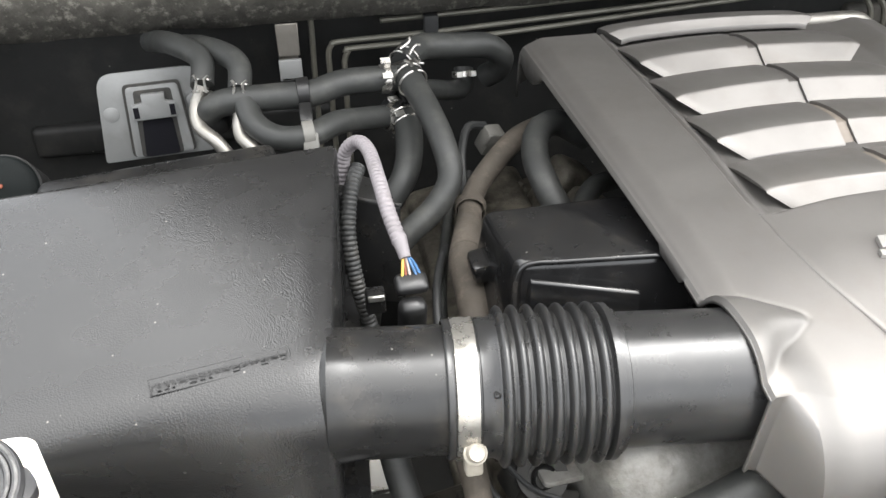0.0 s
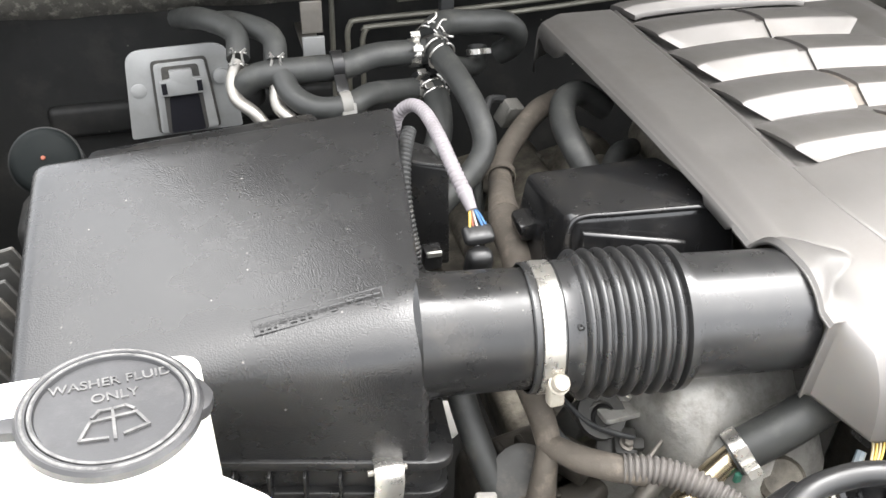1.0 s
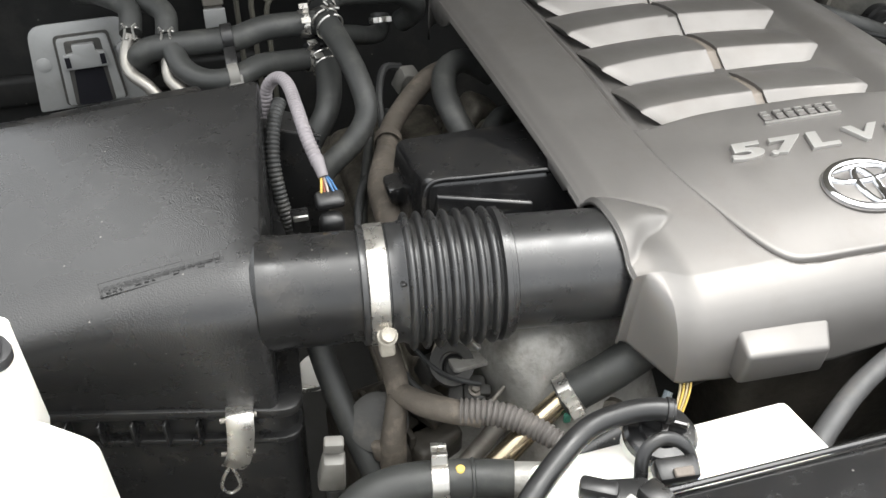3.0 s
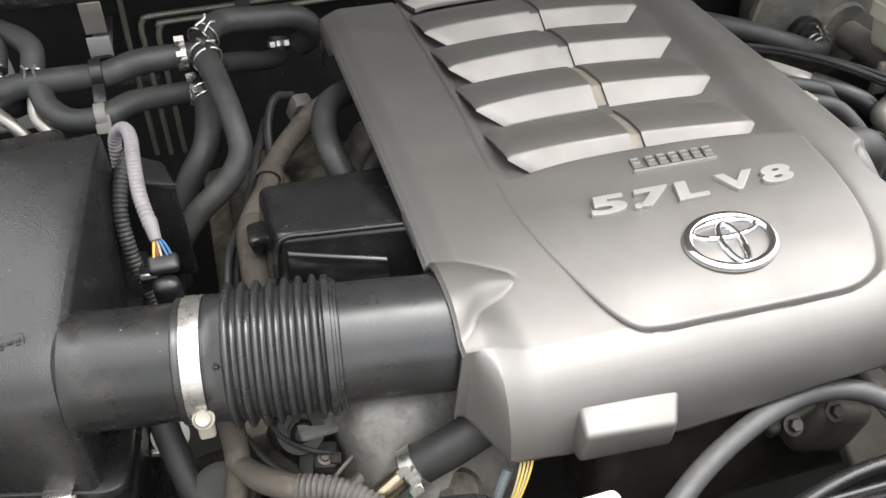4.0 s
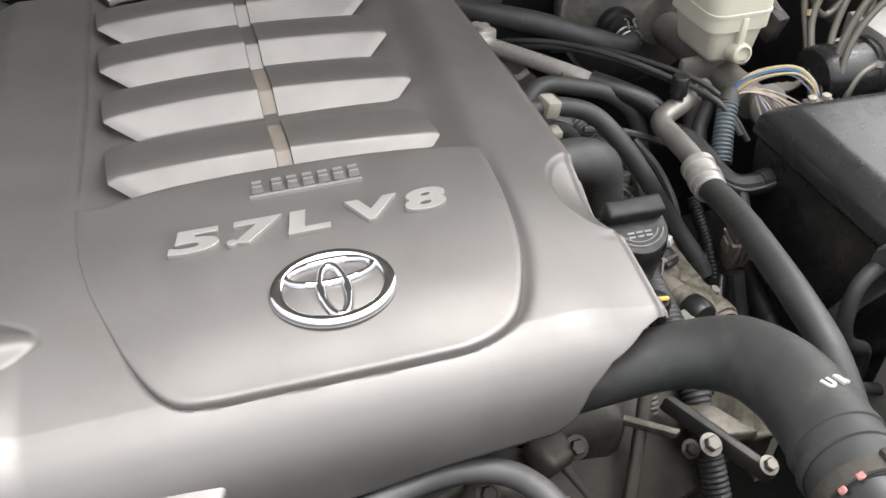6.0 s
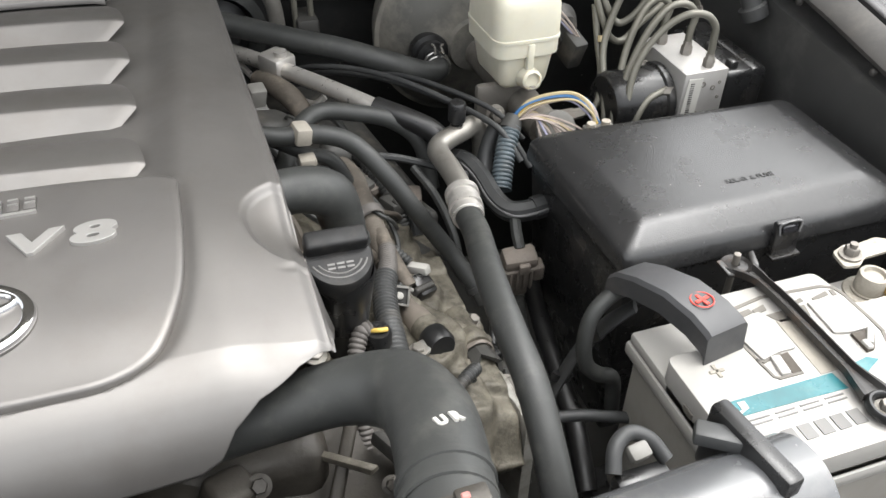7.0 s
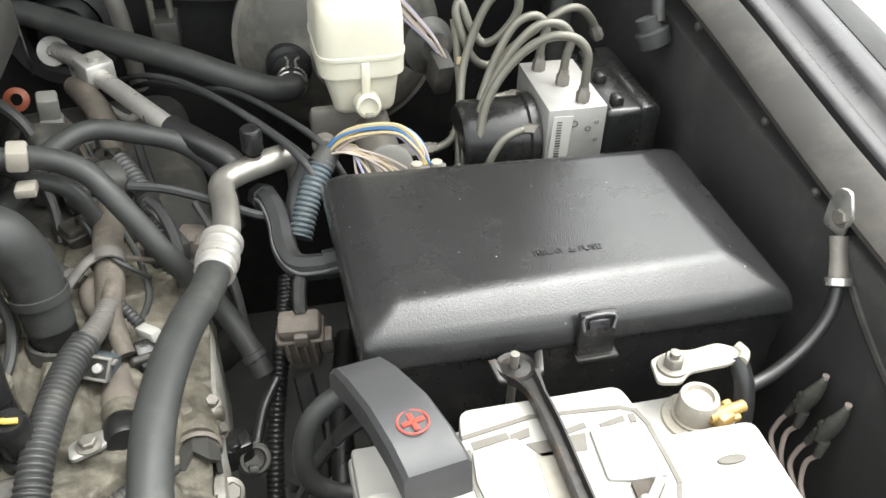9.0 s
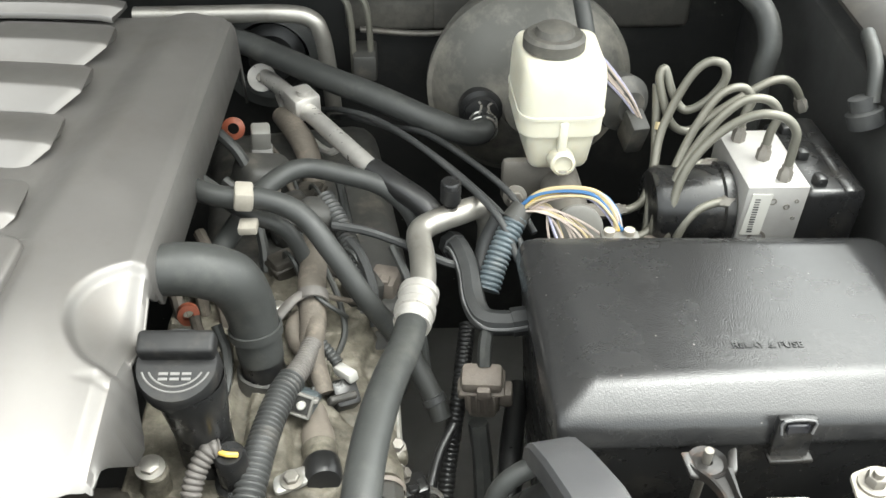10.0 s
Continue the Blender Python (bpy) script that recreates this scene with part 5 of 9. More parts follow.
for x, z, r in ((0.748, 1.104, 0.0035), (0.762, 1.098, 0.003), (0.770, 1.104, 0.002), (0.771, 1.085, 0.002), (0.742, 1.062, 0.009), (0.742, 1.045, 0.009), (0.766, 1.048, 0.004)):
    part("port", lathe([(r, 0), (r, 0.0012), (r * 0.7, 0.0014), (r * 0.7, 0.0004), (0, 0.0004)], (x, 0.3285, z), (90, 0, 0), 18), STEEL_DULL, ab)


# ---- washer bottle ----
wb = thing("washer_bottle", "white translucent washer bottle with a black flip cap", "washer bottle", (-0.68, -0.12, 0.9))
part("neck_tower", prism(round_outline([(-0.79, -0.19), (-0.6208, -0.160), (-0.6208, -0.0205), (-0.79, -0.0205)], [0.006, 0.006, 0.013, 0.006], 6), 1.20, 1.279, 0.003), WHITE_PLASTIC, wb)
tank_side = round_outline([(-0.958, 0.86), (-0.590, 0.86), (-0.5945, 1.196), (-0.622, 1.226), (-0.958, 1.232)], [0.004, 0.004, 0.010, 0.008, 0.004], 5)
part("tank", prism(tank_side, 0.052, 0.31, 0.004, Matrix.Rotation(radians(90), 4, "X")), WHITE_PLASTIC, wb)
part("neck", lathe([(0.033, 0), (0.033, 0.0155)], (-0.6590, -0.0605, 1.272), seg=32), WHITE_PLASTIC, wb)
CAP_WORN = material("worn_raised_plastic", (0.12, 0.118, 0.115), 0.5, dirt=(0.03, 0.03, 0.03), dirt_amount=0.95, dirt_scale=130, grime=0.42)
cap_m = pose(-0.6590, -0.0605, 1.2868, -1, 5, 0)
bm = lathe([(0.0395, 0.000), (0.0415, 0.0005), (0.0415, 0.0045), (0.0400, 0.0062), (0.0365, 0.0064), (0.0355, 0.0050), (0.0350, 0.0064), (0.0335, 0.0064), (0.0328, 0.0046), (0.0, 0.0046)], seg=56)
bm = join(bm, prism(round_outline([(0.026, -0.014), (0.044, -0.006), (0.047, 0.004), (0.040, 0.016), (0.028, 0.018)], 0.004, 3), -0.0035, 0.0035, 0.001))
bm = join(bm, prism(round_outline([(-0.058, -0.006), (-0.038, -0.008), (-0.038, 0.003), (-0.058, 0.001)], 0.002, 2), -0.003, 0.003, 0.0008))
bm.transform(cap_m @ Matrix.Scale(0.94, 4))
wcap = part("cap", bm, material("worn_black_cap", (0.027, 0.027, 0.0285), 0.42, dirt=(0.13, 0.125, 0.12), dirt_amount=0.25, dirt_scale=50, grain=0.2), wb, "black flip cap with worn raised rim")
bm = text_mesh("WASHER FLUID", 0.0075, 0.0004, cap_m @ pose(0.000, 0.0125, 0.0046, 0, 0, 8))
bm = join(bm, text_mesh("ONLY", 0.0075, 0.0004, cap_m @ pose(0.002, 0.0030, 0.0046, 0, 0, 8)))
part("cap_lettering", bm, CAP_WORN, wcap, "worn raised lettering reading WASHER FLUID ONLY")
for a, b in (((-0.014, -0.017), (-0.009, -0.0075)), ((-0.009, -0.0075), (0.010, -0.0065)), ((0.010, -0.0065), (0.014, -0.015)), ((-0.014, -0.017), (-0.003, -0.0185)), ((0.014, -0.015), (0.004, -0.0178)),
             ((0.0, -0.0195), (0.0005, -0.002)), ((0.0005, -0.002), (-0.005, -0.0018)), ((-0.005, -0.0018), (-0.008, -0.005)), ((0.0005, -0.002), (0.006, -0.0012)), ((0.006, -0.0012), (0.009, -0.004))):
    d = Vector((b[0] - a[0], b[1] - a[1], 0))
    own = rbox((d.length + 0.001, 0.0013, 0.0012), ((a[0] + b[0]) / 2, (a[1] + b[1]) / 2, 0.005), 0, 1, (0, 0, math.degrees(math.atan2(d.y, d.x))))
    own.transform(cap_m @ pose(0, 0, 0, 0, 0, 8))
    part("symbol_stroke", own, CAP_WORN, wcap)
for r in (0.0345, 0.0378):
    part("worn_rim", oval_ring(r * 0.95, r * 0.95, 0.0008, 0.0005, cap_m @ pose(0, 0, 0.0059), 64), CAP_WORN, wcap, "pale worn rim")
part("tether", tube([cap_m @ Vector((-0.052, -0.002, 0)), cap_m @ Vector((-0.066, -0.006, -0.004)), cap_m @ Vector((-0.078, -0.02, -0.016)), cap_m @ Vector((-0.075, -0.03, -0.03))], 0.0032, 8, 5, flat=0.6), BLACK_PLASTIC, wb)

# ---- resonator box behind the intake hose ----
rs = thing("resonator_box", "glossy black plastic resonator box behind the intake hose", "resonator box", (-0.26, 0.22, 1.05))
part("box", hull8([(-0.340, 0.150, 1.02), (-0.18, 0.115, 1.02), (-0.18, 0.30, 1.02), (-0.345, 0.30, 1.02)],
                  [(-0.326, 0.197, 1.1690), (-0.186, 0.164, 1.1835), (-0.195, 0.288, 1.1600), (-0.330, 0.292, 1.1570)], 0.009, 4), GLOSS_PLASTIC, rs)
# moulded bead round the front of the box and a fin below it
part("bead", tube([(-0.330, 0.182, 1.135), (-0.3275, 0.190, 1.152), (-0.322, 0.1935, 1.164), (-0.311, 0.1920, 1.1695), (-0.290, 0.187, 1.1715), (-0.240, 0.175, 1.1770), (-0.190, 0.163, 1.1820)], 0.0026, 10, 6), GLOSS_PLASTIC, rs)
part("fin", hull8([(-0.320, 0.176, 1.135), (-0.236, 0.150, 1.130), (-0.236, 0.166, 1.130), (-0.320, 0.190, 1.135)],
                  [(-0.3180, 0.1800, 1.1595), (-0.2360, 0.1530, 1.1560), (-0.2360, 0.1570, 1.1580), (-0.3180, 0.1840, 1.1615)], 0.0014, 2), GLOSS_PLASTIC, rs)
part("side_lug", rbox((0.022, 0.03, 0.02), (-0.336, 0.262, 1.118), 0.005, 2, (0, -10, 0)), GLOSS_PLASTIC, rs)


# ---- hoses, pipes and harnesses ----
def hose_thing(name, label, category, pts, r, mat, group="", seg=16, res=6, ribs=None, part_name=None):
    ob = thing(name, label, category, tuple(pts[0]), group)
    part(part_name or {"hose": "rubber_tube", "pipe": "metal_tube", "brake line": "steel_tube", "wiring harness": "loom", "wire": "insulation"}.get(category, "tube"), tube(pts, r, seg, res, ribs), mat, ob)
    return ob


HEATER = "heater hoses by the firewall"
ha = hose_thing("heater_hose", "thick black heater hose running across the firewall", "hose",
                [(-0.567, 0.523, 1.150), (-0.566, 0.513, 1.168), (-0.548, 0.508, 1.178), (-0.50, 0.506, 1.180), (-0.462, 0.508, 1.179), (-0.425, 0.519, 1.183), (-0.366, 0.528, 1.179)], 0.0142, RUBBER, HEATER)
spring_clamp(ha, (-0.380, 0.527, 1.179), (1, 0, 0), 0.0145, 0.012, (0, -0.6, 0.8))
part("end_collar", lathe([(0.0185, 0), (0.0195, 0.003), (0.0195, 0.015), (0.018, 0.018), (0, 0.018)], (-0.567, 0.524, 1.142), seg=24), RUBBER_DARK, ha)
hb2 = hose_thing("heater_hose", "black heater hose curving below its neighbour", "hose",
                 [(-0.530, 0.50, 1.178), (-0.522, 0.478, 1.165), (-0.500, 0.458, 1.158), (-0.470, 0.452, 1.160), (-0.440, 0.474, 1.160), (-0.412, 0.496, 1.150), (-0.365, 0.518, 1.139)], 0.0126, RUBBER, HEATER)
spring_clamp(hb2, (-0.379, 0.512, 1.141), (1, 0.4, -0.1), 0.0128, 0.013, (0, -0.6, 0.8))
hc = hose_thing("heater_hose", "black heater hose dropping beside the air box", "hose",
                [(-0.356, 0.526, 1.184), (-0.353, 0.497, 1.181), (-0.346, 0.457, 1.173), (-0.339, 0.415, 1.156), (-0.338, 0.388, 1.132), (-0.358, 0.370, 1.110), (-0.395, 0.354, 1.086), (-0.425, 0.340, 1.045), (-0.44, 0.33, 0.97)], [0.0145, 0.0140, 0.0132, 0.0128, 0.0128, 0.0128, 0.0128, 0.0128, 0.0128], RUBBER, HEATER)
wire_clamp(hc, (-0.355, 0.512, 1.183), (0.25, -0.75, -0.2), 0.0150, (0.2, -0.4, 0.9))
hd = hose_thing("heater_hose", "black heater hose running down behind the wrapped loom", "hose",
                [(-0.362, 0.522, 1.142), (-0.363, 0.480, 1.132), (-0.374, 0.440, 1.112), (-0.400, 0.420, 1.08), (-0.425, 0.405, 1.03), (-0.43, 0.40, 0.96)], [0.0160, 0.0150, 0.0140, 0.0135, 0.0135, 0.0135], RUBBER, HEATER)
wire_clamp(hd, (-0.3625, 0.505, 1.138), (0.2, -0.9, -0.4), 0.0158, (0.5, -0.4, 0.6))
he = hose_thing("heater_hose", "black heater hose bent over in a wide arch", "hose",
                [(-0.356, 0.548, 1.184), (-0.345, 0.568, 1.188), (-0.325, 0.588, 1.186), (-0.285, 0.603, 1.177), (-0.245, 0.617, 1.168), (-0.223, 0.625, 1.150), (-0.222, 0.637, 1.128), (-0.235, 0.65, 1.112)], 0.0150, RUBBER, HEATER)
wire_clamp(he, (-0.354, 0.552, 1.185), (0.6, 0.6, 0.1), 0.0153, (0, -0.5, 0.9))
hf = hose_thing("heater_hose", "short black heater hose with an upturned end", "hose",
                [(-0.354, 0.548, 1.150), (-0.335, 0.575, 1.138), (-0.310, 0.605, 1.122), (-0.282, 0.635, 1.104), (-0.264, 0.652, 1.100), (-0.260, 0.666, 1.118)], 0.0125, RUBBER, HEATER)
spring_clamp(hf, (-0.2615, 0.662, 1.112), (0, 0.4, 0.9), 0.0128, 0.008, (0, -1, 0))
tee = thing("hose_manifold", "black plastic three-way heater hose connector", "hose connector", (-0.38, 0.525, 1.175))
bm = tube([(-0.40, 0.517, 1.19), (-0.365, 0.53, 1.193)], 0.014, 14, 3)
bm = tube([(-0.378, 0.505, 1.16), (-0.372, 0.56, 1.19)], 0.0135, 14, 3, bm=bm)
bm = tube([(-0.395, 0.50, 1.163), (-0.36, 0.55, 1.158)], 0.013, 14, 3, bm=bm)
bm.transform(Matrix.Translation((0.018, 0.009, -0.012)))
part("body", bm, BLACK_PLASTIC, tee)
hcl = thing("hose_clip", "grey plastic clip joining two heater hoses", "hose clip", (-0.47, 0.47, 1.165))
part("band", ring_between((-0.476, 0.508, 1.1805), (-0.463, 0.508, 1.181), 0.0143, 0.0018, 28), BLACK_PLASTIC, hcl)
part("lower_band", ring_between((-0.476, 0.453, 1.160), (-0.464, 0.4535, 1.1605), 0.0127, 0.002, 28), CONNECTOR_GREY, hcl)
part("buckle", rbox((0.016, 0.006, 0.020), (-0.469, 0.4405, 1.158), 0.002, 2, (-30, 0, 0)), CONNECTOR_GREY, hcl)
part("link", rbox((0.013, 0.024, 0.005), (-0.47, 0.48, 1.172), 0.0015, 2, (25, 0, 0)), BLACK_PLASTIC, hcl)
for k, pts in enumerate(([(-0.572, 0.53, 1.188), (-0.581, 0.52, 1.168), (-0.579, 0.502, 1.155), (-0.560, 0.482, 1.142), (-0.54, 0.47, 1.10), (-0.53, 0.46, 1.0)],
                         [(-0.534, 0.515, 1.186), (-0.537, 0.50, 1.168), (-0.538, 0.482, 1.152), (-0.522, 0.462, 1.138), (-0.508, 0.45, 1.10), (-0.5, 0.44, 1.0)])):
    hp = hose_thing("heater_pipe", "bare aluminium heater pipe through the firewall", "pipe", pts, 0.0072, ALU_PIPE, "heater pipes")
    wire_clamp(hp, pts[0], (0.1, 0.4, 0.7), 0.0085, (0, -0.7, 0.7))
    part("stub_hose", tube([Vector(pts[0]), Vector(pts[0]) + Vector((0.0, 0.03, 0.018)), Vector(pts[0]) + Vector((-0.03, 0.07, 0.02)), Vector(pts[0]) + Vector((-0.06, 0.13, 0.0))], 0.0125, 12, 5), RUBBER, hp)

# bracket plate at the firewall
bp = thing("bracket_plate", "grey painted steel bracket plate with a connector slot", "bracket", (-0.64, 0.635, 1.05))
po = round_outline([(-0.066, -0.055), (0.066, -0.055), (0.060, 0.052), (-0.056, 0.052)], [0.004, 0.004, 0.022, 0.018], 6)
part("plate", prism(po, -0.002, 0.002, 0.0008, pose(-0.640, 0.632, 1.112, 84, 0, 4)), BRACKET_GREY, bp)
po = round_outline([(-0.034, -0.05), (0.034, -0.05), (0.028, 0.036), (-0.030, 0.036)], 0.005, 3)
part("raised_frame", prism(po, 0.002, 0.006, 0.001, pose(-0.637, 0.630, 1.112, 84, 0, 4)), BRACKET_GREY, bp)
part("slot", prism(round_outline([(-0.022, -0.05), (0.018, -0.05), (0.016, -0.004), (-0.018, -0.004)], 0.004, 3), 0.006, 0.0072, 0, pose(-0.637, 0.630, 1.112, 84, 0, 4)), BLACK_GLOSS, bp)
# dark sheet slightly wider than the raised frame paints the shadow round it
po = round_outline([(-0.037, -0.05), (0.037, -0.05), (0.031, 0.039), (-0.033, 0.039)], 0.006, 3)
part("frame_recess", prism(po, 0.0015, 0.0035, 0, pose(-0.637, 0.630, 1.112, 84, 0, 4)), BLACK_DUSTY, bp)
part("slot_edge", prism(round_outline([(-0.026, -0.05), (0.022, -0.05), (0.020, 0.032), (-0.022, 0.032)], 0.004, 3), 0.005, 0.0066, 0, pose(-0.637, 0.630, 1.112, 84, 0, 4)), BLACK_DUSTY, bp)
con = part("connector", prism(round_outline([(-0.027, -0.002), (0.024, -0.002), (0.022, 0.016), (0.012, 0.018), (0.012, 0.028), (-0.014, 0.028), (-0.014, 0.018), (-0.026, 0.016)], 0.001, 1), 0.006, 0.013, 0.001, pose(-0.637, 0.630, 1.112, 84, 0, 4)), BRACKET_GREY, bp)
for x in (-0.022, 0.0185):
    part("connector_slot", prism([(x - 0.003, 0.001), (x + 0.003, 0.001), (x + 0.003, 0.014), (x - 0.003, 0.014)], 0.013, 0.0138, 0, pose(-0.637, 0.630, 1.112, 84, 0, 4)), BLACK_GLOSS, con)
for x, y in ((-0.048, 0.004), (0.048, 0.014)):
    part("rivet", lathe([(0.0095, 0), (0.009, 0.0035), (0.005, 0.005), (0, 0.005)], Vector((-0.640, 0.632, 1.112)) + Vector((x, -0.002, y)), (84, 0, 4), 20), BRACKET_GREY, bp)
st = thing("pipe_strap", "tan stained metal strap bracket on the firewall", "strap", (-0.477, 0.65, 1.12))
part("upper_strap", rbox((0.026, 0.003, 0.040), (-0.477, 0.652, 1.180), 0.001, 1), STEEL_DULL, st, "brown stained upper strap")
part("lower_tab", rbox((0.027, 0.006, 0.026), (-0.477, 0.648, 1.144), 0.001, 2), BRACKET_GREY, st)
part("foot", rbox((0.024, 0.11, 0.004), (-0.477, 0.70, 1.133), 0.001, 1), STEEL_DULL, st)
LINES = "lines along the firewall"
for pts in ([(-0.447, 0.695, 0.95), (-0.447, 0.695, 1.11), (-0.446, 0.695, 1.165), (-0.446, 0.70, 1.20)],
            [(-0.428, 0.69, 0.95), (-0.428, 0.69, 1.11), (-0.428, 0.69, 1.140), (-0.424, 0.69, 1.152), (-0.412, 0.69, 1.157), (-0.325, 0.69, 1.159), (-0.242, 0.69, 1.162), (0.035, 0.69, 1.175), (0.20, 0.70, 1.18)],
            [(-0.409, 0.69, 0.95), (-0.409, 0.69, 1.11), (-0.408, 0.69, 1.132), (-0.403, 0.69, 1.143), (-0.391, 0.69, 1.147), (-0.203, 0.69, 1.151), (0.07, 0.69, 1.168), (0.20, 0.70, 1.172)],
            [(-0.36, 0.70, 1.176), (-0.2, 0.70, 1.180), (0.05, 0.70, 1.190), (0.2, 0.71, 1.195)]):
    hose_thing("firewall_line", "thin grey steel line along the firewall", "brake line", pts, 0.0036, LINE_GREEN, LINES, 8, 4)
lc = thing("line_clip", "grey plastic clip over the firewall lines", "line clip", (-0.30, 0.69, 1.16))
part("block", rbox((0.018, 0.014, 0.036), (-0.298, 0.688, 1.166), 0.002, 2), RUBBER_GREY, lc)
kc = thing("smoky_cap", "smoky translucent round cap with a red mark", "round cap", (-0.775, 0.47, 1.09))
part("dome", lathe([(0.034, 0), (0.034, 0.006), (0.031, 0.010), (0.025, 0.013), (0.0, 0.014)], (-0.775, 0.478, 1.118), (52, 0, 0), 44), CAP_SMOKE, kc)
part("collar", lathe([(0.031, -0.06), (0.035, -0.01), (0.036, 0.002), (0.034, 0.004)], (-0.775, 0.478, 1.118), (52, 0, 0), 36), FIREWALL, kc)
part("tower", rbox((0.09, 0.09, 0.52), (-0.785, 0.525, 0.78), 0.02, 3), FIREWALL, kc)
part("red_mark", lathe([(0.0024, 0), (0.0018, 0.001), (0, 0.001)], (-0.775, 0.468, 1.129), (52, 0, 0), 12), ORANGE_RUBBER, kc)
rd = thing("air_duct", "black plastic duct behind the air box", "air duct", (-0.6, 0.4, 1.0))
part("duct", hull8([(-0.73, 0.345, 0.95), (-0.50, 0.355, 0.95), (-0.50, 0.44, 0.95), (-0.73, 0.43, 0.95)],
                   [(-0.725, 0.345, 1.160), (-0.505, 0.357, 1.172), (-0.505, 0.43, 1.172), (-0.725, 0.42, 1.160)], 0.01, 3), BLACK_PLASTIC, rd)
mt = thing("box_mount", "black plastic mounting ear beside the air box", "mounting ear", (-0.43, 0.34, 1.1))
part("ear_rim", tube([(-0.458, 0.313, 1.178), (-0.430, 0.300, 1.174), (-0.402, 0.294, 1.170)], 0.0018, 8, 3), BLACK_PLASTIC, mt)
part("ear", hull8([(-0.462, 0.31, 1.06), (-0.40, 0.29, 1.06), (-0.405, 0.345, 1.06), (-0.455, 0.36, 1.06)],
                  [(-0.458, 0.315, 1.176), (-0.402, 0.295, 1.168), (-0.412, 0.335, 1.172), (-0.450, 0.352, 1.180)], 0.004, 2), BLACK_PLASTIC, mt)

# wrapped loom to the air flow sensor
ml = thing("sensor_loom", "pale grey taped loom ending in coloured wires at a sensor plug", "wiring harness", (-0.43, 0.3, 1.2))
part("loom", tube([(-0.449, 0.318, 1.185), (-0.446, 0.320, 1.212), (-0.436, 0.310, 1.228), (-0.429, 0.288, 1.232), (-0.427, 0.245, 1.230), (-0.425, 0.212, 1.222), (-0.420, 0.188, 1.208)], 0.0054, 12, 6, ribs=(0.0042, 0.0007)), LOOM_WHITE, ml)
part("tape_end", tube([(-0.4205, 0.192, 1.211), (-0.418, 0.178, 1.201)], [0.0062, 0.0045], 10, 3), LOOM_WHITE, ml)
for i, (mm, dx) in enumerate(((YELLOW, -0.004), (BLUE, 0.003), (PALE_WIRE, 0.0), (ORANGE_RUBBER, -0.002), (BLUE, 0.005))):
    part("wire", tube([(-0.418 + dx * 0.4, 0.180, 1.202), (-0.417 + dx, 0.173 + 0.001 * i, 1.197), (-0.416 + dx * 1.6, 0.168, 1.190)], 0.0011, 6, 4), mm, ml)
part("plug", rbox((0.025, 0.017, 0.010), (-0.416, 0.166, 1.186), 0.0045, 3, (20, 0, 0)), RUBBER_DARK, ml)
part("sensor_body", rbox((0.022, 0.018, 0.05), (-0.417, 0.160, 1.154), 0.008, 3, (12, 0, 0)), RUBBER_DARK, ml)
hose_thing("side_loom", "grey convoluted loom beside the air box", "wiring harness", [(-0.436, 0.315, 1.20), (-0.446, 0.290, 1.19), (-0.452, 0.265, 1.165), (-0.449, 0.247, 1.125), (-0.44, 0.235, 1.08), (-0.43, 0.22, 1.0)], 0.0058, LOOM_GREY, ribs=(0.0042, 0.0011))
pc2 = thing("purge_plug", "small grey connector with clips behind the intake neck", "connector", (-0.44, 0.22, 1.13))
part("body", rbox((0.016, 0.014, 0.020), (-0.437, 0.225, 1.125), 0.002, 2), BLACK_PLASTIC, pc2)
part("clip", rbox((0.014, 0.003, 0.006), (-0.437, 0.217, 1.133), 0.001, 1), STEEL, pc2)

# rear engine clutter between box and cover
tn = hose_thing("taped_harness", "brown dusty taped harness along the engine", "wiring harness",
                [(-0.20, 0.53, 1.10), (-0.24, 0.495, 1.105), (-0.28, 0.455, 1.095), (-0.305, 0.422, 1.086), (-0.318, 0.385, 1.082), (-0.330, 0.345, 1.088), (-0.342, 0.300, 1.092), (-0.345, 0.255, 1.085), (-0.35, 0.2, 1.05)], [0.013, 0.013, 0.0125, 0.012, 0.013, 0.0145, 0.0165, 0.0155, 0.013], TAN_LOOM)
for p, d in (((-0.312, 0.402, 1.084), (-0.3, -1, 0)), ((-0.337, 0.318, 1.092), (-0.2, -1, 0.1))):
    part("tape_band", ring_between(Vector(p) - Vector(d).normalized() * 0.006, Vector(p) + Vector(d).normalized() * 0.006, 0.0150, 0.001, 18), TAN_LOOM, tn)
hose_thing("breather_hose", "grey-black dusty breather hose beside the engine cover", "hose",
           [(-0.17, 0.46, 1.12), (-0.205, 0.455, 1.145), (-0.235, 0.430, 1.150), (-0.248, 0.395, 1.142), (-0.246, 0.360, 1.128), (-0.235, 0.335, 1.105), (-0.22, 0.32, 1.06)], 0.0140, RUBBER, "hoses behind the resonator")
hose_thing("breather_hose", "black hose curving under the engine cover", "hose",
           [(-0.16, 0.40, 1.10), (-0.19, 0.375, 1.11), (-0.215, 0.345, 1.10), (-0.235, 0.32, 1.07), (-0.24, 0.30, 1.02)], 0.011, RUBBER, "hoses behind the resonator")
nc = thing("harness_plug", "pale grey harness connector on the engine", "connector", (-0.255, 0.545, 1.07))
part("body", rbox((0.024, 0.022, 0.032), (-0.256, 0.540, 1.083), 0.003, 2, (20, 12, 20)), CONNECTOR_GREY, nc)
part("latch", rbox((0.012, 0.006, 0.018), (-0.259, 0.528, 1.090), 0.0015, 1, (20, 12, 20)), CONNECTOR_GREY, nc)
part("tail", tube([(-0.262, 0.545, 1.10), (-0.285, 0.535, 1.105), (-0.30, 0.50, 1.09), (-0.305, 0.46, 1.06)], 0.005, 8, 5), RUBBER_GREY, nc)
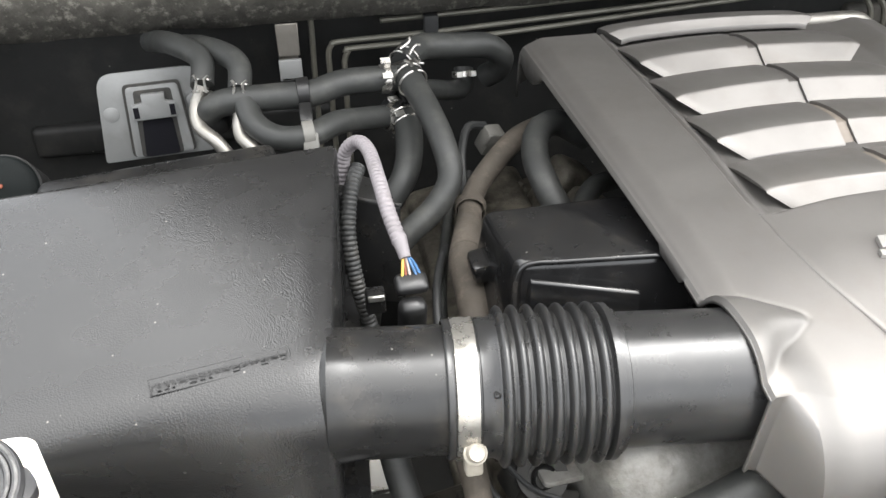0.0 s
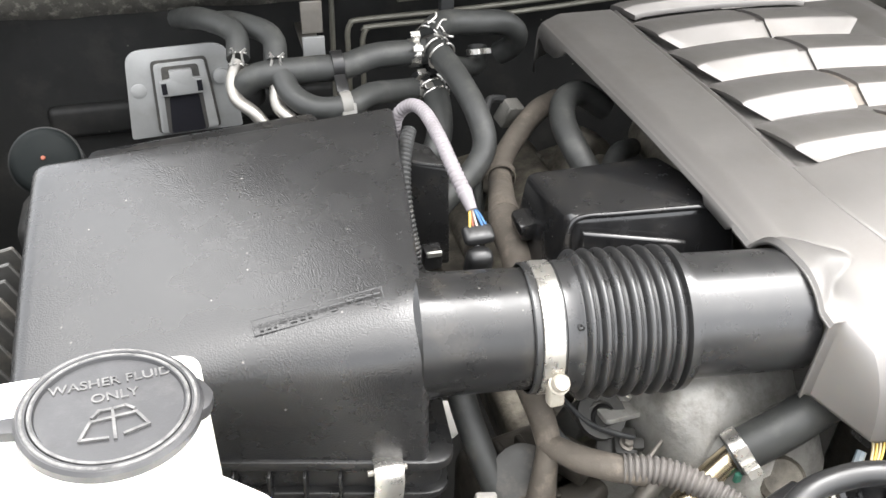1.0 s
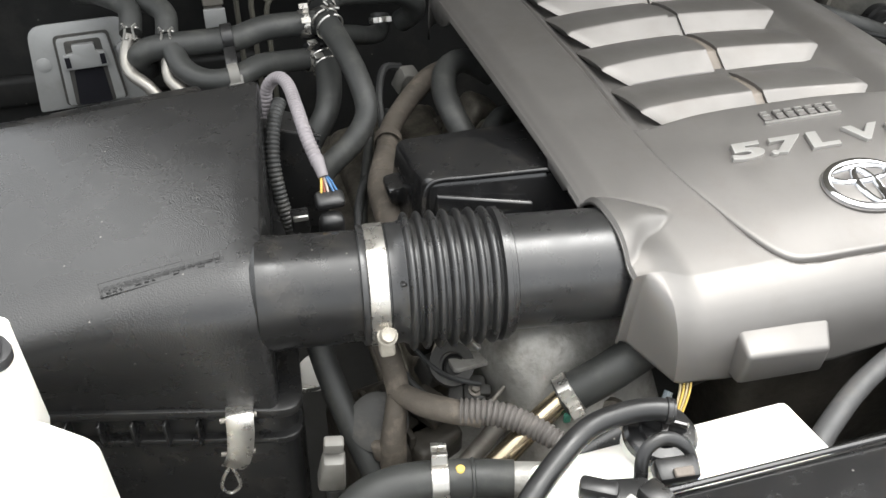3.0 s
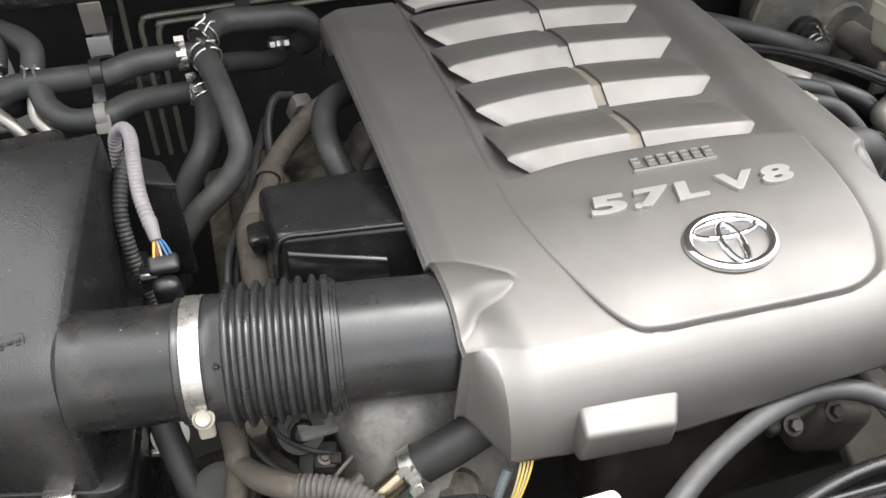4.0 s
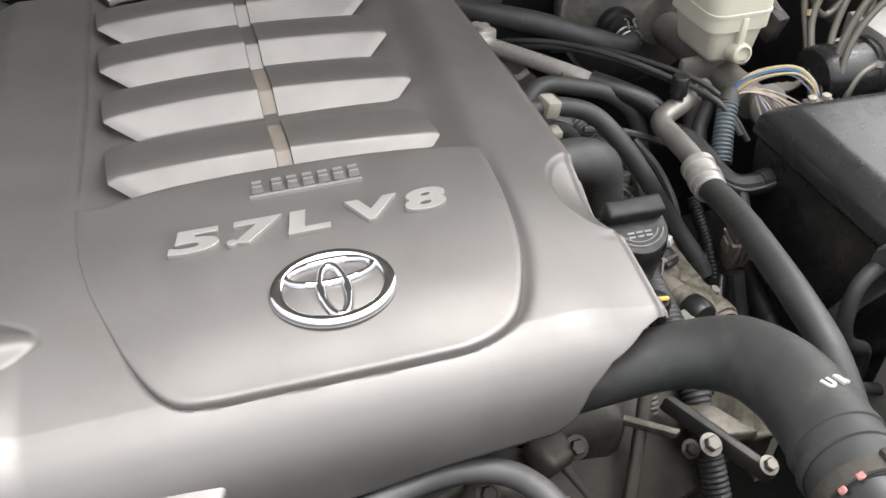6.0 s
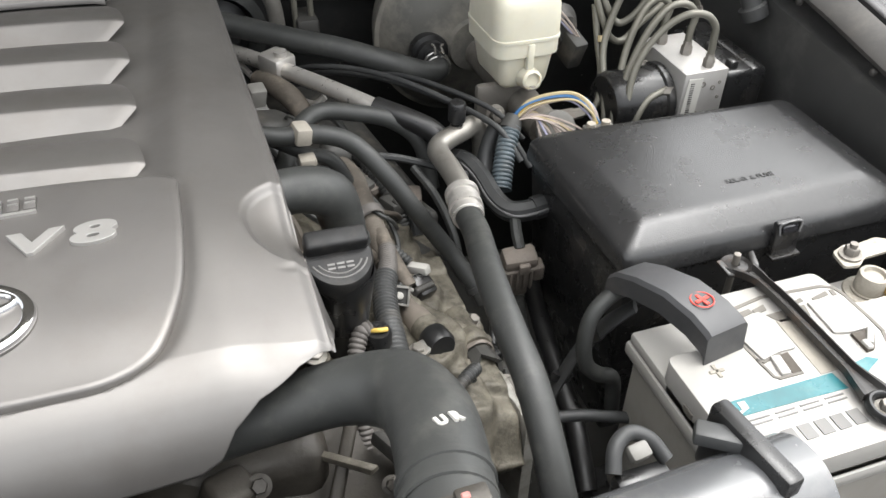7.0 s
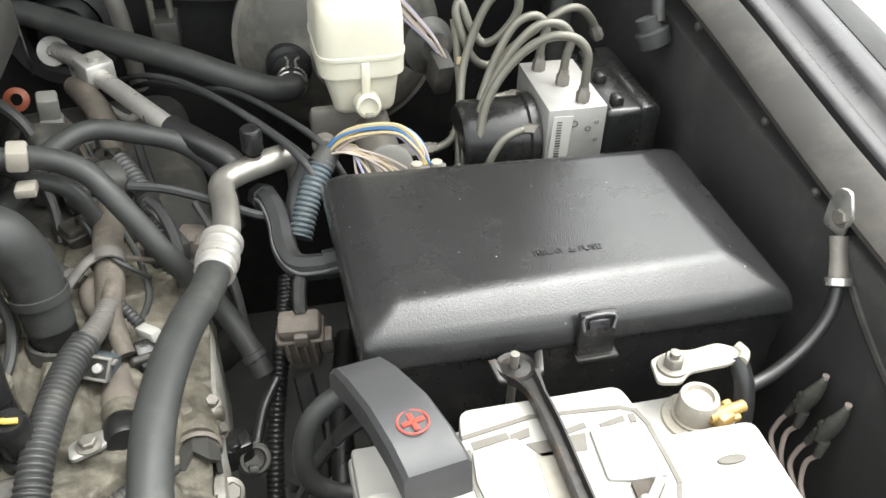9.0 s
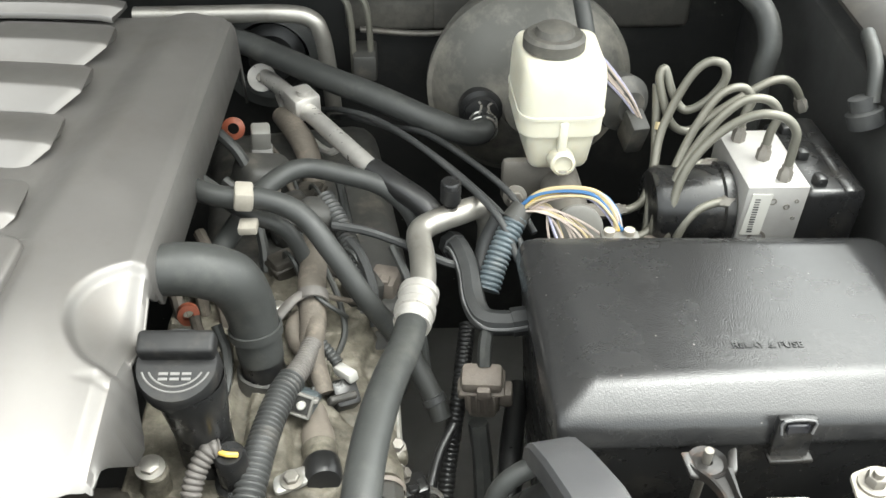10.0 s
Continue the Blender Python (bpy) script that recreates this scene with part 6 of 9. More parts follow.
hose_thing("thin_hose", "thin dark vacuum hose between the heater hoses and harness", "hose",
           [(-0.30, 0.53, 1.08), (-0.318, 0.47, 1.075), (-0.332, 0.42, 1.065), (-0.35, 0.36, 1.06), (-0.365, 0.30, 1.05), (-0.37, 0.25, 1.0)], 0.0055, RUBBER, seg=10)
hose_thing("thin_hose", "thin dark vacuum hose beside the taped harness", "hose",
           [(-0.29, 0.50, 1.065), (-0.325, 0.42, 1.05), (-0.36, 0.33, 1.07), (-0.375, 0.27, 1.06), (-0.38, 0.2, 1.0)], 0.0045, RUBBER_GREY, seg=10)


def rough_casting(name, label, lumps, mat, at, holes=(), category="casting"):
    """A cast body of several rounded lumps with bosses, ribs and bolts."""
    ob = thing(name, label, category, at)
    for nm, size, pos, rot, bev in lumps:
        part(nm, rbox(size, pos, bev, 3, rot), mat, ob)
    for p, ax, r in holes:
        part("bolt", hex_bolt(p, r, r * 1.3, ax), GRIMY if mat is GRIMY else STEEL_DULL, ob)
    return ob


rough_casting("inlet_manifold", "dull aluminium inlet manifold under the cover", [
    ("runner", (0.05, 0.30, 0.05), (-0.12, 0.30, 1.10), (0, 20, 0), 0.018), ("plenum", (0.22, 0.44, 0.09), (0.0, 0.28, 1.08), (0, 0, 0), 0.03),
    ("runner", (0.05, 0.05, 0.08), (-0.19, 0.40, 1.045), (0, 30, 10), 0.014), ("runner", (0.05, 0.05, 0.08), (-0.19, 0.47, 1.045), (0, 30, 10), 0.014),
    ("flange", (0.10, 0.22, 0.02), (-0.22, 0.42, 1.02), (0, -15, 0), 0.005)], ALU_DULL, (0, 0.28, 0.95),
    [((-0.235, 0.36, 1.033), (0, 0, 1), 0.007), ((-0.24, 0.44, 1.033), (0, 0, 1), 0.007), ((-0.23, 0.5, 1.033), (0, 0, 1), 0.007)], "inlet manifold")
rough_casting("cylinder_head", "dirty cast aluminium cylinder head by the air box", [
    ("head", (0.18, 0.50, 0.12), (-0.29, 0.32, 0.955), (0, -12, 0), 0.012), ("cam_cover", (0.14, 0.46, 0.05), (-0.29, 0.32, 1.01), (0, -12, 0), 0.016),
    ("boss", (0.05, 0.05, 0.05), (-0.31, 0.44, 1.04), (0, -12, 0), 0.012), ("boss", (0.05, 0.05, 0.05), (-0.28, 0.34, 1.045), (0, -12, 15), 0.012)], ALU_DULL, (-0.29, 0.32, 0.9),
    [((-0.335, 0.40, 1.03), (-0.2, 0, 1), 0.007), ((-0.33, 0.25, 1.03), (-0.2, 0, 1), 0.007)], "cylinder head")

# ---- below the intake hose ----
tc = rough_casting("timing_cover", "smooth grey cast aluminium cover under the intake hose", [
    ("shell", (0.135, 0.15, 0.20), (-0.236, 0.066, 0.998), (-32, 0, 12), 0.035), ("shoulder", (0.12, 0.10, 0.10), (-0.222, 0.036, 1.022), (-28, 0, 25), 0.03),
    ("base", (0.22, 0.12, 0.10), (-0.30, 0.05, 0.93), (0, 0, -10), 0.02)], ALU, (-0.26, 0.05, 0.9), (), "timing cover")
part("tab", prism(round_outline([(-0.034, -0.020), (0.020, -0.024), (0.026, 0.020), (-0.026, 0.024)], 0.006, 4), -0.002, 0.003, 0.0008, pose(-0.308, 0.086, 1.0560, -8, 6, 12)), ALU, tc, "bare cast mounting tab")
part("bolt", hex_bolt((-0.305, 0.087, 1.0590), 0.0075, 0.009, (0, -0.3, 1)), STEEL, tc)
part("bushing", lathe([(0.006, 0), (0.012, 0.001), (0.0125, 0.008), (0.009, 0.011), (0.006, 0.008), (0, 0.008)], (-0.332, 0.074, 1.050), (30, -10, 0), 24), RUBBER_DARK, tc)
part("bracket_arm", hull8([(-0.345, 0.050, 1.020), (-0.335, 0.044, 1.020), (-0.322, 0.070, 1.044), (-0.334, 0.076, 1.044)], [(-0.346, 0.050, 1.026), (-0.334, 0.043, 1.026), (-0.321, 0.070, 1.050), (-0.334, 0.077, 1.050)], 0.0015, 2), BLACK_DUSTY, tc)
bh = hose_thing("bypass_hose", "thick black coolant hose with a spring clamp below the cover", "hose",
                [(-0.15, 0.012, 1.115), (-0.195, 0.004, 1.105), (-0.225, 0.0, 1.092), (-0.262, 0.002, 1.070)], 0.0165, RUBBER)
spring_clamp(bh, (-0.256, 0.0015, 1.074), (-0.85, 0, -0.5), 0.0168, 0.012, (-0.2, -0.8, 0.6))
part("green_tag", rbox((0.006, 0.004, 0.010), (-0.262, -0.012, 1.062), 0.001, 1), GREEN_TAPE, bh)
hose_thing("coolant_pipe", "shiny bronze-tinted steel coolant pipe", "pipe",
           [(-0.258, 0.002, 1.072), (-0.280, -0.004, 1.060), (-0.315, -0.016, 1.038), (-0.36, -0.03, 1.008), (-0.42, -0.05, 0.96)], 0.0098, material("bronze_steel", (0.55, 0.46, 0.32), 0.22, 0.95, dirt=(0.2, 0.16, 0.1), dirt_amount=0.4), )
hose_thing("coolant_pipe", "dull steel pipe beside the bronze-tinted one", "pipe",
           [(-0.29, 0.03, 1.04), (-0.33, 0.01, 1.015), (-0.38, -0.01, 0.985), (-0.43, -0.03, 0.95)], 0.008, STEEL_DULL)
hose_thing("wire_hook", "bent grey wire hook on the timing cover", "wire", [(-0.322, 0.024, 1.046), (-0.309, 0.031, 1.053), (-0.296, 0.040, 1.056), (-0.284, 0.047, 1.060), (-0.274, 0.044, 1.066), (-0.266, 0.032, 1.070), (-0.262, 0.020, 1.070)], 0.0019, STEEL_DULL, seg=8)
fh = thing("front_harness", "brown dusty taped harness with a convoluted branch", "wiring harness", (-0.39, 0.05, 1.05))
part("drop", tube([(-0.396, 0.115, 1.10), (-0.391, 0.095, 1.085), (-0.388, 0.070, 1.073), (-0.388, 0.050, 1.062)], [0.0105, 0.011, 0.0105, 0.010], 14, 5), TAN_LOOM, fh)
part("branch", tube([(-0.389, 0.052, 1.063), (-0.372, 0.030, 1.066), (-0.352, 0.014, 1.069), (-0.330, 0.003, 1.068)], [0.009, 0.0105, 0.0105, 0.0095], 14, 5), TAN_LOOM, fh)
part("convoluted_branch", tube([(-0.346, 0.011, 1.070), (-0.3232, 0.0022, 1.0714), (-0.305, -0.009, 1.070), (-0.290, -0.023, 1.068), (-0.276, -0.039, 1.066), (-0.252, -0.050, 1.058)], [0.0096, 0.0092, 0.0086, 0.0078, 0.0068, 0.006], 16, 6, ribs=(0.0046, 0.0018)), LOOM_DUSTY, fh)
part("lower_branch", tube([(-0.388, 0.052, 1.062), (-0.394, 0.040, 1.040), (-0.398, 0.032, 1.015), (-0.40, 0.026, 0.97), (-0.40, 0.02, 0.9)], [0.009, 0.010, 0.012, 0.012, 0.012], 14, 5), TAN_LOOM, fh)
part("frayed_tape", hull8([(-0.415, 0.030, 1.004), (-0.398, 0.020, 1.004), (-0.396, 0.034, 1.004), (-0.412, 0.042, 1.004)], [(-0.418, 0.036, 1.020), (-0.398, 0.024, 1.022), (-0.398, 0.036, 1.022), (-0.414, 0.046, 1.020)], 0.003, 2), TAN_LOOM, fh)
UNDER = "dusty parts behind the front harness"
for at, rot, size, mm in (((-0.345, 0.088, 1.040), (15, 10, 20), (0.030, 0.026, 0.022), BLACK_DUSTY), ((-0.358, 0.062, 1.022), (0, -15, 35), (0.026, 0.030, 0.026), GRIMY), ((-0.318, 0.058, 1.036), (20, 0, -15), (0.020, 0.024, 0.018), BLACK_DUSTY), ((-0.352, 0.110, 1.058), (0, 20, 10), (0.022, 0.018, 0.028), GRIMY), ((-0.300, 0.120, 1.070), (10, 0, 30), (0.030, 0.022, 0.020), BLACK_DUSTY)):
    bx = thing("small_bracket", "dusty dark bracket and plug behind the front harness", "bracket", at, UNDER)
    part("body", rbox(size, at, 0.004, 2, rot), mm, bx)
    part("lug", rbox((size[0] * 0.5, size[1] * 0.4, size[2] * 0.5), (at[0] + size[0] * 0.35, at[1] - size[1] * 0.35, at[2] + size[2] * 0.35), 0.002, 2, rot), mm, bx)
    part("bolt", hex_bolt((at[0] - 0.002, at[1] - size[1] * 0.3, at[2] + size[2] * 0.5), 0.0042, 0.005, (0.1, -0.4, 1)), STEEL_DULL, bx)
for pts, r, mm in (([(-0.372, 0.105, 1.075), (-0.360, 0.085, 1.066), (-0.348, 0.066, 1.060), (-0.330, 0.052, 1.058), (-0.316, 0.050, 1.052)], 0.0022, RUBBER_GREY),
                   ([(-0.380, 0.080, 1.060), (-0.368, 0.060, 1.050), (-0.352, 0.044, 1.044), (-0.338, 0.036, 1.034)], 0.0030, RUBBER),
                   ([(-0.330, 0.110, 1.075), (-0.322, 0.096, 1.070), (-0.312, 0.088, 1.072), (-0.300, 0.084, 1.066)], 0.0020, PALE_WIRE)):
    hose_thing("loose_wire", "thin dusty wire behind the front harness", "wire", pts, r, mm, UNDER, seg=8)
lh = hose_thing("lower_coolant_hose", "thick black coolant hose with a zinc clamp before the engine", "hose",
                [(-0.464, -0.040, 0.92), (-0.463, -0.036, 0.975), (-0.453, -0.029, 1.012), (-0.433, -0.023, 1.031), (-0.405, -0.022, 1.038), (-0.374, -0.027, 1.040), (-0.345, -0.034, 1.041), (-0.318, -0.043, 1.042)], [0.0165, 0.0165, 0.0165, 0.0165, 0.0165, 0.0160, 0.0152, 0.0152], RUBBER)
spring_clamp(lh, (-0.374, -0.027, 1.040), (1, -0.22, 0.02), 0.0163, 0.014, (-0.2, 0.5, 0.8), label="zinc spring clamp with square ears")
part("end_ring", ring_between((-0.350, -0.0328, 1.0408), (-0.347, -0.0335, 1.0409), 0.0155, 0.0012, 24), RUBBER, lh)
part("yellow_spot", lathe([(0.004, 0), (0.003, 0.001), (0, 0.001)], (-0.3590, -0.0320, 1.0556), (10, 0, 0), 12), YELLOW, lh)
part("spigot", tube([(-0.322, -0.042, 1.042), (-0.285, -0.054, 1.044)], 0.0138, 16, 2), ALU, lh)
gp = thing("grey_plug", "grey plastic connector hanging beside the air box", "connector", (-0.45, 0.03, 1.0))
part("body", rbox((0.024, 0.021, 0.044), (-0.452, 0.020, 1.022), 0.004, 2, (10, 6, -8), (0.75, 0.8)), CONNECTOR_GREY, gp)
part("latch", rbox((0.016, 0.010, 0.014), (-0.4495, 0.018, 1.055), 0.002, 2, (10, 6, -8)), CONNECTOR_GREY, gp)
part("tail", tube([(-0.452, 0.02, 1.0), (-0.450, 0.022, 0.96), (-0.44, 0.03, 0.9)], 0.008, 10, 4), RUBBER, gp)
hose_thing("drop_hose", "black dusty hose running down beside the air box", "hose", [(-0.445, 0.12, 1.09), (-0.440, 0.095, 1.06), (-0.428, 0.06, 1.02), (-0.415, 0.03, 0.985), (-0.40, 0.0, 0.93)], 0.0115, RUBBER)
wd = thing("white_disc", "pale plastic disc with a zinc clip beside the air box", "plastic disc", (-0.45, 0.14, 1.0))
part("disc", lathe([(0.017, 0), (0.017, 0.003), (0.012, 0.005), (0, 0.005)], (-0.447, 0.140, 1.010), (45, 10, 0), 28), LABEL_WHITE, wd)
part("clip", rbox((0.022, 0.006, 0.006), (-0.455, 0.128, 1.004), 0.001, 1, (0, 20, 10)), STEEL_BRIGHT, wd)
al = rough_casting("alternator", "dusty black and grey alternator below the hose", [
    ("casing", (0.10, 0.09, 0.10), (-0.39, 0.080, 0.955), (0, 0, 10), 0.014), ("bracket", (0.05, 0.04, 0.06), (-0.36, 0.050, 0.975), (0, 0, 25), 0.008), ("fin", (0.006, 0.07, 0.06), (-0.405, 0.070, 0.985), (0, 0, 10), 0.002), ("fin", (0.006, 0.07, 0.06), (-0.385, 0.072, 0.985), (0, 0, 10), 0.002)], GRIMY, (-0.39, 0.07, 0.9), (), "alternator")
part("pulley", lathe([(0.018, 0), (0.026, 0.002), (0.026, 0.006), (0.020, 0.008), (0.012, 0.006), (0, 0.006)], (-0.405, 0.055, 1.025), (40, -10, 0), 30), BLACK_DUSTY, al)
part("ear", lathe([(0.010, 0), (0.020, 0), (0.020, 0.008), (0.011, 0.008), (0.010, 0.004), (0, 0.004)], (-0.335, 0.075, 1.055), (30, 0, 0), 26), BLACK_DUSTY, al)

# coolant tank
ct = thing("coolant_tank", "white plastic coolant overflow tank with a black cap", "coolant tank", (-0.2406, -0.1419, 0.9000))
part("tank", hull8([(-0.3660, -0.2018, 0.9000), (-0.1371, -0.2018, 0.9000), (-0.1404, -0.0983, 0.9000), (-0.3409, -0.0961, 0.9000)],
                   [(-0.3627, -0.1909, 1.1338), (-0.1295, -0.1909, 1.1469), (-0.1425, -0.1005, 1.1469), (-0.3322, -0.0950, 1.1338)], 0.005, 3), WHITE_PLASTIC, ct)
part("neck", lathe([(0.0245, 0), (0.0235, 0.012)], (-0.2450, -0.1070, 1.1360), (4, 0, 0), 36), WHITE_PLASTIC, ct)
cc = part("cap", lathe([(0.0225, -0.002), (0.0248, -0.001), (0.0248, 0.005), (0.0225, 0.0075), (0.0150, 0.008), (0.0140, 0.011), (0, 0.0115)], (-0.2450, -0.1070, 1.1480), (4, 0, 0), 40), GLOSS_PLASTIC, ct, "glossy black plastic cap")
part("cap_grip", rbox((0.030, 0.005, 0.009), (-0.2428, -0.1070, 1.1622), 0.002, 2, (0, 0, -35)), GLOSS_PLASTIC, cc)
part("cap_rib", rbox((0.005, 0.022, 0.007), (-0.2428, -0.1070, 1.1611), 0.0015, 2, (0, 0, -35)), GLOSS_PLASTIC, cc)
part("moulded_dots", join(rbox((0.007, 0.0012, 0.001), (-0.3115, -0.1419, 1.1366), 0, 1, (0.0428, 3.3134, 16.2020)), rbox((0.006, 0.0012, 0.001), (-0.3082, -0.1462, 1.1366), 0, 1, (0.0428, 3.3134, 16.2020))), LABEL_GREY, ct)
oh = hose_thing("overflow_hose", "black overflow hose running to the coolant tank cap", "hose",
           [(-0.2385, -0.1070, 1.1720), (-0.2515, -0.1020, 1.1725), (-0.2712, -0.0985, 1.1700), (-0.2962, -0.1005, 1.1654), (-0.3257, -0.1168, 1.1589), (-0.3562, -0.1397, 1.1502), (-0.3834, -0.1648, 1.1404), (-0.4096, -0.1909, 1.1218), (-0.4259, -0.2182, 1.0837)], 0.0076, RUBBER_DARK, res=7)
part("end_bead", ring_between((-0.2440, -0.1048, 1.1722), (-0.2400, -0.1064, 1.1720), 0.0077, 0.0012, 18), RUBBER_DARK, oh)
hcl2 = thing("hose_holder", "grey plastic holder clipped round the overflow hose", "hose clip", (-0.3496, -0.1364, 1.1382))
part("ring", ring_between((-0.3627, -0.1457, 1.1475), (-0.3693, -0.1517, 1.1453), 0.0077, 0.0011, 20), VENT_GREY, hcl2)
part("foot", rbox((0.014, 0.010, 0.012), (-0.3562, -0.1528, 1.1382), 0.002, 2, (0.0428, 0.0434, 38.0020)), VENT_GREY, hcl2)

# radiator support across the nose of the bay
sup = thing("radiator_support", "glossy black radiator support panel along the front", "support panel", (-0.0662, -0.2291, 1.1055))
part("panel", hull8([(-0.3039, -0.2836, 1.0837), (0.2000, -0.2836, 1.0837), (0.2000, -0.1593, 1.0837), (-0.3039, -0.1593, 1.0837)],
                    [(-0.3082, -0.2836, 1.1622), (0.2000, -0.2836, 1.1622), (0.2000, -0.1550, 1.1578), (-0.3082, -0.1528, 1.1578)], 0.007, 3), GLOSS_PLASTIC, sup)
part("edge_bead", tube([(-0.2842, -0.1544, 1.1600), (-0.0662, -0.1566, 1.1611), (0.2000, -0.1577, 1.1611)], 0.0022, 8, 3), GLOSS_PLASTIC, sup)
lc3 = thing("lamp_connector", "black lamp connector block with pale tags before the coolant tank", "connector", (-0.2951, -0.1582, 1.1491))
part("block", rbox((0.036, 0.022, 0.024), (-0.2940, -0.1506, 1.1534), 0.004, 3, (0, 0, -12)), BLACK_PLASTIC, lc3)
part("jaw", rbox((0.024, 0.012, 0.014), (-0.3082, -0.1441, 1.1622), 0.003, 2, (0, 0, -30)), BLACK_PLASTIC, lc3)
part("jaw", rbox((0.016, 0.018, 0.014), (-0.2799, -0.1615, 1.1687), 0.003, 2, (0.0428, 0.0434, 21.6520)), BLACK_PLASTIC, lc3)
part("tag", rbox((0.008, 0.016, 0.003), (-0.2940, -0.1659, 1.1720), 0.001, 1, (0.0428, 0.0434, 30.3720)), LABEL_WHITE, lc3, "pale square tag")
part("hood", tube([(-0.2755, -0.1397, 1.1491), (-0.2701, -0.1288, 1.1665), (-0.2548, -0.1255, 1.1720), (-0.2406, -0.1310, 1.1643), (-0.2363, -0.1397, 1.1491)], 0.0045, 10, 6, flat=0.6), BLACK_PLASTIC, lc3)
part("cup", rbox((0.028, 0.016, 0.014), (-0.2537, -0.1419, 1.1589), 0.003, 2, (10, 0, -6)), BLACK_PLASTIC, lc3)
part("tag", rbox((0.013, 0.006, 0.003), (-0.2526, -0.1484, 1.1665), 0.0008, 1, (25, 0, -6)), CONNECTOR_BROWN, lc3, "dusty tan tag")
lb3 = thing("lamp_socket", "dark round socket with a dusty metal stud", "socket", (-0.3333, -0.1746, 1.1491))
part("ring", lathe([(0.013, 0), (0.019, 0.002), (0.020, 0.008), (0.016, 0.010), (0.013, 0.006)], (-0.3333, -0.1779, 1.1447), (8, 0, 0), 30), GLOSS_PLASTIC, lb3)
part("stud", lathe([(0.009, 0), (0.009, 0.006), (0.005, 0.008), (0.005, 0.012), (0, 0.012)], (-0.3333, -0.1779, 1.1425), (8, 0, 0), 18), STEEL_DULL, lb3)
part("plug", lathe([(0.012, 0), (0.012, 0.008), (0.009, 0.010), (0, 0.010)], (-0.3126, -0.1757, 1.1556), (10, 0, 0), 22), STEEL_DULL, lb3)
rd2 = thing("round_boss", "dark round mounting boss below the bypass hose", "mount", (-0.223, -0.013, 1.03))
part("boss", lathe([(0.016, -0.03), (0.019, 0), (0.019, 0.006), (0.015, 0.009), (0.006, 0.007), (0, 0.007)], (-0.223, -0.013, 1.047), (30, -10, 0), 26), ALU_DULL, rd2)
yw = thing("sensor_wires", "loose yellow and blue sensor wires under the cover", "wire", (-0.19, -0.02, 1.08))
for i in range(4):
    part("wire", tube([(-0.184 + 0.003 * i, -0.036, 1.117), (-0.188 + 0.003 * i, -0.046, 1.110), (-0.196 + 0.0025 * i, -0.056, 1.096), (-0.204 + 0.002 * i, -0.062, 1.082)], 0.0010, 6, 4), YELLOW if i % 2 else CREAM_WIRE, yw)
part("blue_wire", tube([(-0.198, -0.046, 1.112), (-0.208, -0.056, 1.098), (-0.210, -0.064, 1.086), (-0.200, -0.070, 1.080), (-0.190, -0.072, 1.072), (-0.186, -0.078, 1.05)], 0.0035, 8, 5), LOOM_BLUE, yw)
part("plug", rbox((0.03, 0.02, 0.016), (-0.155, -0.015, 1.09), 0.003, 2, (0, 0, 10)), BLACK_PLASTIC, yw)
fp = thing("front_plug", "black sensor plug with a convoluted tail in front of the engine", "connector", (-0.27, -0.06, 1.05))
part("body", tube([(-0.285, -0.055, 1.062), (-0.235, -0.048, 1.075)], [0.010, 0.013], 14, 3), BLACK_PLASTIC, fp)
part("tail", tube([(-0.285, -0.055, 1.062), (-0.315, -0.075, 1.05), (-0.335, -0.10, 1.03), (-0.345, -0.13, 1.0)], 0.008, 12, 6, ribs=(0.005, 0.0015)), LOOM_GREY, fp)
part("red_wire", tube([(-0.30, -0.082, 1.062), (-0.28, -0.083, 1.064)], 0.0022, 6, 2), RED_WIRE, fp)

# ---- front: fan shroud, radiator and upper hose ----
fs = thing("fan_shroud", "black plastic fan shroud behind the radiator", "fan shroud", (0.15, -0.2, 0.8))
part("shroud", hull8([(-0.10, -0.34, 0.7), (0.52, -0.24, 0.7), (0.52, -0.12, 0.7), (-0.08, -0.12, 0.7)],
                     [(-0.108, -0.34, 1.055), (0.48, -0.225, 1.075), (0.46, -0.16, 1.070), (-0.09, -0.128, 1.060)], 0.02, 4), BLACK_PLASTIC, fs)
part("rim", tube([(-0.12, -0.155, 1.075), (-0.02, -0.125, 1.080), (0.08, -0.105, 1.082), (0.18, -0.115, 1.08), (0.27, -0.15, 1.078)], 0.007, 10, 6), BLACK_PLASTIC, fs)
vh = hose_thing("vent_hose", "grey-black vent hose arching in front of the engine cover", "hose",
           [(-0.150, -0.165, 1.075), (-0.118, -0.122, 1.096), (-0.075, -0.092, 1.101), (-0.03, -0.068, 1.102), (0.025, -0.047, 1.102), (0.070, -0.040, 1.102), (0.108, -0.050, 1.101), (0.130, -0.078, 1.098), (0.138, -0.115, 1.085)], 0.0088, VENT_HOSE)
part("end_clip", ring_between((0.1365, -0.105, 1.0885), (0.138, -0.113, 1.086), 0.0092, 0.0014, 20), STEEL_DULL, vh)
part("end_clip", ring_between((-0.140, -0.152, 1.081), (-0.134, -0.144, 1.085), 0.0092, 0.0014, 20), BLACK_PLASTIC, vh)
part("cut_end", ring_between((0.131, -0.080, 1.098), (0.1335, -0.086, 1.096), 0.0086, 0.0012, 20), VENT_HOSE, vh)
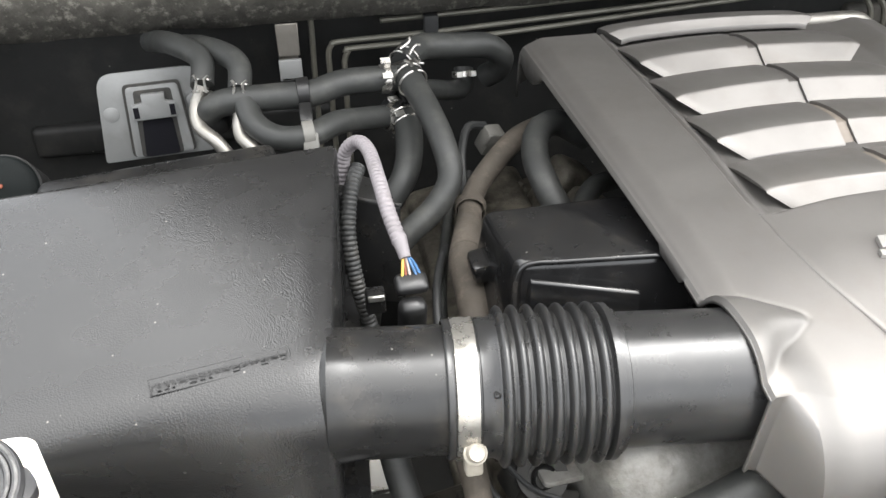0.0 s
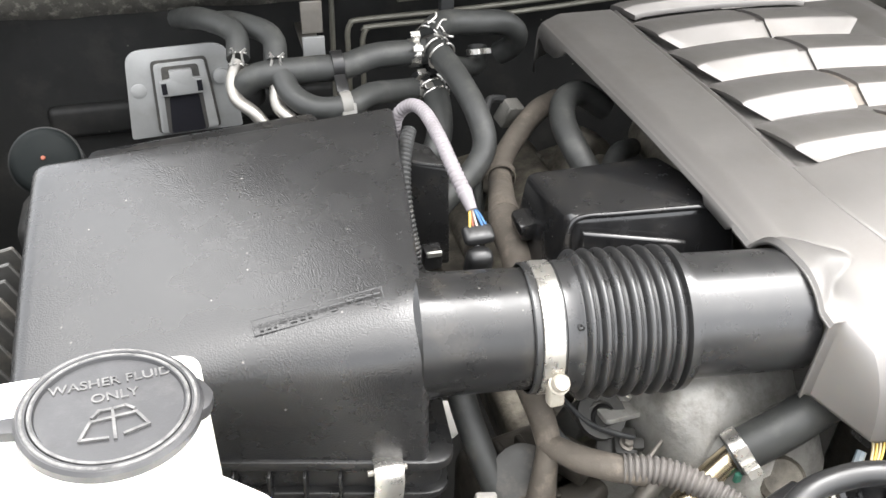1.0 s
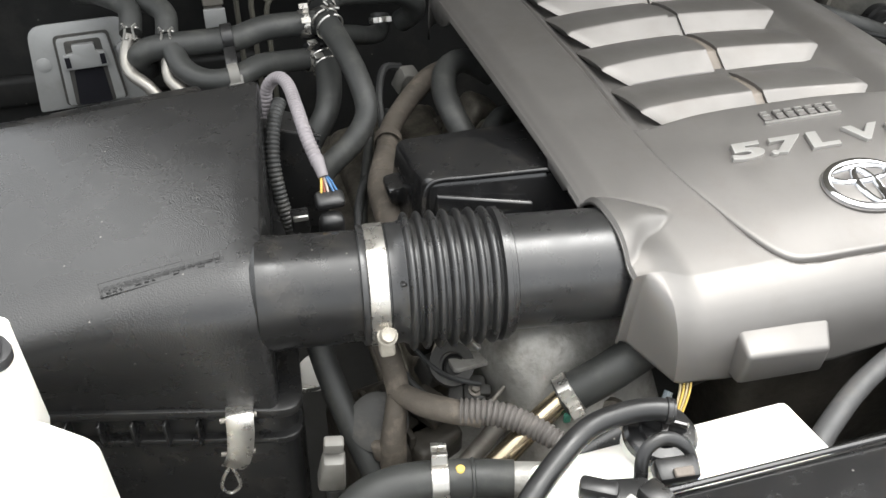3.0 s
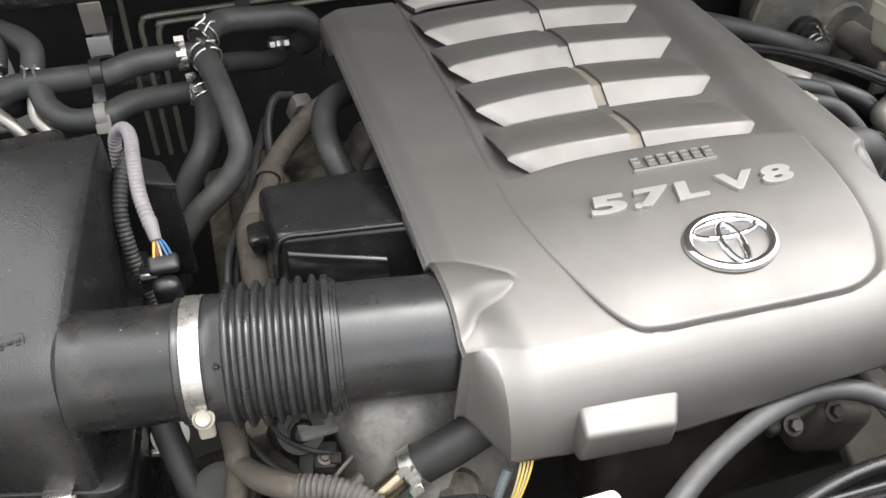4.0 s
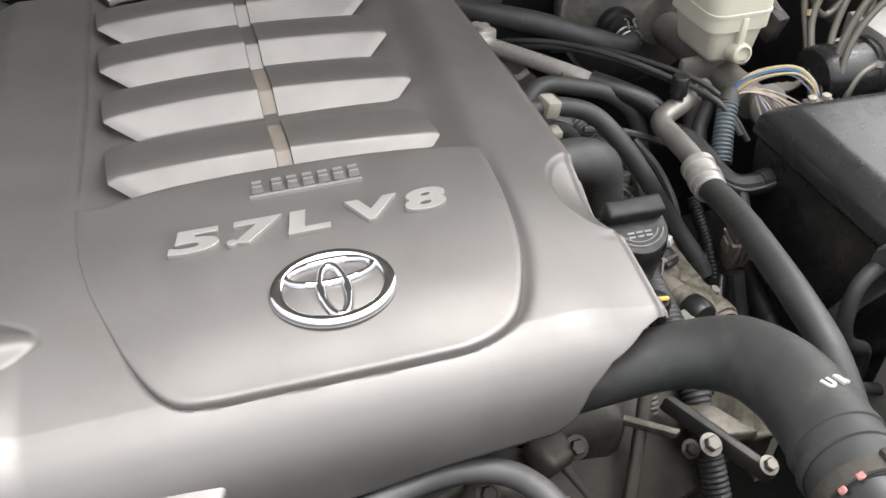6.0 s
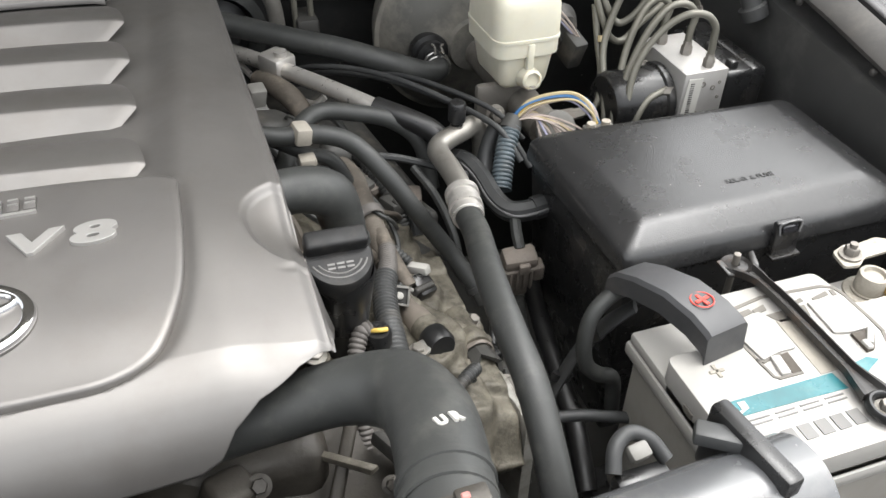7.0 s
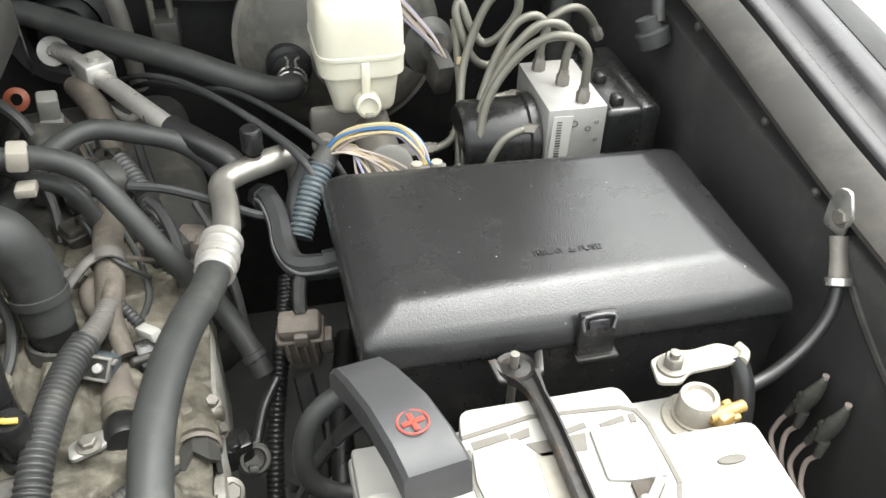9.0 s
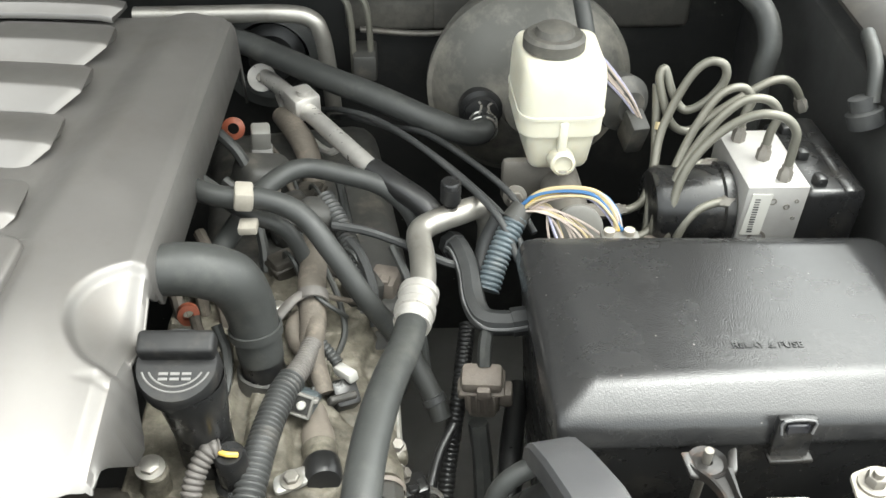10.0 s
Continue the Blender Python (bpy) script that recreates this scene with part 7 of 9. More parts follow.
wp = rough_casting("water_pump", "oily dark cast aluminium pump housing below the cover", [
    ("housing", (0.32, 0.09, 0.16), (0.07, 0.035, 0.985), (0, 0, 0), 0.02), ("cover_plate", (0.19, 0.014, 0.12), (0.215, 0.0, 1.02), (-52, 4, 12), 0.004),
    ("rib", (0.012, 0.012, 0.12), (0.165, 0.0, 1.035), (-52, 4, 40), 0.003), ("rib", (0.010, 0.012, 0.13), (0.235, -0.01, 1.038), (-52, 4, -28), 0.003),
    ("nose", (0.07, 0.06, 0.06), (0.11, -0.015, 1.035), (0, 20, 0), 0.014), ("lug", (0.035, 0.03, 0.02), (0.155, -0.018, 1.062), (10, 20, 30), 0.006), ("lug", (0.05, 0.022, 0.016), (0.060, -0.030, 1.066), (10, -12, 10), 0.005)], GRIMY, (0.06, 0, 0.9),
    [((0.10, -0.040, 1.066), (0, -0.6, 0.8), 0.006), ((0.055, -0.045, 1.07), (0, -0.6, 0.8), 0.006), ((0.175, -0.02, 1.062), (0, -0.6, 0.8), 0.006), ((0.268, -0.03, 1.035), (0, -0.6, 0.8), 0.005)], "water pump")
hb3 = thing("hose_bracket", "dark steel bracket with a pale stained plate under the radiator hose", "bracket", (0.28, -0.03, 1.03))
part("rail", hull8([(0.262, 0.012, 1.035), (0.274, 0.012, 1.035), (0.316, -0.072, 1.035), (0.303, -0.074, 1.035)], [(0.264, 0.010, 1.052), (0.272, 0.010, 1.052), (0.313, -0.074, 1.052), (0.305, -0.076, 1.052)], 0.003, 2), BLACK_DUSTY, hb3)
part("plate", hull8([(0.278, 0.004, 1.036), (0.302, -0.004, 1.036), (0.322, -0.038, 1.036), (0.296, -0.034, 1.036)], [(0.279, 0.003, 1.046), (0.301, -0.005, 1.046), (0.320, -0.037, 1.046), (0.297, -0.033, 1.046)], 0.002, 2), ALU_DULL, hb3, "pale stained plate")
part("rail", hull8([(0.215, 0.004, 1.046), (0.225, 0.006, 1.046), (0.262, -0.022, 1.046), (0.254, -0.026, 1.046)], [(0.216, 0.002, 1.054), (0.224, 0.004, 1.054), (0.261, -0.023, 1.054), (0.255, -0.027, 1.054)], 0.002, 2), ALU_DULL, hb3)
part("bolt", hex_bolt((0.276, -0.040, 1.050), 0.006, 0.007, (0.1, -0.4, 0.9)), STEEL_DULL, hb3)
part("bolt", hex_bolt((0.305, -0.070, 1.053), 0.005, 0.006, (0.1, -0.4, 0.9)), STEEL_DULL, hb3)
uh = hose_thing("upper_radiator_hose", "thick black upper radiator hose with a painted mark", "hose",
                [(0.08, 0.012, 1.086), (0.135, 0.002, 1.102), (0.19, -0.006, 1.118), (0.239, -0.017, 1.135), (0.272, -0.040, 1.150), (0.280, -0.075, 1.163), (0.276, -0.11, 1.172), (0.268, -0.145, 1.178), (0.262, -0.175, 1.180)], [0.0205, 0.0205, 0.0210, 0.0225, 0.0270, 0.0278, 0.0275, 0.0272, 0.0275], RUBBER, seg=28, res=8)
for i in range(2):
    p, q = Vector((0.2705 - 0.004 * i, -0.133 - 0.014 * i, 1.176 + 0.002 * i)), Vector((0.2695 - 0.004 * i, -0.139 - 0.014 * i, 1.177 + 0.002 * i))
    part("moulded_ring", ring_between(p, q, 0.0272, 0.0016, 30), RUBBER, uh)
for letter, mm in (("U", pose(0.2770, -0.1150, 1.2005, -10, 6, 14)), ("R", pose(0.2862, -0.1135, 1.1992, -8, 22, 14))):
    part("painted_mark", text_mesh(letter, 0.0095, 0.0009, mm, bold=0.0006), LABEL_WHITE, uh, "worn white paint letter " + letter)
bm = ring_between((0.2635, -0.164, 1.180), (0.262, -0.174, 1.1805), 0.0280, 0.0016, 36)
bm = rbox((0.018, 0.012, 0.008), (0.272, -0.168, 1.2092), 0.002, 2, bm=bm)
part("clamp", bm, GRIMY, uh, "zinc clamp with a pink paint dab")
PINK = material("pink_paint", (0.34, 0.14, 0.125), 0.6, dirt=DUST, dirt_amount=0.4, dirt_scale=120)
for px_, py_, pz_, ry_ in ((0.268, -0.168, 1.2137, 0), (0.2484, -0.170, 1.2060, -28), (0.2395, -0.171, 1.1985, -50)):
    part("paint_dab", rbox((0.0048, 0.004, 0.002), (px_, py_, pz_ - 0.0003), 0.0008, 1, (0, ry_, 0)), PINK, uh, "pink paint dab")
# grey base imitates the sky's reflection on glossy black plastic
TANK_PLASTIC = material("sky_lifted_tank_plastic", (0.075, 0.077, 0.080), 0.2, dirt=(0.2, 0.19, 0.175), dirt_amount=0.35, dirt_scale=25, bump=0.08, bump_scale=60, spec=0.9)
rt = thing("radiator", "black radiator top tank with a glossy rounded edge", "radiator", (0.36, -0.2, 0.7))
part("top_tank", tube([(0.245, -0.205, 1.172), (0.33, -0.203, 1.175), (0.41, -0.200, 1.176), (0.455, -0.198, 1.176)], 0.031, 24, 5), TANK_PLASTIC, rt)
part("inlet", tube([(0.263, -0.16, 1.18), (0.262, -0.205, 1.178)], 0.0265, 20, 2), BLACK_PLASTIC, rt)
part("core", rbox((0.60, 0.04, 0.50), (0.18, -0.27, 0.90), 0.004, 1), BLACK_DUSTY, rt)
part("support_bar", rbox((0.34, 0.05, 0.05), (0.34, -0.262, 1.165), 0.010, 3), TANK_PLASTIC, rt)
br = part("side_bracket", rbox((0.012, 0.06, 0.05), (0.425, -0.185, 1.19), 0.003, 2, (0, 0, 8)), BLACK_PLASTIC, rt)
part("bracket_slot", rbox((0.026, 0.012, 0.010), (0.412, -0.172, 1.206), 0.002, 2, (0, 0, -35)), RUBBER_GREY, br)
rc = thing("relay_holder", "grey plastic clip housing in front of the battery", "clip housing", (0.41, -0.1, 1.1))
part("housing", tube([(0.392, -0.120, 1.112), (0.399, -0.107, 1.121), (0.412, -0.101, 1.124), (0.425, -0.107, 1.119), (0.432, -0.119, 1.110)], 0.0055, 12, 6), RUBBER_GREY, rc)
part("insert", rbox((0.016, 0.012, 0.010), (0.413, -0.113, 1.118), 0.003, 2, (20, 0, 8)), CONNECTOR_GREY, rc)
part("stalk", rbox((0.040, 0.016, 0.16), (0.412, -0.124, 1.030), 0.005, 2), BLACK_PLASTIC, rc)


# ---- right bank of the engine ----
CAM_ALU = material("dusty_cam_cover_casting", (0.138, 0.125, 0.098), 0.6, 0.3, dirt=(0.026, 0.023, 0.018), dirt_amount=0.8, dirt_scale=65, grime=0.44, bump=0.5, bump_scale=170, vary=0.35, specks=60.0)


def cam_z(x, y):
    """Height of the cam cover's sloping deck."""
    return 1.040 - 0.21 * (x - 0.31)


def cam_deck():
    """Cast deck with a raised front plate, coil channel, flange steps and pitted skin."""
    nx_, ny_ = 72, 150
    verts, faces = [], []
    for j in range(ny_ + 1):
        y = lerp(0.012, 0.32, j / ny_)
        for i in range(nx_ + 1):
            x = lerp(0.215, 0.402, i / nx_)
            z = cam_z(x, y)
            z -= 0.010 * sstep(0.090, 0.083, y + 0.30 * (x - 0.31)) * (1 - sstep(0.0, 0.004, 0.296 - x))
            z -= 0.007 * sstep(0.318, 0.326, x) * sstep(0.170, 0.160, y) * sstep(0.098, 0.106, y)
            z -= 0.012 * sstep(0.352, 0.360, x + 0.03 * math.sin(y * 38))
            z -= 0.010 * sstep(0.376, 0.381, x + 0.006 * math.sin(y * 90))
            z -= 0.006 * sstep(0.008, 0.004, abs(x - 0.283)) * sstep(0.11, 0.13, y)
            z += 0.004 * sstep(0.012, 0.008, math.hypot(x - 0.310, y - 0.128)) + 0.004 * sstep(0.026, 0.021, math.hypot(x - 0.2968, y - 0.188))
            z += 0.003 * sstep(0.014, 0.010, abs(y - 0.235)) * sstep(0.24, 0.26, x)
            z -= 0.040 * sstep(0.040, 0.012, y)
            z += 0.0014 * noise.noise(Vector((x * 120, y * 120, 3))) + 0.0008 * noise.noise(Vector((x * 330, y * 330, 7)))
            verts.append((x, y, z))
    w = nx_ + 1
    for j in range(ny_):
        for i in range(nx_):
            faces.append((j * w + i, j * w + i + 1, (j + 1) * w + i + 1, (j + 1) * w + i))
    me = bpy.data.meshes.new("deck")
    me.from_pydata(verts, [], faces)
    bm = bmesh.new()
    bm.from_mesh(me)
    bpy.data.meshes.remove(me)
    return bm


rh = thing("cam_cover", "dirty beige-grey cast aluminium cam cover beside the fuse box", "cam cover", (0.32, 0.16, 0.85))
dk = part("deck", cam_deck(), CAM_ALU, rh, angle=60)
dk.modifiers.new("thick", "SOLIDIFY").thickness = 0.012
part("head", rbox((0.16, 0.28, 0.16), (0.312, 0.175, 0.920), 0.012, 3, (0, 12, 0)), ALU_DULL, rh)
for bx_, by_, r_, h_ in ((0.271, 0.121, 0.0105, 0.033), (0.237, 0.076, 0.0095, 0.022), (0.300, 0.262, 0.0085, 0.006)):
    post = part("post", lathe([(r_ * 1.25, -0.01), (r_ * 1.1, 0.004), (r_, 0.006), (r_, h_ - 0.001), (r_ * 0.9, h_), (0, h_)], (bx_, by_, cam_z(bx_, by_)), (4, 8, 0), 20), CAM_ALU, rh)
    part("bolt", hex_bolt((bx_, by_, cam_z(bx_, by_) + h_), r_ * 0.7, 0.005, (0.1, -0.1, 1)), ALU_PIPE, post)
wr = thing("exhaust_shield", "pale dusty metal edge strip along the cylinder head", "heat shield", (0.41, 0.08, 0.9))
bm = bmesh.new()
rows = []
for k in range(61):
    y = lerp(0.265, 0.02, k / 60)
    x = lerp(0.3990, 0.4105, k / 60)
    wid = 0.0038 + 0.0022 * sstep(-0.3, 0.5, math.sin(y * 95 + 1.0)) + 0.0008 * noise.noise(Vector((0, y * 200, 0)))
    z = 0.986 + 0.004 * sstep(0.3, 0.9, math.sin(y * 95 + 1.0)) + 0.0006 * noise.noise(Vector((4, y * 150, 0)))
    rows.append([bm.verts.new(p) for p in ((x + 0.004, y, 0.86), (x + 0.003, y, z - 0.004), (x + 0.001, y, z), (x - wid, y, z + 0.0008), (x - wid - 0.0015, y, z - 0.002), (x - wid - 0.001, y, 0.86))])
for a, b in zip(rows, rows[1:]):
    for j in range(5):
        bm.faces.new((a[j], a[j + 1], b[j + 1], b[j]))
bm.faces.new(rows[0])
bm.faces.new(rows[-1][::-1])
part("strip", bm, PALE_STRIP, wr)
part("inner_wall", hull8([(0.372, 0.10, 0.95), (0.396, 0.10, 0.95), (0.392, 0.26, 0.95), (0.368, 0.26, 0.95)], [(0.374, 0.10, 0.990), (0.394, 0.10, 0.982), (0.390, 0.26, 0.984), (0.370, 0.26, 0.992)], 0.004, 2), ALU_DULL, wr)

oc = thing("oil_filler", "black plastic oil filler cap on a tapered neck", "oil cap", (0.265, 0.095, 1.02))
part("neck", lathe([(0.0270, 0), (0.0255, 0.006), (0.0215, 0.012), (0.0190, 0.040), (0.0195, 0.075), (0.0225, 0.105), (0.0240, 0.122), (0.0230, 0.126)], (0.268, 0.108, 1.018), (5, 1, 0), 28), BLACK_PLASTIC, oc)
cap_o = pose(0.2655, 0.0980, 1.1490, 20, 2, 0) @ Matrix.Scale(0.81, 4)
bm = lathe([(0.029, -0.012), (0.033, -0.010), (0.033, 0.008), (0.031, 0.011), (0.0, 0.011)], seg=40)
own = rbox((0.060, 0.020, 0.020), (0.0, 0.014, 0.016), 0.004, 3)
bm = join(bm, own)
bm.transform(cap_o)
ocap = part("cap", bm, CAP_BLACK, oc, "black cap with a raised grip bar")
bm = None
for rr0, a0, a1 in ((0.0275, 200, 340), (0.0225, 205, 335)):
    pts = [cap_o @ Vector((rr0 * math.cos(radians(a)), rr0 * 0.92 * math.sin(radians(a)) + 0.002, 0.0113)) for a in range(a0, a1 + 1, 10)]
    bm = tube(pts, 0.0007, 6, 2, bm=bm)
for i in range(2):
    for j in range(3):
        own = rbox((0.007, 0.0022, 0.0008), (-0.009 + j * 0.009, -0.008 - 0.0045 * i, 0.0114), 0, 1)
        own.transform(cap_o)
        bm = join(bm, own)
part("cap_marking", bm, LABEL_GREY, ocap, "worn raised marking")

be = hose_thing("breather_elbow", "thick black rubber breather elbow from under the cover", "hose",
           [(0.19, 0.180, 1.160), (0.225, 0.184, 1.160), (0.258, 0.190, 1.156), (0.282, 0.196, 1.141), (0.291, 0.200, 1.114), (0.2945, 0.196, 1.088), (0.2965, 0.1905, 1.062)], [0.0180, 0.0185, 0.0200, 0.0212, 0.0202, 0.0188, 0.0180], RUBBER, seg=22, res=7)
part("end_bead", ring_between((0.2942, 0.1965, 1.092), (0.2948, 0.1950, 1.084), 0.0195, 0.0016, 26), RUBBER, be)
el = thing("breather_socket", "black plastic breather socket on the cam cover", "socket", (0.2968, 0.188, 1.03))
part("socket", lathe([(0.0190, -0.012), (0.0190, 0.003), (0.0175, 0.004), (0.0165, 0.026)], (0.2968, 0.188, 1.043), (-10, 0, 0), 24), BLACK_PLASTIC, el)
part("foot_ring", lathe([(0.0215, -0.01), (0.0215, 0.002), (0.019, 0.003)], (0.2968, 0.188, 1.046), (-10, 10, 0), 24), BLACK_DUSTY, el)

ch = thing("coil_harness", "grey convoluted harness along the cam cover", "wiring harness", (0.31, 0.13, 1.04))
part("convoluted_loom", tube([(0.322, 0.168, 1.060), (0.3153, 0.150, 1.061), (0.3088, 0.118, 1.062), (0.3050, 0.088, 1.062), (0.3020, 0.061, 1.058), (0.299, 0.030, 1.046), (0.296, -0.005, 1.024), (0.294, -0.05, 0.98)], 0.0094, 18, 6, ribs=(0.0044, 0.0020)), LOOM_GREY, ch)
part("slim_loom", tube([(0.335, 0.208, 1.058), (0.3295, 0.186, 1.0585), (0.3225, 0.168, 1.060), (0.318, 0.157, 1.061)], [0.0078, 0.0080, 0.0086, 0.0092], 16, 6, ribs=(0.0030, 0.0007)), LOOM_DUSTY, ch, "finely ribbed dusty branch of the loom")
part("taped_loom", tube([(0.322, 0.42, 1.02), (0.326, 0.37, 1.052), (0.330, 0.32, 1.066), (0.330, 0.275, 1.062), (0.333, 0.235, 1.052), (0.331, 0.200, 1.046)], [0.012, 0.012, 0.0125, 0.0125, 0.0115, 0.010], 14, 6), TAN_LOOM, ch)
part("branch", tube([(0.336, 0.236, 1.056), (0.3360, 0.205, 1.054), (0.3400, 0.188, 1.048), (0.3460, 0.172, 1.038)], [0.0085, 0.0085, 0.0080, 0.0075], 12, 4), TAN_LOOM, ch)
part("joint_band", ring_between((0.3318, 0.262, 1.0655), (0.3325, 0.252, 1.0625), 0.0126, 0.0012, 20), LOOM_DUSTY, ch, "pale tape band where the harness forks")
part("side_strap", tube([(0.330, 0.256, 1.072), (0.318, 0.250, 1.070), (0.305, 0.238, 1.062), (0.292, 0.226, 1.052)], [0.0050, 0.0048, 0.0052, 0.0060], 10, 5, flat=0.7), LOOM_DUSTY, ch)
part("branch", tube([(0.288, 0.010, 1.022), (0.310, 0.018, 1.030), (0.335, 0.034, 1.034), (0.356, 0.050, 1.036), (0.372, 0.064, 1.030)], 0.0050, 12, 6, ribs=(0.0042, 0.0012)), LOOM_GREY, ch)
part("branch", tube([(0.320, 0.250, 1.050), (0.316, 0.235, 1.052), (0.320, 0.218, 1.048), (0.330, 0.205, 1.050)], 0.0065, 10, 4), TAN_LOOM, ch)
th = rough_casting("coolant_outlet", "dirty cast aluminium sensor housing with bolted ears", [
    ("lug", (0.020, 0.018, 0.016), (0.4005, 0.146, 0.990), (0, 0, 10), 0.005), ("foot", (0.036, 0.05, 0.05), (0.386, 0.135, 0.960), (0, 12, 0), 0.008), ("ear", (0.022, 0.018, 0.012), (0.410, 0.082, 0.968), (20, 20, 10), 0.005)], CAM_ALU, (0.384, 0.125, 0.93),
    [((0.4013, 0.148, 0.998), (0.3, -0.2, 1), 0.0055), ((0.4062, 0.127, 0.990), (0.7, -0.1, 0.7), 0.0050), ((0.411, 0.081, 0.975), (0.3, -0.6, 0.8), 0.0070)], "sensor housing")
part("barrel", lathe([(0.0145, -0.012), (0.0150, 0.000), (0.0135, 0.010), (0.0140, 0.020), (0.0160, 0.024), (0.0168, 0.026), (0.0168, 0.038), (0.0155, 0.040), (0, 0.040)], (0.3885, 0.151, 0.994), (84, 0, 4), 26), CAM_ALU, th)
part("ridge", rbox((0.012, 0.022, 0.010), (0.384, 0.138, 1.006), 0.004, 2, (0, 10, 15)), CAM_ALU, th)
bcn = thing("broken_connector", "broken dark two-pin connector with bare contacts beside the head", "connector", (0.393, 0.10, 0.98))
hexa = [(0.0160 * math.cos(radians(a)), 0.0145 * math.sin(radians(a))) for a in range(20, 380, 40)]
inner_hexa = [(x * 0.72, y * 0.68) for x, y in hexa]
tip_m = pose(0.3915, 0.112, 0.992, 82, 0, 4)
bm = bmesh.new()
rings = [[bm.verts.new(tip_m @ Vector((x * f, y * f, h + (0.006 * math.sin(j * 2.4) if torn else 0.0)))) for j, (x, y) in enumerate(src)] for src, f, h, torn in ((hexa, 0.92, -0.004, 0), (hexa, 1.0, 0.004, 0), (hexa, 1.02, 0.024, 1), (inner_hexa, 1.05, 0.023, 1), (inner_hexa, 1.0, 0.008, 0))]
for a, b in zip(rings, rings[1:]):
    for j in range(len(a)):
        k = (j + 1) % len(a)
        bm.faces.new((a[j], a[k], b[k], b[j]))
bm.faces.new(rings[-1])
part("shell", bm, BLACK_DUSTY, bcn, "dusty dark shell with a torn edge", angle=25)
part("collar", lathe([(0.0172, 0.0), (0.0178, 0.002), (0.0178, 0.006), (0.0165, 0.008)], (0.3912, 0.1145, 0.992), (82, 0, 4), 26), CONNECTOR_BROWN, bcn)
for k in (-1, 1):
    part("contact", rbox((0.004, 0.018, 0.0018), (0.3930 + 0.0045 * k, 0.093, 0.990), 0.0005, 1, (8, 0, 4)), STEEL_DULL, bcn)
part("tail", tube([(0.3930, 0.098, 0.988), (0.396, 0.074, 0.984), (0.396, 0.056, 0.974), (0.392, 0.03, 0.94)], 0.0036, 8, 5), TAN_LOOM, bcn)
part("paper_tag", rbox((0.012, 0.016, 0.0012), (0.3975, 0.060, 0.982), 0.0004, 1, (10, 25, 30)), LABEL_WHITE, bcn, "scrap of pale tape")
gcn = thing("sensor_plug", "grey square plug with a round centre pin", "connector", (0.3312, 0.153, 1.03))
gm = pose(0.3300, 0.1560, 1.0460, 52, 8, -18)
bm = rbox((0.019, 0.017, 0.024), (0, 0, -0.008), 0.0025, 2)
bm.transform(gm)
part("body", bm, LOOM_BLUE, gcn)
for sx, sy, w_, h_ in ((0, 0.0080, 0.020, 0.0022), (0, -0.0080, 0.020, 0.0022), (0.0090, 0, 0.0022, 0.016), (-0.0090, 0, 0.0022, 0.016)):
    bm = rbox((w_, h_, 0.006), (sx, sy, 0.006), 0.0006, 1)
    bm.transform(gm)
    part("rim", bm, CONNECTOR_GREY, gcn)
bm = rbox((0.015, 0.013, 0.001), (0, 0, 0.0046), 0, 1)
bm.transform(gm)
part("mouth", bm, BLACK_DUSTY, gcn)
part("pin", lathe([(0.0035, 0), (0.0035, 0.005), (0.0025, 0.006), (0, 0.006)], gm @ Vector((0.001, 0, 0.004)), gm.to_3x3().to_4x4(), 14), LABEL_WHITE, gcn)
for k in (-1, 1):
    bm = rbox((0.004, 0.004, 0.010), (0.011 * k, 0.006, 0.004), 0.001, 1)
    bm.transform(gm)
    part("latch", bm, CONNECTOR_GREY, gcn)
part("lead", tube([(0.333, 0.166, 1.040), (0.340, 0.178, 1.042), (0.346, 0.192, 1.042)], 0.003, 8, 4), RUBBER, gcn)
twp = thing("coil_socket", "black oily plug body with torn edges on the head", "connector", (0.358, 0.18, 1.0))
part("body", rbox((0.022, 0.024, 0.024), (0.3590, 0.182, 1.024), 0.004, 2, (30, 10, 25)), BLACK_PLASTIC, twp)
part("ridge", rbox((0.024, 0.006, 0.024), (0.357, 0.174, 1.027), 0.0015, 1, (30, 10, 25)), BLACK_DUSTY, twp)
part("terminal", rbox((0.008, 0.003, 0.006), (0.3565, 0.169, 1.033), 0.0006, 1, (30, 10, 25)), STEEL_BRIGHT, twp)


def coil_plug(at, turn, group):
    ob = thing("coil_plug", "dusty ignition coil with a dark rubber plug and a bolted tab", "ignition coil", at, group)
    m = Matrix.Translation(at) @ pose(0, 0, 0, 0, 0, turn)
    for nm, mat_, prof in (("barrel", SILVER_GRIME, [(0.0100, -0.045), (0.0110, -0.020), (0.0128, -0.016), (0.0128, 0.0)]), ("collar", CAM_ALU, [(0.0128, 0.0), (0.0138, 0.001), (0.0138, 0.003), (0.0130, 0.004), (0.0130, 0.016)]),
                           ("boot", RUBBER_DARK, [(0.0136, 0.016), (0.0142, 0.018), (0.0142, 0.032), (0.0120, 0.036), (0, 0.036)])):
        bm = lathe(prof, (0, 0, 0), (82, 0, 0), 26)
        bm.transform(m)
        part(nm, bm, mat_, ob)
    bm = prism(round_outline([(-0.036, -0.042), (-0.010, -0.036), (-0.010, -0.020), (-0.036, -0.026)], 0.006, 4), 0.006, 0.010, 0.001, m)
    part("tab", bm, ALU, ob)
    bm = hex_bolt((-0.0225, -0.032, 0.010), 0.0058, 0.006)
    bm.transform(m)
    part("bolt", bm, ALU_PIPE, ob)
    return ob


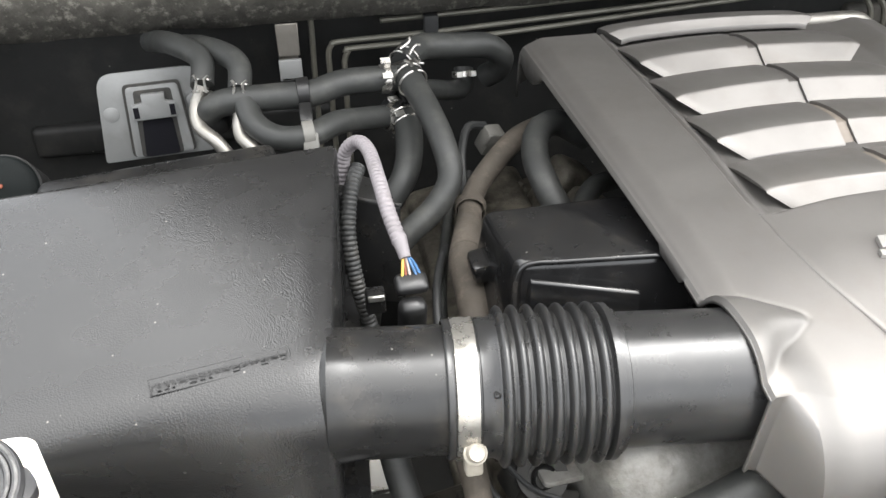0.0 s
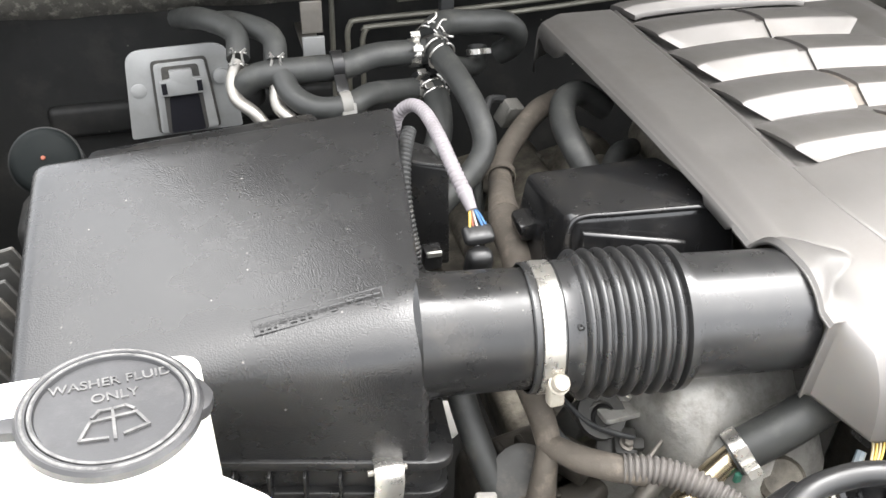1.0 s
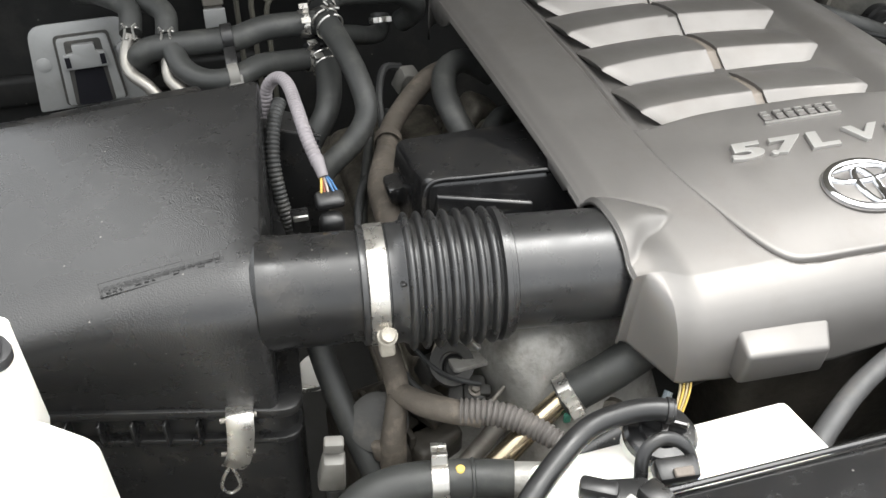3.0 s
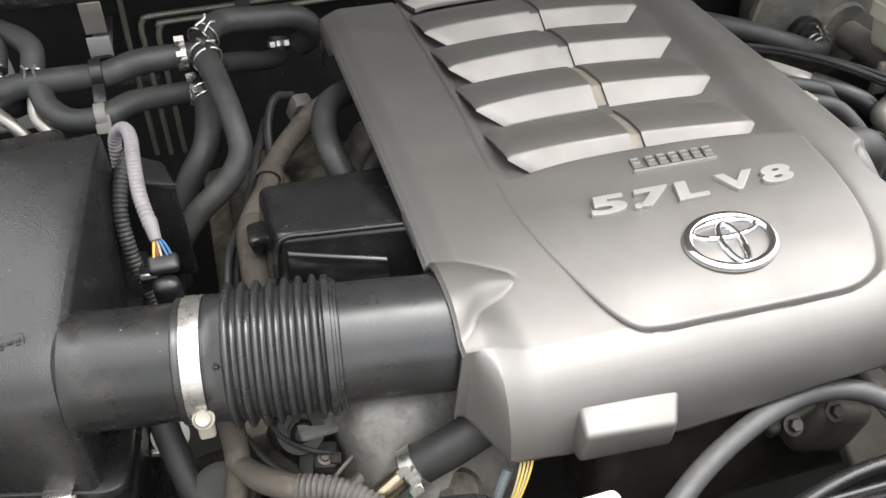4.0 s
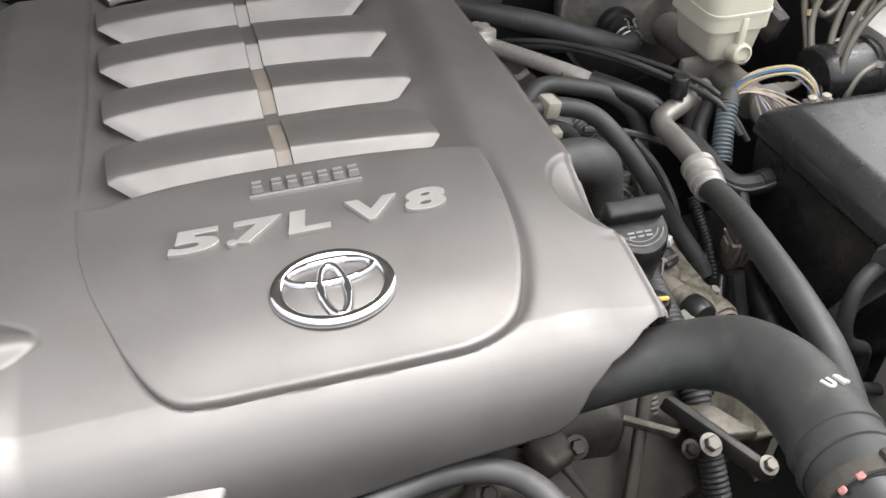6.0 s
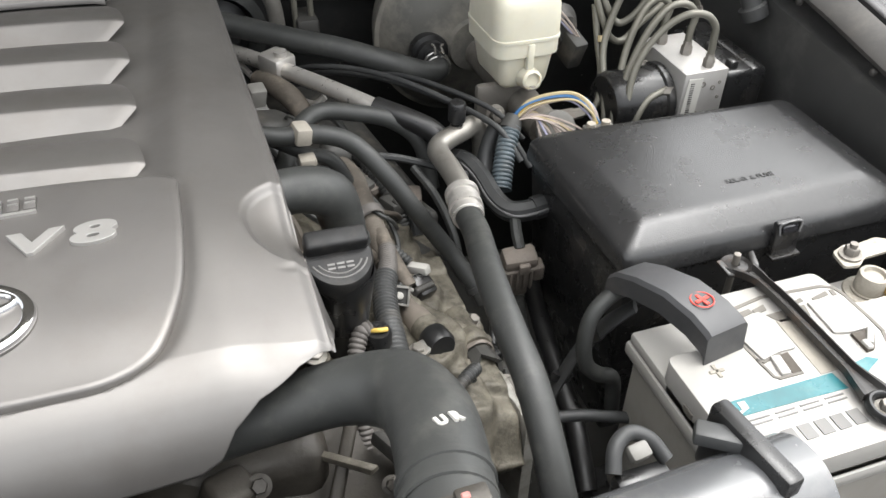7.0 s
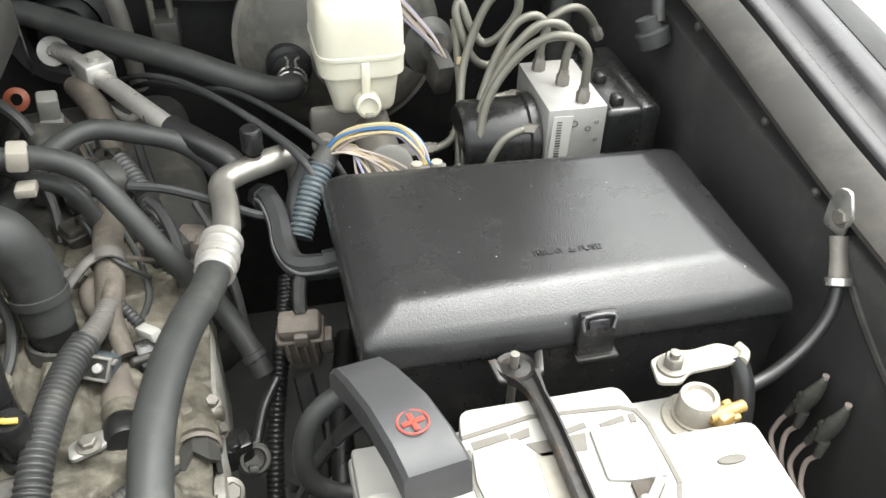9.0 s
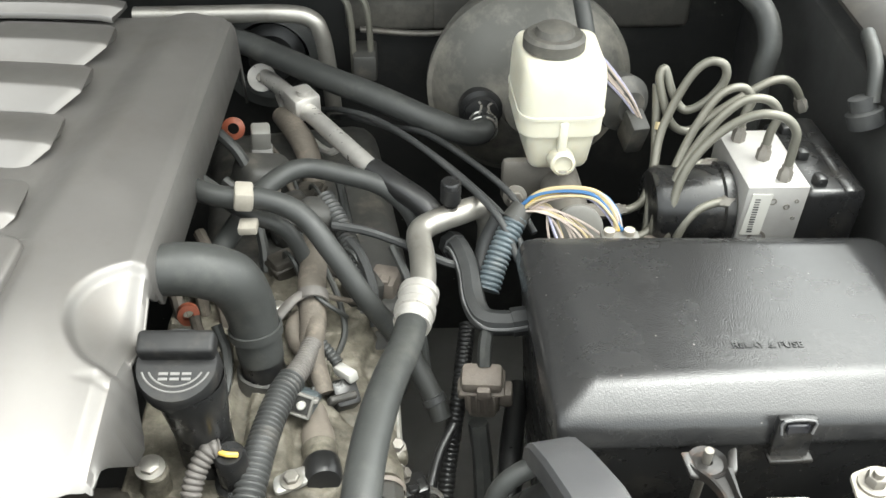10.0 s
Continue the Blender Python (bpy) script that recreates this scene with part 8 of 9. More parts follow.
coil_plug((0.3440, 0.1240, 1.0310), 10, "")
yp = thing("injector_plug", "black sensor plug with a yellow tip", "connector", (0.288, 0.07, 1.05))
part("body", lathe([(0.0150, -0.014), (0.0150, 0.000), (0.0118, 0.002), (0.0110, 0.030), (0.0095, 0.033), (0, 0.033)], (0.2905, 0.082, 1.053), (4, 0, 0), 22), BLACK_PLASTIC, yp)
part("yellow_tip", tube([(0.2835, 0.080, 1.087), (0.290, 0.076, 1.089), (0.297, 0.077, 1.087)], 0.0020, 8, 4), YELLOW, yp)
part("tail", tube([(0.284, 0.084, 1.086), (0.276, 0.080, 1.086), (0.268, 0.066, 1.076), (0.264, 0.045, 1.056), (0.262, 0.015, 1.02)], 0.0060, 12, 5, ribs=(0.0042, 0.0014)), LOOM_DUSTY, yp)
# fuel rail clutter behind the oil cap
wcn = thing("white_plug", "pale tipped plug with a dark ribbed tail on the cylinder head", "connector", (0.344, 0.209, 1.02))
part("body", rbox((0.0095, 0.023, 0.0095), (0.3615, 0.193, 1.0390), 0.002, 2, (-14, 0, 42)), LABEL_WHITE, wcn)
part("tail", tube([(0.355, 0.2005, 1.0425), (0.349, 0.207, 1.047), (0.341, 0.214, 1.053)], 0.0042, 10, 5, ribs=(0.004, 0.001)), LOOM_GREY, wcn)
ENGINE_WIRES = "loose dark wires over the cam cover"
for pts, r, mm in (([(0.34, 0.30, 1.06), (0.352, 0.275, 1.048), (0.358, 0.25, 1.03), (0.350, 0.228, 1.018)], 0.0028, RUBBER),
                   ([(0.33, 0.27, 1.07), (0.345, 0.262, 1.062), (0.362, 0.268, 1.05), (0.372, 0.285, 1.03)], 0.0024, TAN_LOOM),
                   ([(0.328, 0.262, 1.072), (0.34, 0.25, 1.068), (0.352, 0.248, 1.058), (0.36, 0.258, 1.04)], 0.0020, RUBBER),
                   ([(0.262, 0.205, 1.085), (0.270, 0.190, 1.070), (0.272, 0.165, 1.060), (0.266, 0.140, 1.050)], 0.0042, RUBBER),
                   ([(0.245, 0.21, 1.09), (0.252, 0.19, 1.075), (0.256, 0.16, 1.06), (0.252, 0.13, 1.05)], 0.0045, TAN_LOOM),
                   ([(0.368, 0.06, 1.02), (0.378, 0.085, 1.005), (0.384, 0.10, 0.990)], 0.003, RUBBER),
                   ([(0.40, 0.33, 1.06), (0.415, 0.30, 1.04), (0.425, 0.27, 1.01), (0.43, 0.25, 0.97)], 0.0045, RUBBER),
                   ([(0.36, 0.34, 1.06), (0.372, 0.318, 1.058), (0.382, 0.29, 1.045), (0.384, 0.265, 1.02)], 0.005, RUBBER_GREY)):
    hose_thing("loose_wire", "loose dusty wire lying over the cam cover", "wire", pts, r, mm, ENGINE_WIRES, seg=8)
for at, rot, size, mm in (((0.372, 0.300, 1.035), (0, 10, 25), (0.034, 0.026, 0.022), BLACK_DUSTY), ((0.392, 0.318, 1.022), (0, 0, -15), (0.026, 0.030, 0.03), CONNECTOR_BROWN), ((0.340, 0.332, 1.045), (10, 0, 30), (0.022, 0.03, 0.024), BLACK_DUSTY), ((0.415, 0.135, 0.955), (0, 0, 20), (0.024, 0.022, 0.026), BLACK_PLASTIC), ((0.262, 0.200, 1.060), (0, 0, 10), (0.02, 0.024, 0.02), ALU_DULL)):
    bx = thing("engine_connector", "dusty dark connector block beside the cam cover", "connector", at, "connectors beside the cam cover")
    part("body", rbox(size, at, 0.004, 2, rot), mm, bx)
    part("latch", rbox((size[0] * 0.4, size[1] * 0.35, 0.006), (at[0], at[1] - size[1] * 0.3, at[2] + size[2] / 2), 0.0015, 1, rot), mm, bx)
for at, mm, s in (((0.235, 0.226, 1.078), ORANGE_RUBBER, 0.009), ((0.243, 0.22, 1.05), ORANGE_RUBBER, 0.008)):
    sl = thing("injector_seal", "orange rubber injector seal under the cover", "rubber seal", at, "injector seals")
    part("ring", lathe([(s * 0.5, -s * 0.5), (s, -s * 0.4), (s, s * 0.4), (s * 0.5, s * 0.5)], at, (70, 0, 20), 20), mm, sl)
for i, (x, y, z) in enumerate(((0.238, 0.25, 1.05), (0.252, 0.262, 1.055), (0.222, 0.235, 1.04), (0.258, 0.236, 1.045))):
    hose_thing("engine_wire", "dusty brown engine wire below the breather elbow", "wire", [(x - 0.02, y + 0.05, z + 0.04), (x - 0.004, y + 0.02, z + 0.03), (x + 0.003, y, z), (x + 0.006, y - 0.02, z - 0.05)], 0.0055, TAN_LOOM, "engine wires", seg=8)
ic = thing("injector_connector", "pale connector beside an orange seal behind the cover", "connector", (0.262, 0.49, 1.06))
part("body", rbox((0.020, 0.018, 0.036), (0.262, 0.492, 1.078), 0.003, 2, (15, 5, 10)), CONNECTOR_GREY, ic)
part("neck", rbox((0.023, 0.020, 0.014), (0.262, 0.489, 1.064), 0.003, 2, (15, 5, 10)), LABEL_GREY, ic)
part("seal", lathe([(0.006, 0), (0.012, 0.003), (0.012, 0.012), (0.006, 0.015)], (0.232, 0.508, 1.083), (60, 20, 0), 20), ORANGE_RUBBER, ic, "orange rubber seal")
hose_thing("tan_pipe", "tan dusty cast pipe behind the engine", "pipe", [(0.275, 0.565, 1.064), (0.290, 0.535, 1.068), (0.305, 0.505, 1.064), (0.315, 0.475, 1.050), (0.318, 0.45, 1.02)], [0.011, 0.013, 0.0135, 0.012, 0.011], TAN_LOOM)
CLUTTER = "dark engine wires behind the cover"
for pts, r, mm in (([(0.225, 0.47, 1.10), (0.245, 0.455, 1.085), (0.258, 0.44, 1.06), (0.262, 0.43, 1.02)], 0.006, RUBBER),
                   ([(0.265, 0.52, 1.05), (0.285, 0.47, 1.06), (0.30, 0.43, 1.055), (0.318, 0.40, 1.035)], 0.0048, TAN_LOOM),
                   ([(0.335, 0.47, 1.06), (0.345, 0.44, 1.062), (0.352, 0.41, 1.05), (0.36, 0.385, 1.02)], 0.0045, RUBBER),
                   ([(0.24, 0.40, 1.09), (0.262, 0.385, 1.075), (0.275, 0.36, 1.05), (0.28, 0.33, 1.02)], 0.005, RUBBER),
                   ([(0.30, 0.36, 1.06), (0.315, 0.345, 1.062), (0.335, 0.345, 1.05), (0.35, 0.36, 1.02)], 0.0036, RUBBER_GREY),
                   ([(0.255, 0.30, 1.08), (0.27, 0.28, 1.07), (0.29, 0.268, 1.055), (0.31, 0.268, 1.035)], 0.0045, RUBBER)):
    hose_thing("engine_wire", "dusty dark engine wire behind the cover", "wire", pts, r, mm, CLUTTER, seg=8)
for at, rot, size, mm in (((0.285, 0.455, 1.055), (10, 15, 30), (0.030, 0.026, 0.024), BLACK_DUSTY), ((0.315, 0.43, 1.045), (0, -10, -20), (0.026, 0.030, 0.026), GRIMY), ((0.265, 0.40, 1.045), (0, 20, 10), (0.028, 0.024, 0.028), BLACK_DUSTY), ((0.30, 0.32, 1.045), (0, 0, 35), (0.026, 0.022, 0.03), GRIMY), ((0.355, 0.335, 1.04), (12, 0, 15), (0.022, 0.028, 0.022), CONNECTOR_BROWN)):
    bx = thing("engine_connector", "dusty dark connector block behind the cover", "connector", at, "connectors behind the cover")
    part("body", rbox(size, at, 0.004, 2, rot), mm, bx)
    part("collar", rbox((size[0] * 1.1, size[1] * 1.1, 0.005), (at[0], at[1], at[2] + size[2] * 0.2), 0.0015, 1, rot), mm, bx)
    part("wire", tube([at, (at[0] + 0.004, at[1] - 0.006, at[2] + size[2] * 0.8), (at[0] + 0.014, at[1] - 0.02, at[2] + size[2] * 0.7), (at[0] + 0.022, at[1] - 0.03, at[2] - 0.01)], 0.0022, 6, 4), RUBBER, bx)
rough_casting("rear_engine_block", "dark dusty engine parts behind the cover", [
    ("block", (0.20, 0.30, 0.20), (0.30, 0.46, 0.93), (0, 0, 8), 0.03), ("bracket", (0.06, 0.05, 0.06), (0.265, 0.455, 1.045), (0, 20, 30), 0.012), ("housing", (0.05, 0.06, 0.05), (0.30, 0.40, 1.035), (0, -10, 20), 0.014),
    ("cap", (0.035, 0.035, 0.05), (0.325, 0.375, 1.055), (0, 10, 0), 0.012), ("housing", (0.06, 0.05, 0.04), (0.385, 0.31, 1.0), (0, 0, 20), 0.010), ("lug", (0.05, 0.03, 0.03), (0.39, 0.27, 0.985), (0, 30, 20), 0.006)], BLACK_DUSTY, (0.30, 0.46, 0.85),
    [((0.28, 0.42, 1.063), (0, -0.3, 1), 0.006), ((0.345, 0.335, 1.03), (0.2, 0, 1), 0.006)], "engine parts")
hose_thing("small_loom", "grey convoluted loom behind the cam cover", "wiring harness", [(0.335, 0.39, 1.075), (0.352, 0.36, 1.062), (0.368, 0.32, 1.045), (0.375, 0.28, 1.02)], 0.008, LOOM_GREY, ribs=(0.005, 0.0016))

# coolant and vacuum hoses across the right bank
h1 = hose_thing("coolant_hose", "black coolant hose with a white clip leaving the cover", "hose",
                [(0.205, 0.335, 1.150), (0.235, 0.312, 1.143), (0.262, 0.302, 1.140), (0.292, 0.300, 1.139), (0.325, 0.292, 1.128), (0.352, 0.272, 1.100), (0.376, 0.258, 1.064), (0.397, 0.254, 1.030), (0.416, 0.246, 1.000), (0.436, 0.222, 0.968), (0.442, 0.212, 0.955)], 0.0094, RUBBER)
part("end_ring", ring_between((0.434, 0.2245, 0.971), (0.437, 0.2205, 0.966), 0.0096, 0.0014, 20), RUBBER_GREY, h1)
c1 = part("clip", rbox((0.016, 0.022, 0.018), (0.279, 0.298, 1.143), 0.003, 2, (0, 10, 8)), BATTERY_TAN, h1, "cream plastic hose clip")
part("clip_foot", rbox((0.016, 0.016, 0.008), (0.281, 0.288, 1.119), 0.002, 2), BATTERY_TAN, h1)
part("sleeve_end", tube([(0.204, 0.33, 1.152), (0.210, 0.326, 1.150)], 0.012, 14, 2), BRASS_CORRODED, h1)
hose_thing("coolant_hose", "black coolant hose curving behind its neighbour", "hose",
           [(0.245, 0.275, 1.085), (0.262, 0.318, 1.095), (0.285, 0.368, 1.103), (0.315, 0.394, 1.106), (0.355, 0.394, 1.098), (0.395, 0.388, 1.085), (0.422, 0.372, 1.060), (0.43, 0.355, 1.01)], 0.0095, RUBBER)
hose_thing("vacuum_hose", "thin black vacuum hose under the coolant hose", "hose", [(0.21, 0.35, 1.145), (0.25, 0.325, 1.128), (0.28, 0.31, 1.115), (0.31, 0.305, 1.10), (0.33, 0.30, 1.05)], 0.0075, RUBBER, seg=10)
hose_thing("vacuum_hose", "thin grey vacuum line to the air conditioning pipe", "hose", [(0.345, 0.345, 1.075), (0.378, 0.338, 1.072), (0.412, 0.330, 1.062), (0.448, 0.318, 1.05), (0.47, 0.315, 1.045)], 0.0042, RUBBER_GREY, seg=8)
bhp = hose_thing("servo_hose", "thick black vacuum hose running to the brake servo", "hose",
                 [(0.17, 0.70, 1.105), (0.215, 0.675, 1.105), (0.268, 0.640, 1.100), (0.325, 0.595, 1.096), (0.382, 0.560, 1.090), (0.440, 0.535, 1.074), (0.478, 0.530, 1.060), (0.500, 0.540, 1.054), (0.503, 0.562, 1.056)], 0.0145, RUBBER)
wire_clamp(bhp, (0.503, 0.550, 1.055), (0.1, 1, 0), 0.0148, (0, -0.5, 0.9))
part("end_clip", rbox((0.010, 0.02, 0.03), (0.19, 0.685, 1.12), 0.002, 2), STEEL_BRIGHT, bhp)
for dx, dz in ((0.0, 0.0), (0.012, -0.010)):
    hose_thing("fuel_line", "thin grey fuel line crossing behind the engine", "brake line",
               [(0.315 + dx, 0.62, 1.04 + dz), (0.345 + dx, 0.565, 1.07 + dz), (0.385 + dx, 0.515, 1.086 + dz), (0.425 + dx, 0.452, 1.096 + dz), (0.465 + dx, 0.392, 1.094 + dz), (0.498 + dx, 0.335, 1.088 + dz), (0.515 + dx, 0.305, 1.06 + dz)], 0.0034, RUBBER_GREY, "fuel lines", 10)
hose_thing("fuel_line", "thin grey fuel line curving to the brake reservoir", "brake line",
           [(0.40, 0.56, 1.05), (0.435, 0.505, 1.075), (0.475, 0.445, 1.082), (0.515, 0.385, 1.078), (0.535, 0.345, 1.06)], 0.0034, RUBBER_GREY, "fuel lines", 10)

# air conditioning pipes
PIPE_CLEAN = material("bare_aluminium_pipe", (0.52, 0.50, 0.47), 0.36, 0.6, dirt=(0.2, 0.17, 0.14), dirt_amount=0.4, dirt_scale=40)
ap = hose_thing("liquid_pipe", "bare aluminium air conditioning pipe from the firewall", "pipe",
                [(0.245, 0.668, 1.060), (0.268, 0.625, 1.068), (0.295, 0.572, 1.076), (0.330, 0.505, 1.084), (0.365, 0.440, 1.090), (0.385, 0.408, 1.090)], 0.0098, PIPE_CLEAN)
part("joint_block", rbox((0.036, 0.032, 0.028), (0.300, 0.562, 1.082), 0.004, 2, (0, 0, -60)), PIPE_CLEAN, ap)
part("joint_pin", lathe([(0.008, 0), (0.008, 0.006), (0, 0.006)], (0.304, 0.556, 1.096), seg=16), PIPE_CLEAN, ap)
part("flange_eye", lathe([(0.006, 0), (0.017, 0), (0.017, 0.010), (0.006, 0.010)], (0.240, 0.674, 1.055), (60, 0, 0), 24), PIPE_CLEAN, ap)
part("bolt", hex_bolt((0.240, 0.668, 1.058), 0.006, 0.010, (0, -0.8, 0.5)), STEEL_DULL, ap)
part("thin_branch", tube([(0.262, 0.64, 1.05), (0.278, 0.59, 1.048), (0.305, 0.54, 1.052), (0.33, 0.51, 1.05), (0.345, 0.505, 1.06)], 0.0042, 8, 5), PIPE_CLEAN, ap)
part("sleeve", tube([(0.382, 0.412, 1.091), (0.405, 0.388, 1.088), (0.430, 0.368, 1.080), (0.442, 0.355, 1.070)], 0.0122, 14, 5), RUBBER_DARK, ap)
fm = thing("firewall_grommet", "round black rubber grommet on the firewall", "grommet", (0.24, 0.74, 1.07))
part("ring", lathe([(0.02, 0), (0.045, 0.004), (0.052, 0.012), (0.062, 0.014), (0.064, 0.03), (0.05, 0.034)], (0.248, 0.735, 1.060), (84, 0, 0), 40), RUBBER, fm)
part("boot", lathe([(0.045, 0), (0.043, 0.010), (0.030, 0.016), (0.026, 0.030), (0, 0.032)], (0.248, 0.728, 1.060), (84, 0, 0), 36), RUBBER_DARK, fm)
part("stem", tube([(0.248, 0.78, 1.060), (0.248, 0.70, 1.063)], 0.018, 14, 2), RUBBER_DARK, fm)
part("chrome_arc", tube([(0.232, 0.700, 1.082), (0.243, 0.697, 1.088), (0.256, 0.697, 1.088), (0.266, 0.700, 1.081)], 0.0028, 8, 4), STEEL_BRIGHT, fm)
hose_thing("suction_pipe", "large bare aluminium pipe along the firewall", "pipe", [(0.10, 0.68, 1.135), (0.20, 0.675, 1.138), (0.275, 0.670, 1.140), (0.305, 0.670, 1.134), (0.317, 0.670, 1.115), (0.322, 0.672, 1.07), (0.325, 0.675, 1.0)], 0.0105, ALU_PIPE)
for dx in (0.0, 0.022):
    hose_thing("firewall_line", "thin dark line dropping down the firewall", "brake line", [(0.325 + dx, 0.72, 1.17), (0.34 + dx, 0.715, 1.145), (0.350 + dx, 0.71, 1.12), (0.352 + dx, 0.705, 1.04)], 0.0042, LINE_GREEN, LINES, 8)
fc = thing("firewall_clip", "black plastic clip on the firewall", "line clip", (0.365, 0.73, 1.05))
part("block", rbox((0.03, 0.05, 0.035), (0.366, 0.715, 1.056), 0.004, 2), BLACK_DUSTY, fc)
hose_thing("firewall_rod", "pale thin rod across the firewall", "pipe", [(0.36, 0.745, 1.085), (0.44, 0.745, 1.078), (0.52, 0.745, 1.083)], 0.004, STEEL_DULL)

acp = thing("suction_hose", "bent aluminium pipe joined to a thick black air conditioning hose", "hose", (0.42, 0.25, 1.07))
part("metal_tube", tube([(0.492, 0.360, 1.02), (0.494, 0.368, 1.055), (0.484, 0.368, 1.074), (0.462, 0.352, 1.080), (0.436, 0.336, 1.081), (0.425, 0.322, 1.080), (0.427, 0.295, 1.078), (0.427, 0.262, 1.077), (0.421, 0.232, 1.078)], 0.0115, 16, 7), ALU_PIPE, acp)
fr = None
for i in range(4):
    a = Vector((0.4235, 0.246, 1.0785)).lerp(Vector((0.4165, 0.207, 1.0775)), i / 4)
    b = Vector((0.4235, 0.246, 1.0785)).lerp(Vector((0.4165, 0.207, 1.0775)), (i + 0.85) / 4)
    fr = ring_between(a, b, 0.0150, 0.0010 if i % 2 else 0.0022, 28, fr)
fr = tube([(0.4235, 0.247, 1.0785), (0.4165, 0.206, 1.0775)], 0.0151, 28, 2, bm=fr)
part("ferrule", fr, PIPE_CLEAN, acp, "crimped aluminium ferrule")
part("rubber_tube", tube([(0.4170, 0.212, 1.0775), (0.411, 0.175, 1.087), (0.3995, 0.130, 1.099), (0.389, 0.080, 1.106), (0.3825, 0.030, 1.106), (0.381, -0.02, 1.094), (0.378, -0.07, 1.062), (0.376, -0.11, 1.02), (0.375, -0.13, 0.96)], 0.0130, 20, 7), RUBBER, acp)
part("service_port", lathe([(0.006, 0), (0.006, 0.012), (0.0085, 0.013), (0.0095, 0.014), (0.0095, 0.034), (0.008, 0.036), (0, 0.036)], (0.455, 0.348, 1.084), seg=18), BLACK_PLASTIC, acp)
part("port_base", lathe([(0.008, 0), (0.007, 0.01)], (0.455, 0.348, 1.083), seg=16), ALU_PIPE, acp)

# ducts, looms and plugs left of the fuse box
duct = thing("fuse_box_duct", "grey-black plastic wire duct bending into the fuse box", "wire duct", (0.457, 0.350, 1.045))
duct_path = [(0.457, 0.350, 1.045), (0.464, 0.333, 1.050), (0.470, 0.305, 1.047), (0.472, 0.272, 1.042), (0.480, 0.250, 1.040), (0.500, 0.243, 1.042), (0.522, 0.245, 1.044)]
part("tube", tube(duct_path, 0.0112, 8, 6), RUBBER_GREY, duct, angle=30)
# paler bead paints the light along the duct's outer edge
part("edge_rim", tube([(x - 0.0085, y - 0.006, z + 0.004) if x < 0.479 else (x - 0.003, y - 0.0112, z + 0.003) for x, y, z in duct_path], 0.0014, 6, 6), VENT_GREY, duct)
part("mouth_collar", tube([(0.4560, 0.352, 1.0445), (0.4605, 0.341, 1.0480)], 0.0132, 8, 2), RUBBER_GREY, duct)
part("end_collar", tube([(0.503, 0.2432, 1.0424), (0.516, 0.2444, 1.0435)], 0.0128, 8, 2), RUBBER_GREY, duct)

lb = thing("split_loom", "blue-grey convoluted loom spilling loose coloured wires", "wiring harness", (0.50, 0.32, 1.05))
part("loom", tube([(0.486, 0.288, 1.040), (0.494, 0.305, 1.055), (0.504, 0.322, 1.070), (0.516, 0.340, 1.084)], 0.0098, 18, 6, ribs=(0.0048, 0.0018)), LOOM_BLUE, lb)
part("second_loom", tube([(0.482, 0.325, 1.03), (0.490, 0.345, 1.05), (0.504, 0.355, 1.075)], 0.009, 14, 6), RUBBER_GREY, lb)
part("mouth_tape", tube([(0.513, 0.337, 1.081), (0.522, 0.346, 1.091)], [0.0125, 0.010], 14, 2), BLACK_DUSTY, lb)
wrnd = random.Random(11)
mats = [CREAM_WIRE, YELLOW, BLUE, PALE_WIRE, PALE_WIRE, BLUE, LILAC_WIRE, CREAM_WIRE, PALE_WIRE]
for i in range(9):
    o = Vector((wrnd.uniform(-0.006, 0.006), wrnd.uniform(-0.006, 0.006), wrnd.uniform(-0.004, 0.006)))
    top = Vector((0.560, 0.337, 1.112)) + o
    part("wire", tube([Vector((0.519, 0.343, 1.088)) + o * 0.7, Vector((0.536, 0.342, 1.104)) + o, top, Vector((0.584, 0.328, 1.114)) + o * 0.9, Vector((0.598, 0.316, 1.104)) + o * 0.8, Vector((0.601 + 0.003 * (i % 3), 0.308, 1.090))], wrnd.uniform(0.0010, 0.0017) if i > 2 else 0.0021, 6, 5), mats[i], lb)
for i in range(12):
    o = Vector((wrnd.uniform(-0.006, 0.006), wrnd.uniform(-0.006, 0.006), 0))
    ex = 0.552 + (i % 6) * 0.008
    part("wire", tube([Vector((0.522, 0.345, 1.090)) + o, Vector((0.538 + 0.001 * i, 0.335, 1.096)) + o, Vector((ex - 0.006, 0.318, 1.082)) + o, Vector((ex, 0.300, 1.066)) + o * 2], 0.0012, 5, 5), wrnd.choice([PALE_WIRE, PALE_WIRE, LILAC_WIRE, CREAM_WIRE]), lb)
wp2 = thing("white_wire_plug", "cream wire plug behind the fuse box", "connector", (0.603, 0.30, 1.06))
part("body", rbox((0.040, 0.020, 0.028), (0.604, 0.300, 1.070), 0.003, 2, (0, 0, -4), (0.85, 0.85)), LABEL_WHITE, wp2)
part("top", rbox((0.034, 0.016, 0.008), (0.604, 0.302, 1.086), 0.002, 2, (0, 0, -4)), CONNECTOR_GREY, wp2)
for dx in (-0.010, 0.008):
    part("wire_seal", lathe([(0.005, 0), (0.005, 0.006), (0, 0.007)], (0.604 + dx, 0.303, 1.089), seg=12), BRASS_CORRODED, wp2)
bk = thing("brown_plug", "dusty brown multi-way connector hanging by the fuse box", "connector", (0.476, 0.21, 0.95))
plug_m = pose(0.4775, 0.2120, 0.9930, 12, -4, -8)


def plug_piece(name, size, at, mat=None, bevel=0.0025, rot=(0, 0, 0)):
    bm = rbox(size, at, bevel, 2, rot)
    bm.transform(plug_m)
    return part(name, bm, mat or CONNECTOR_BROWN, bk)


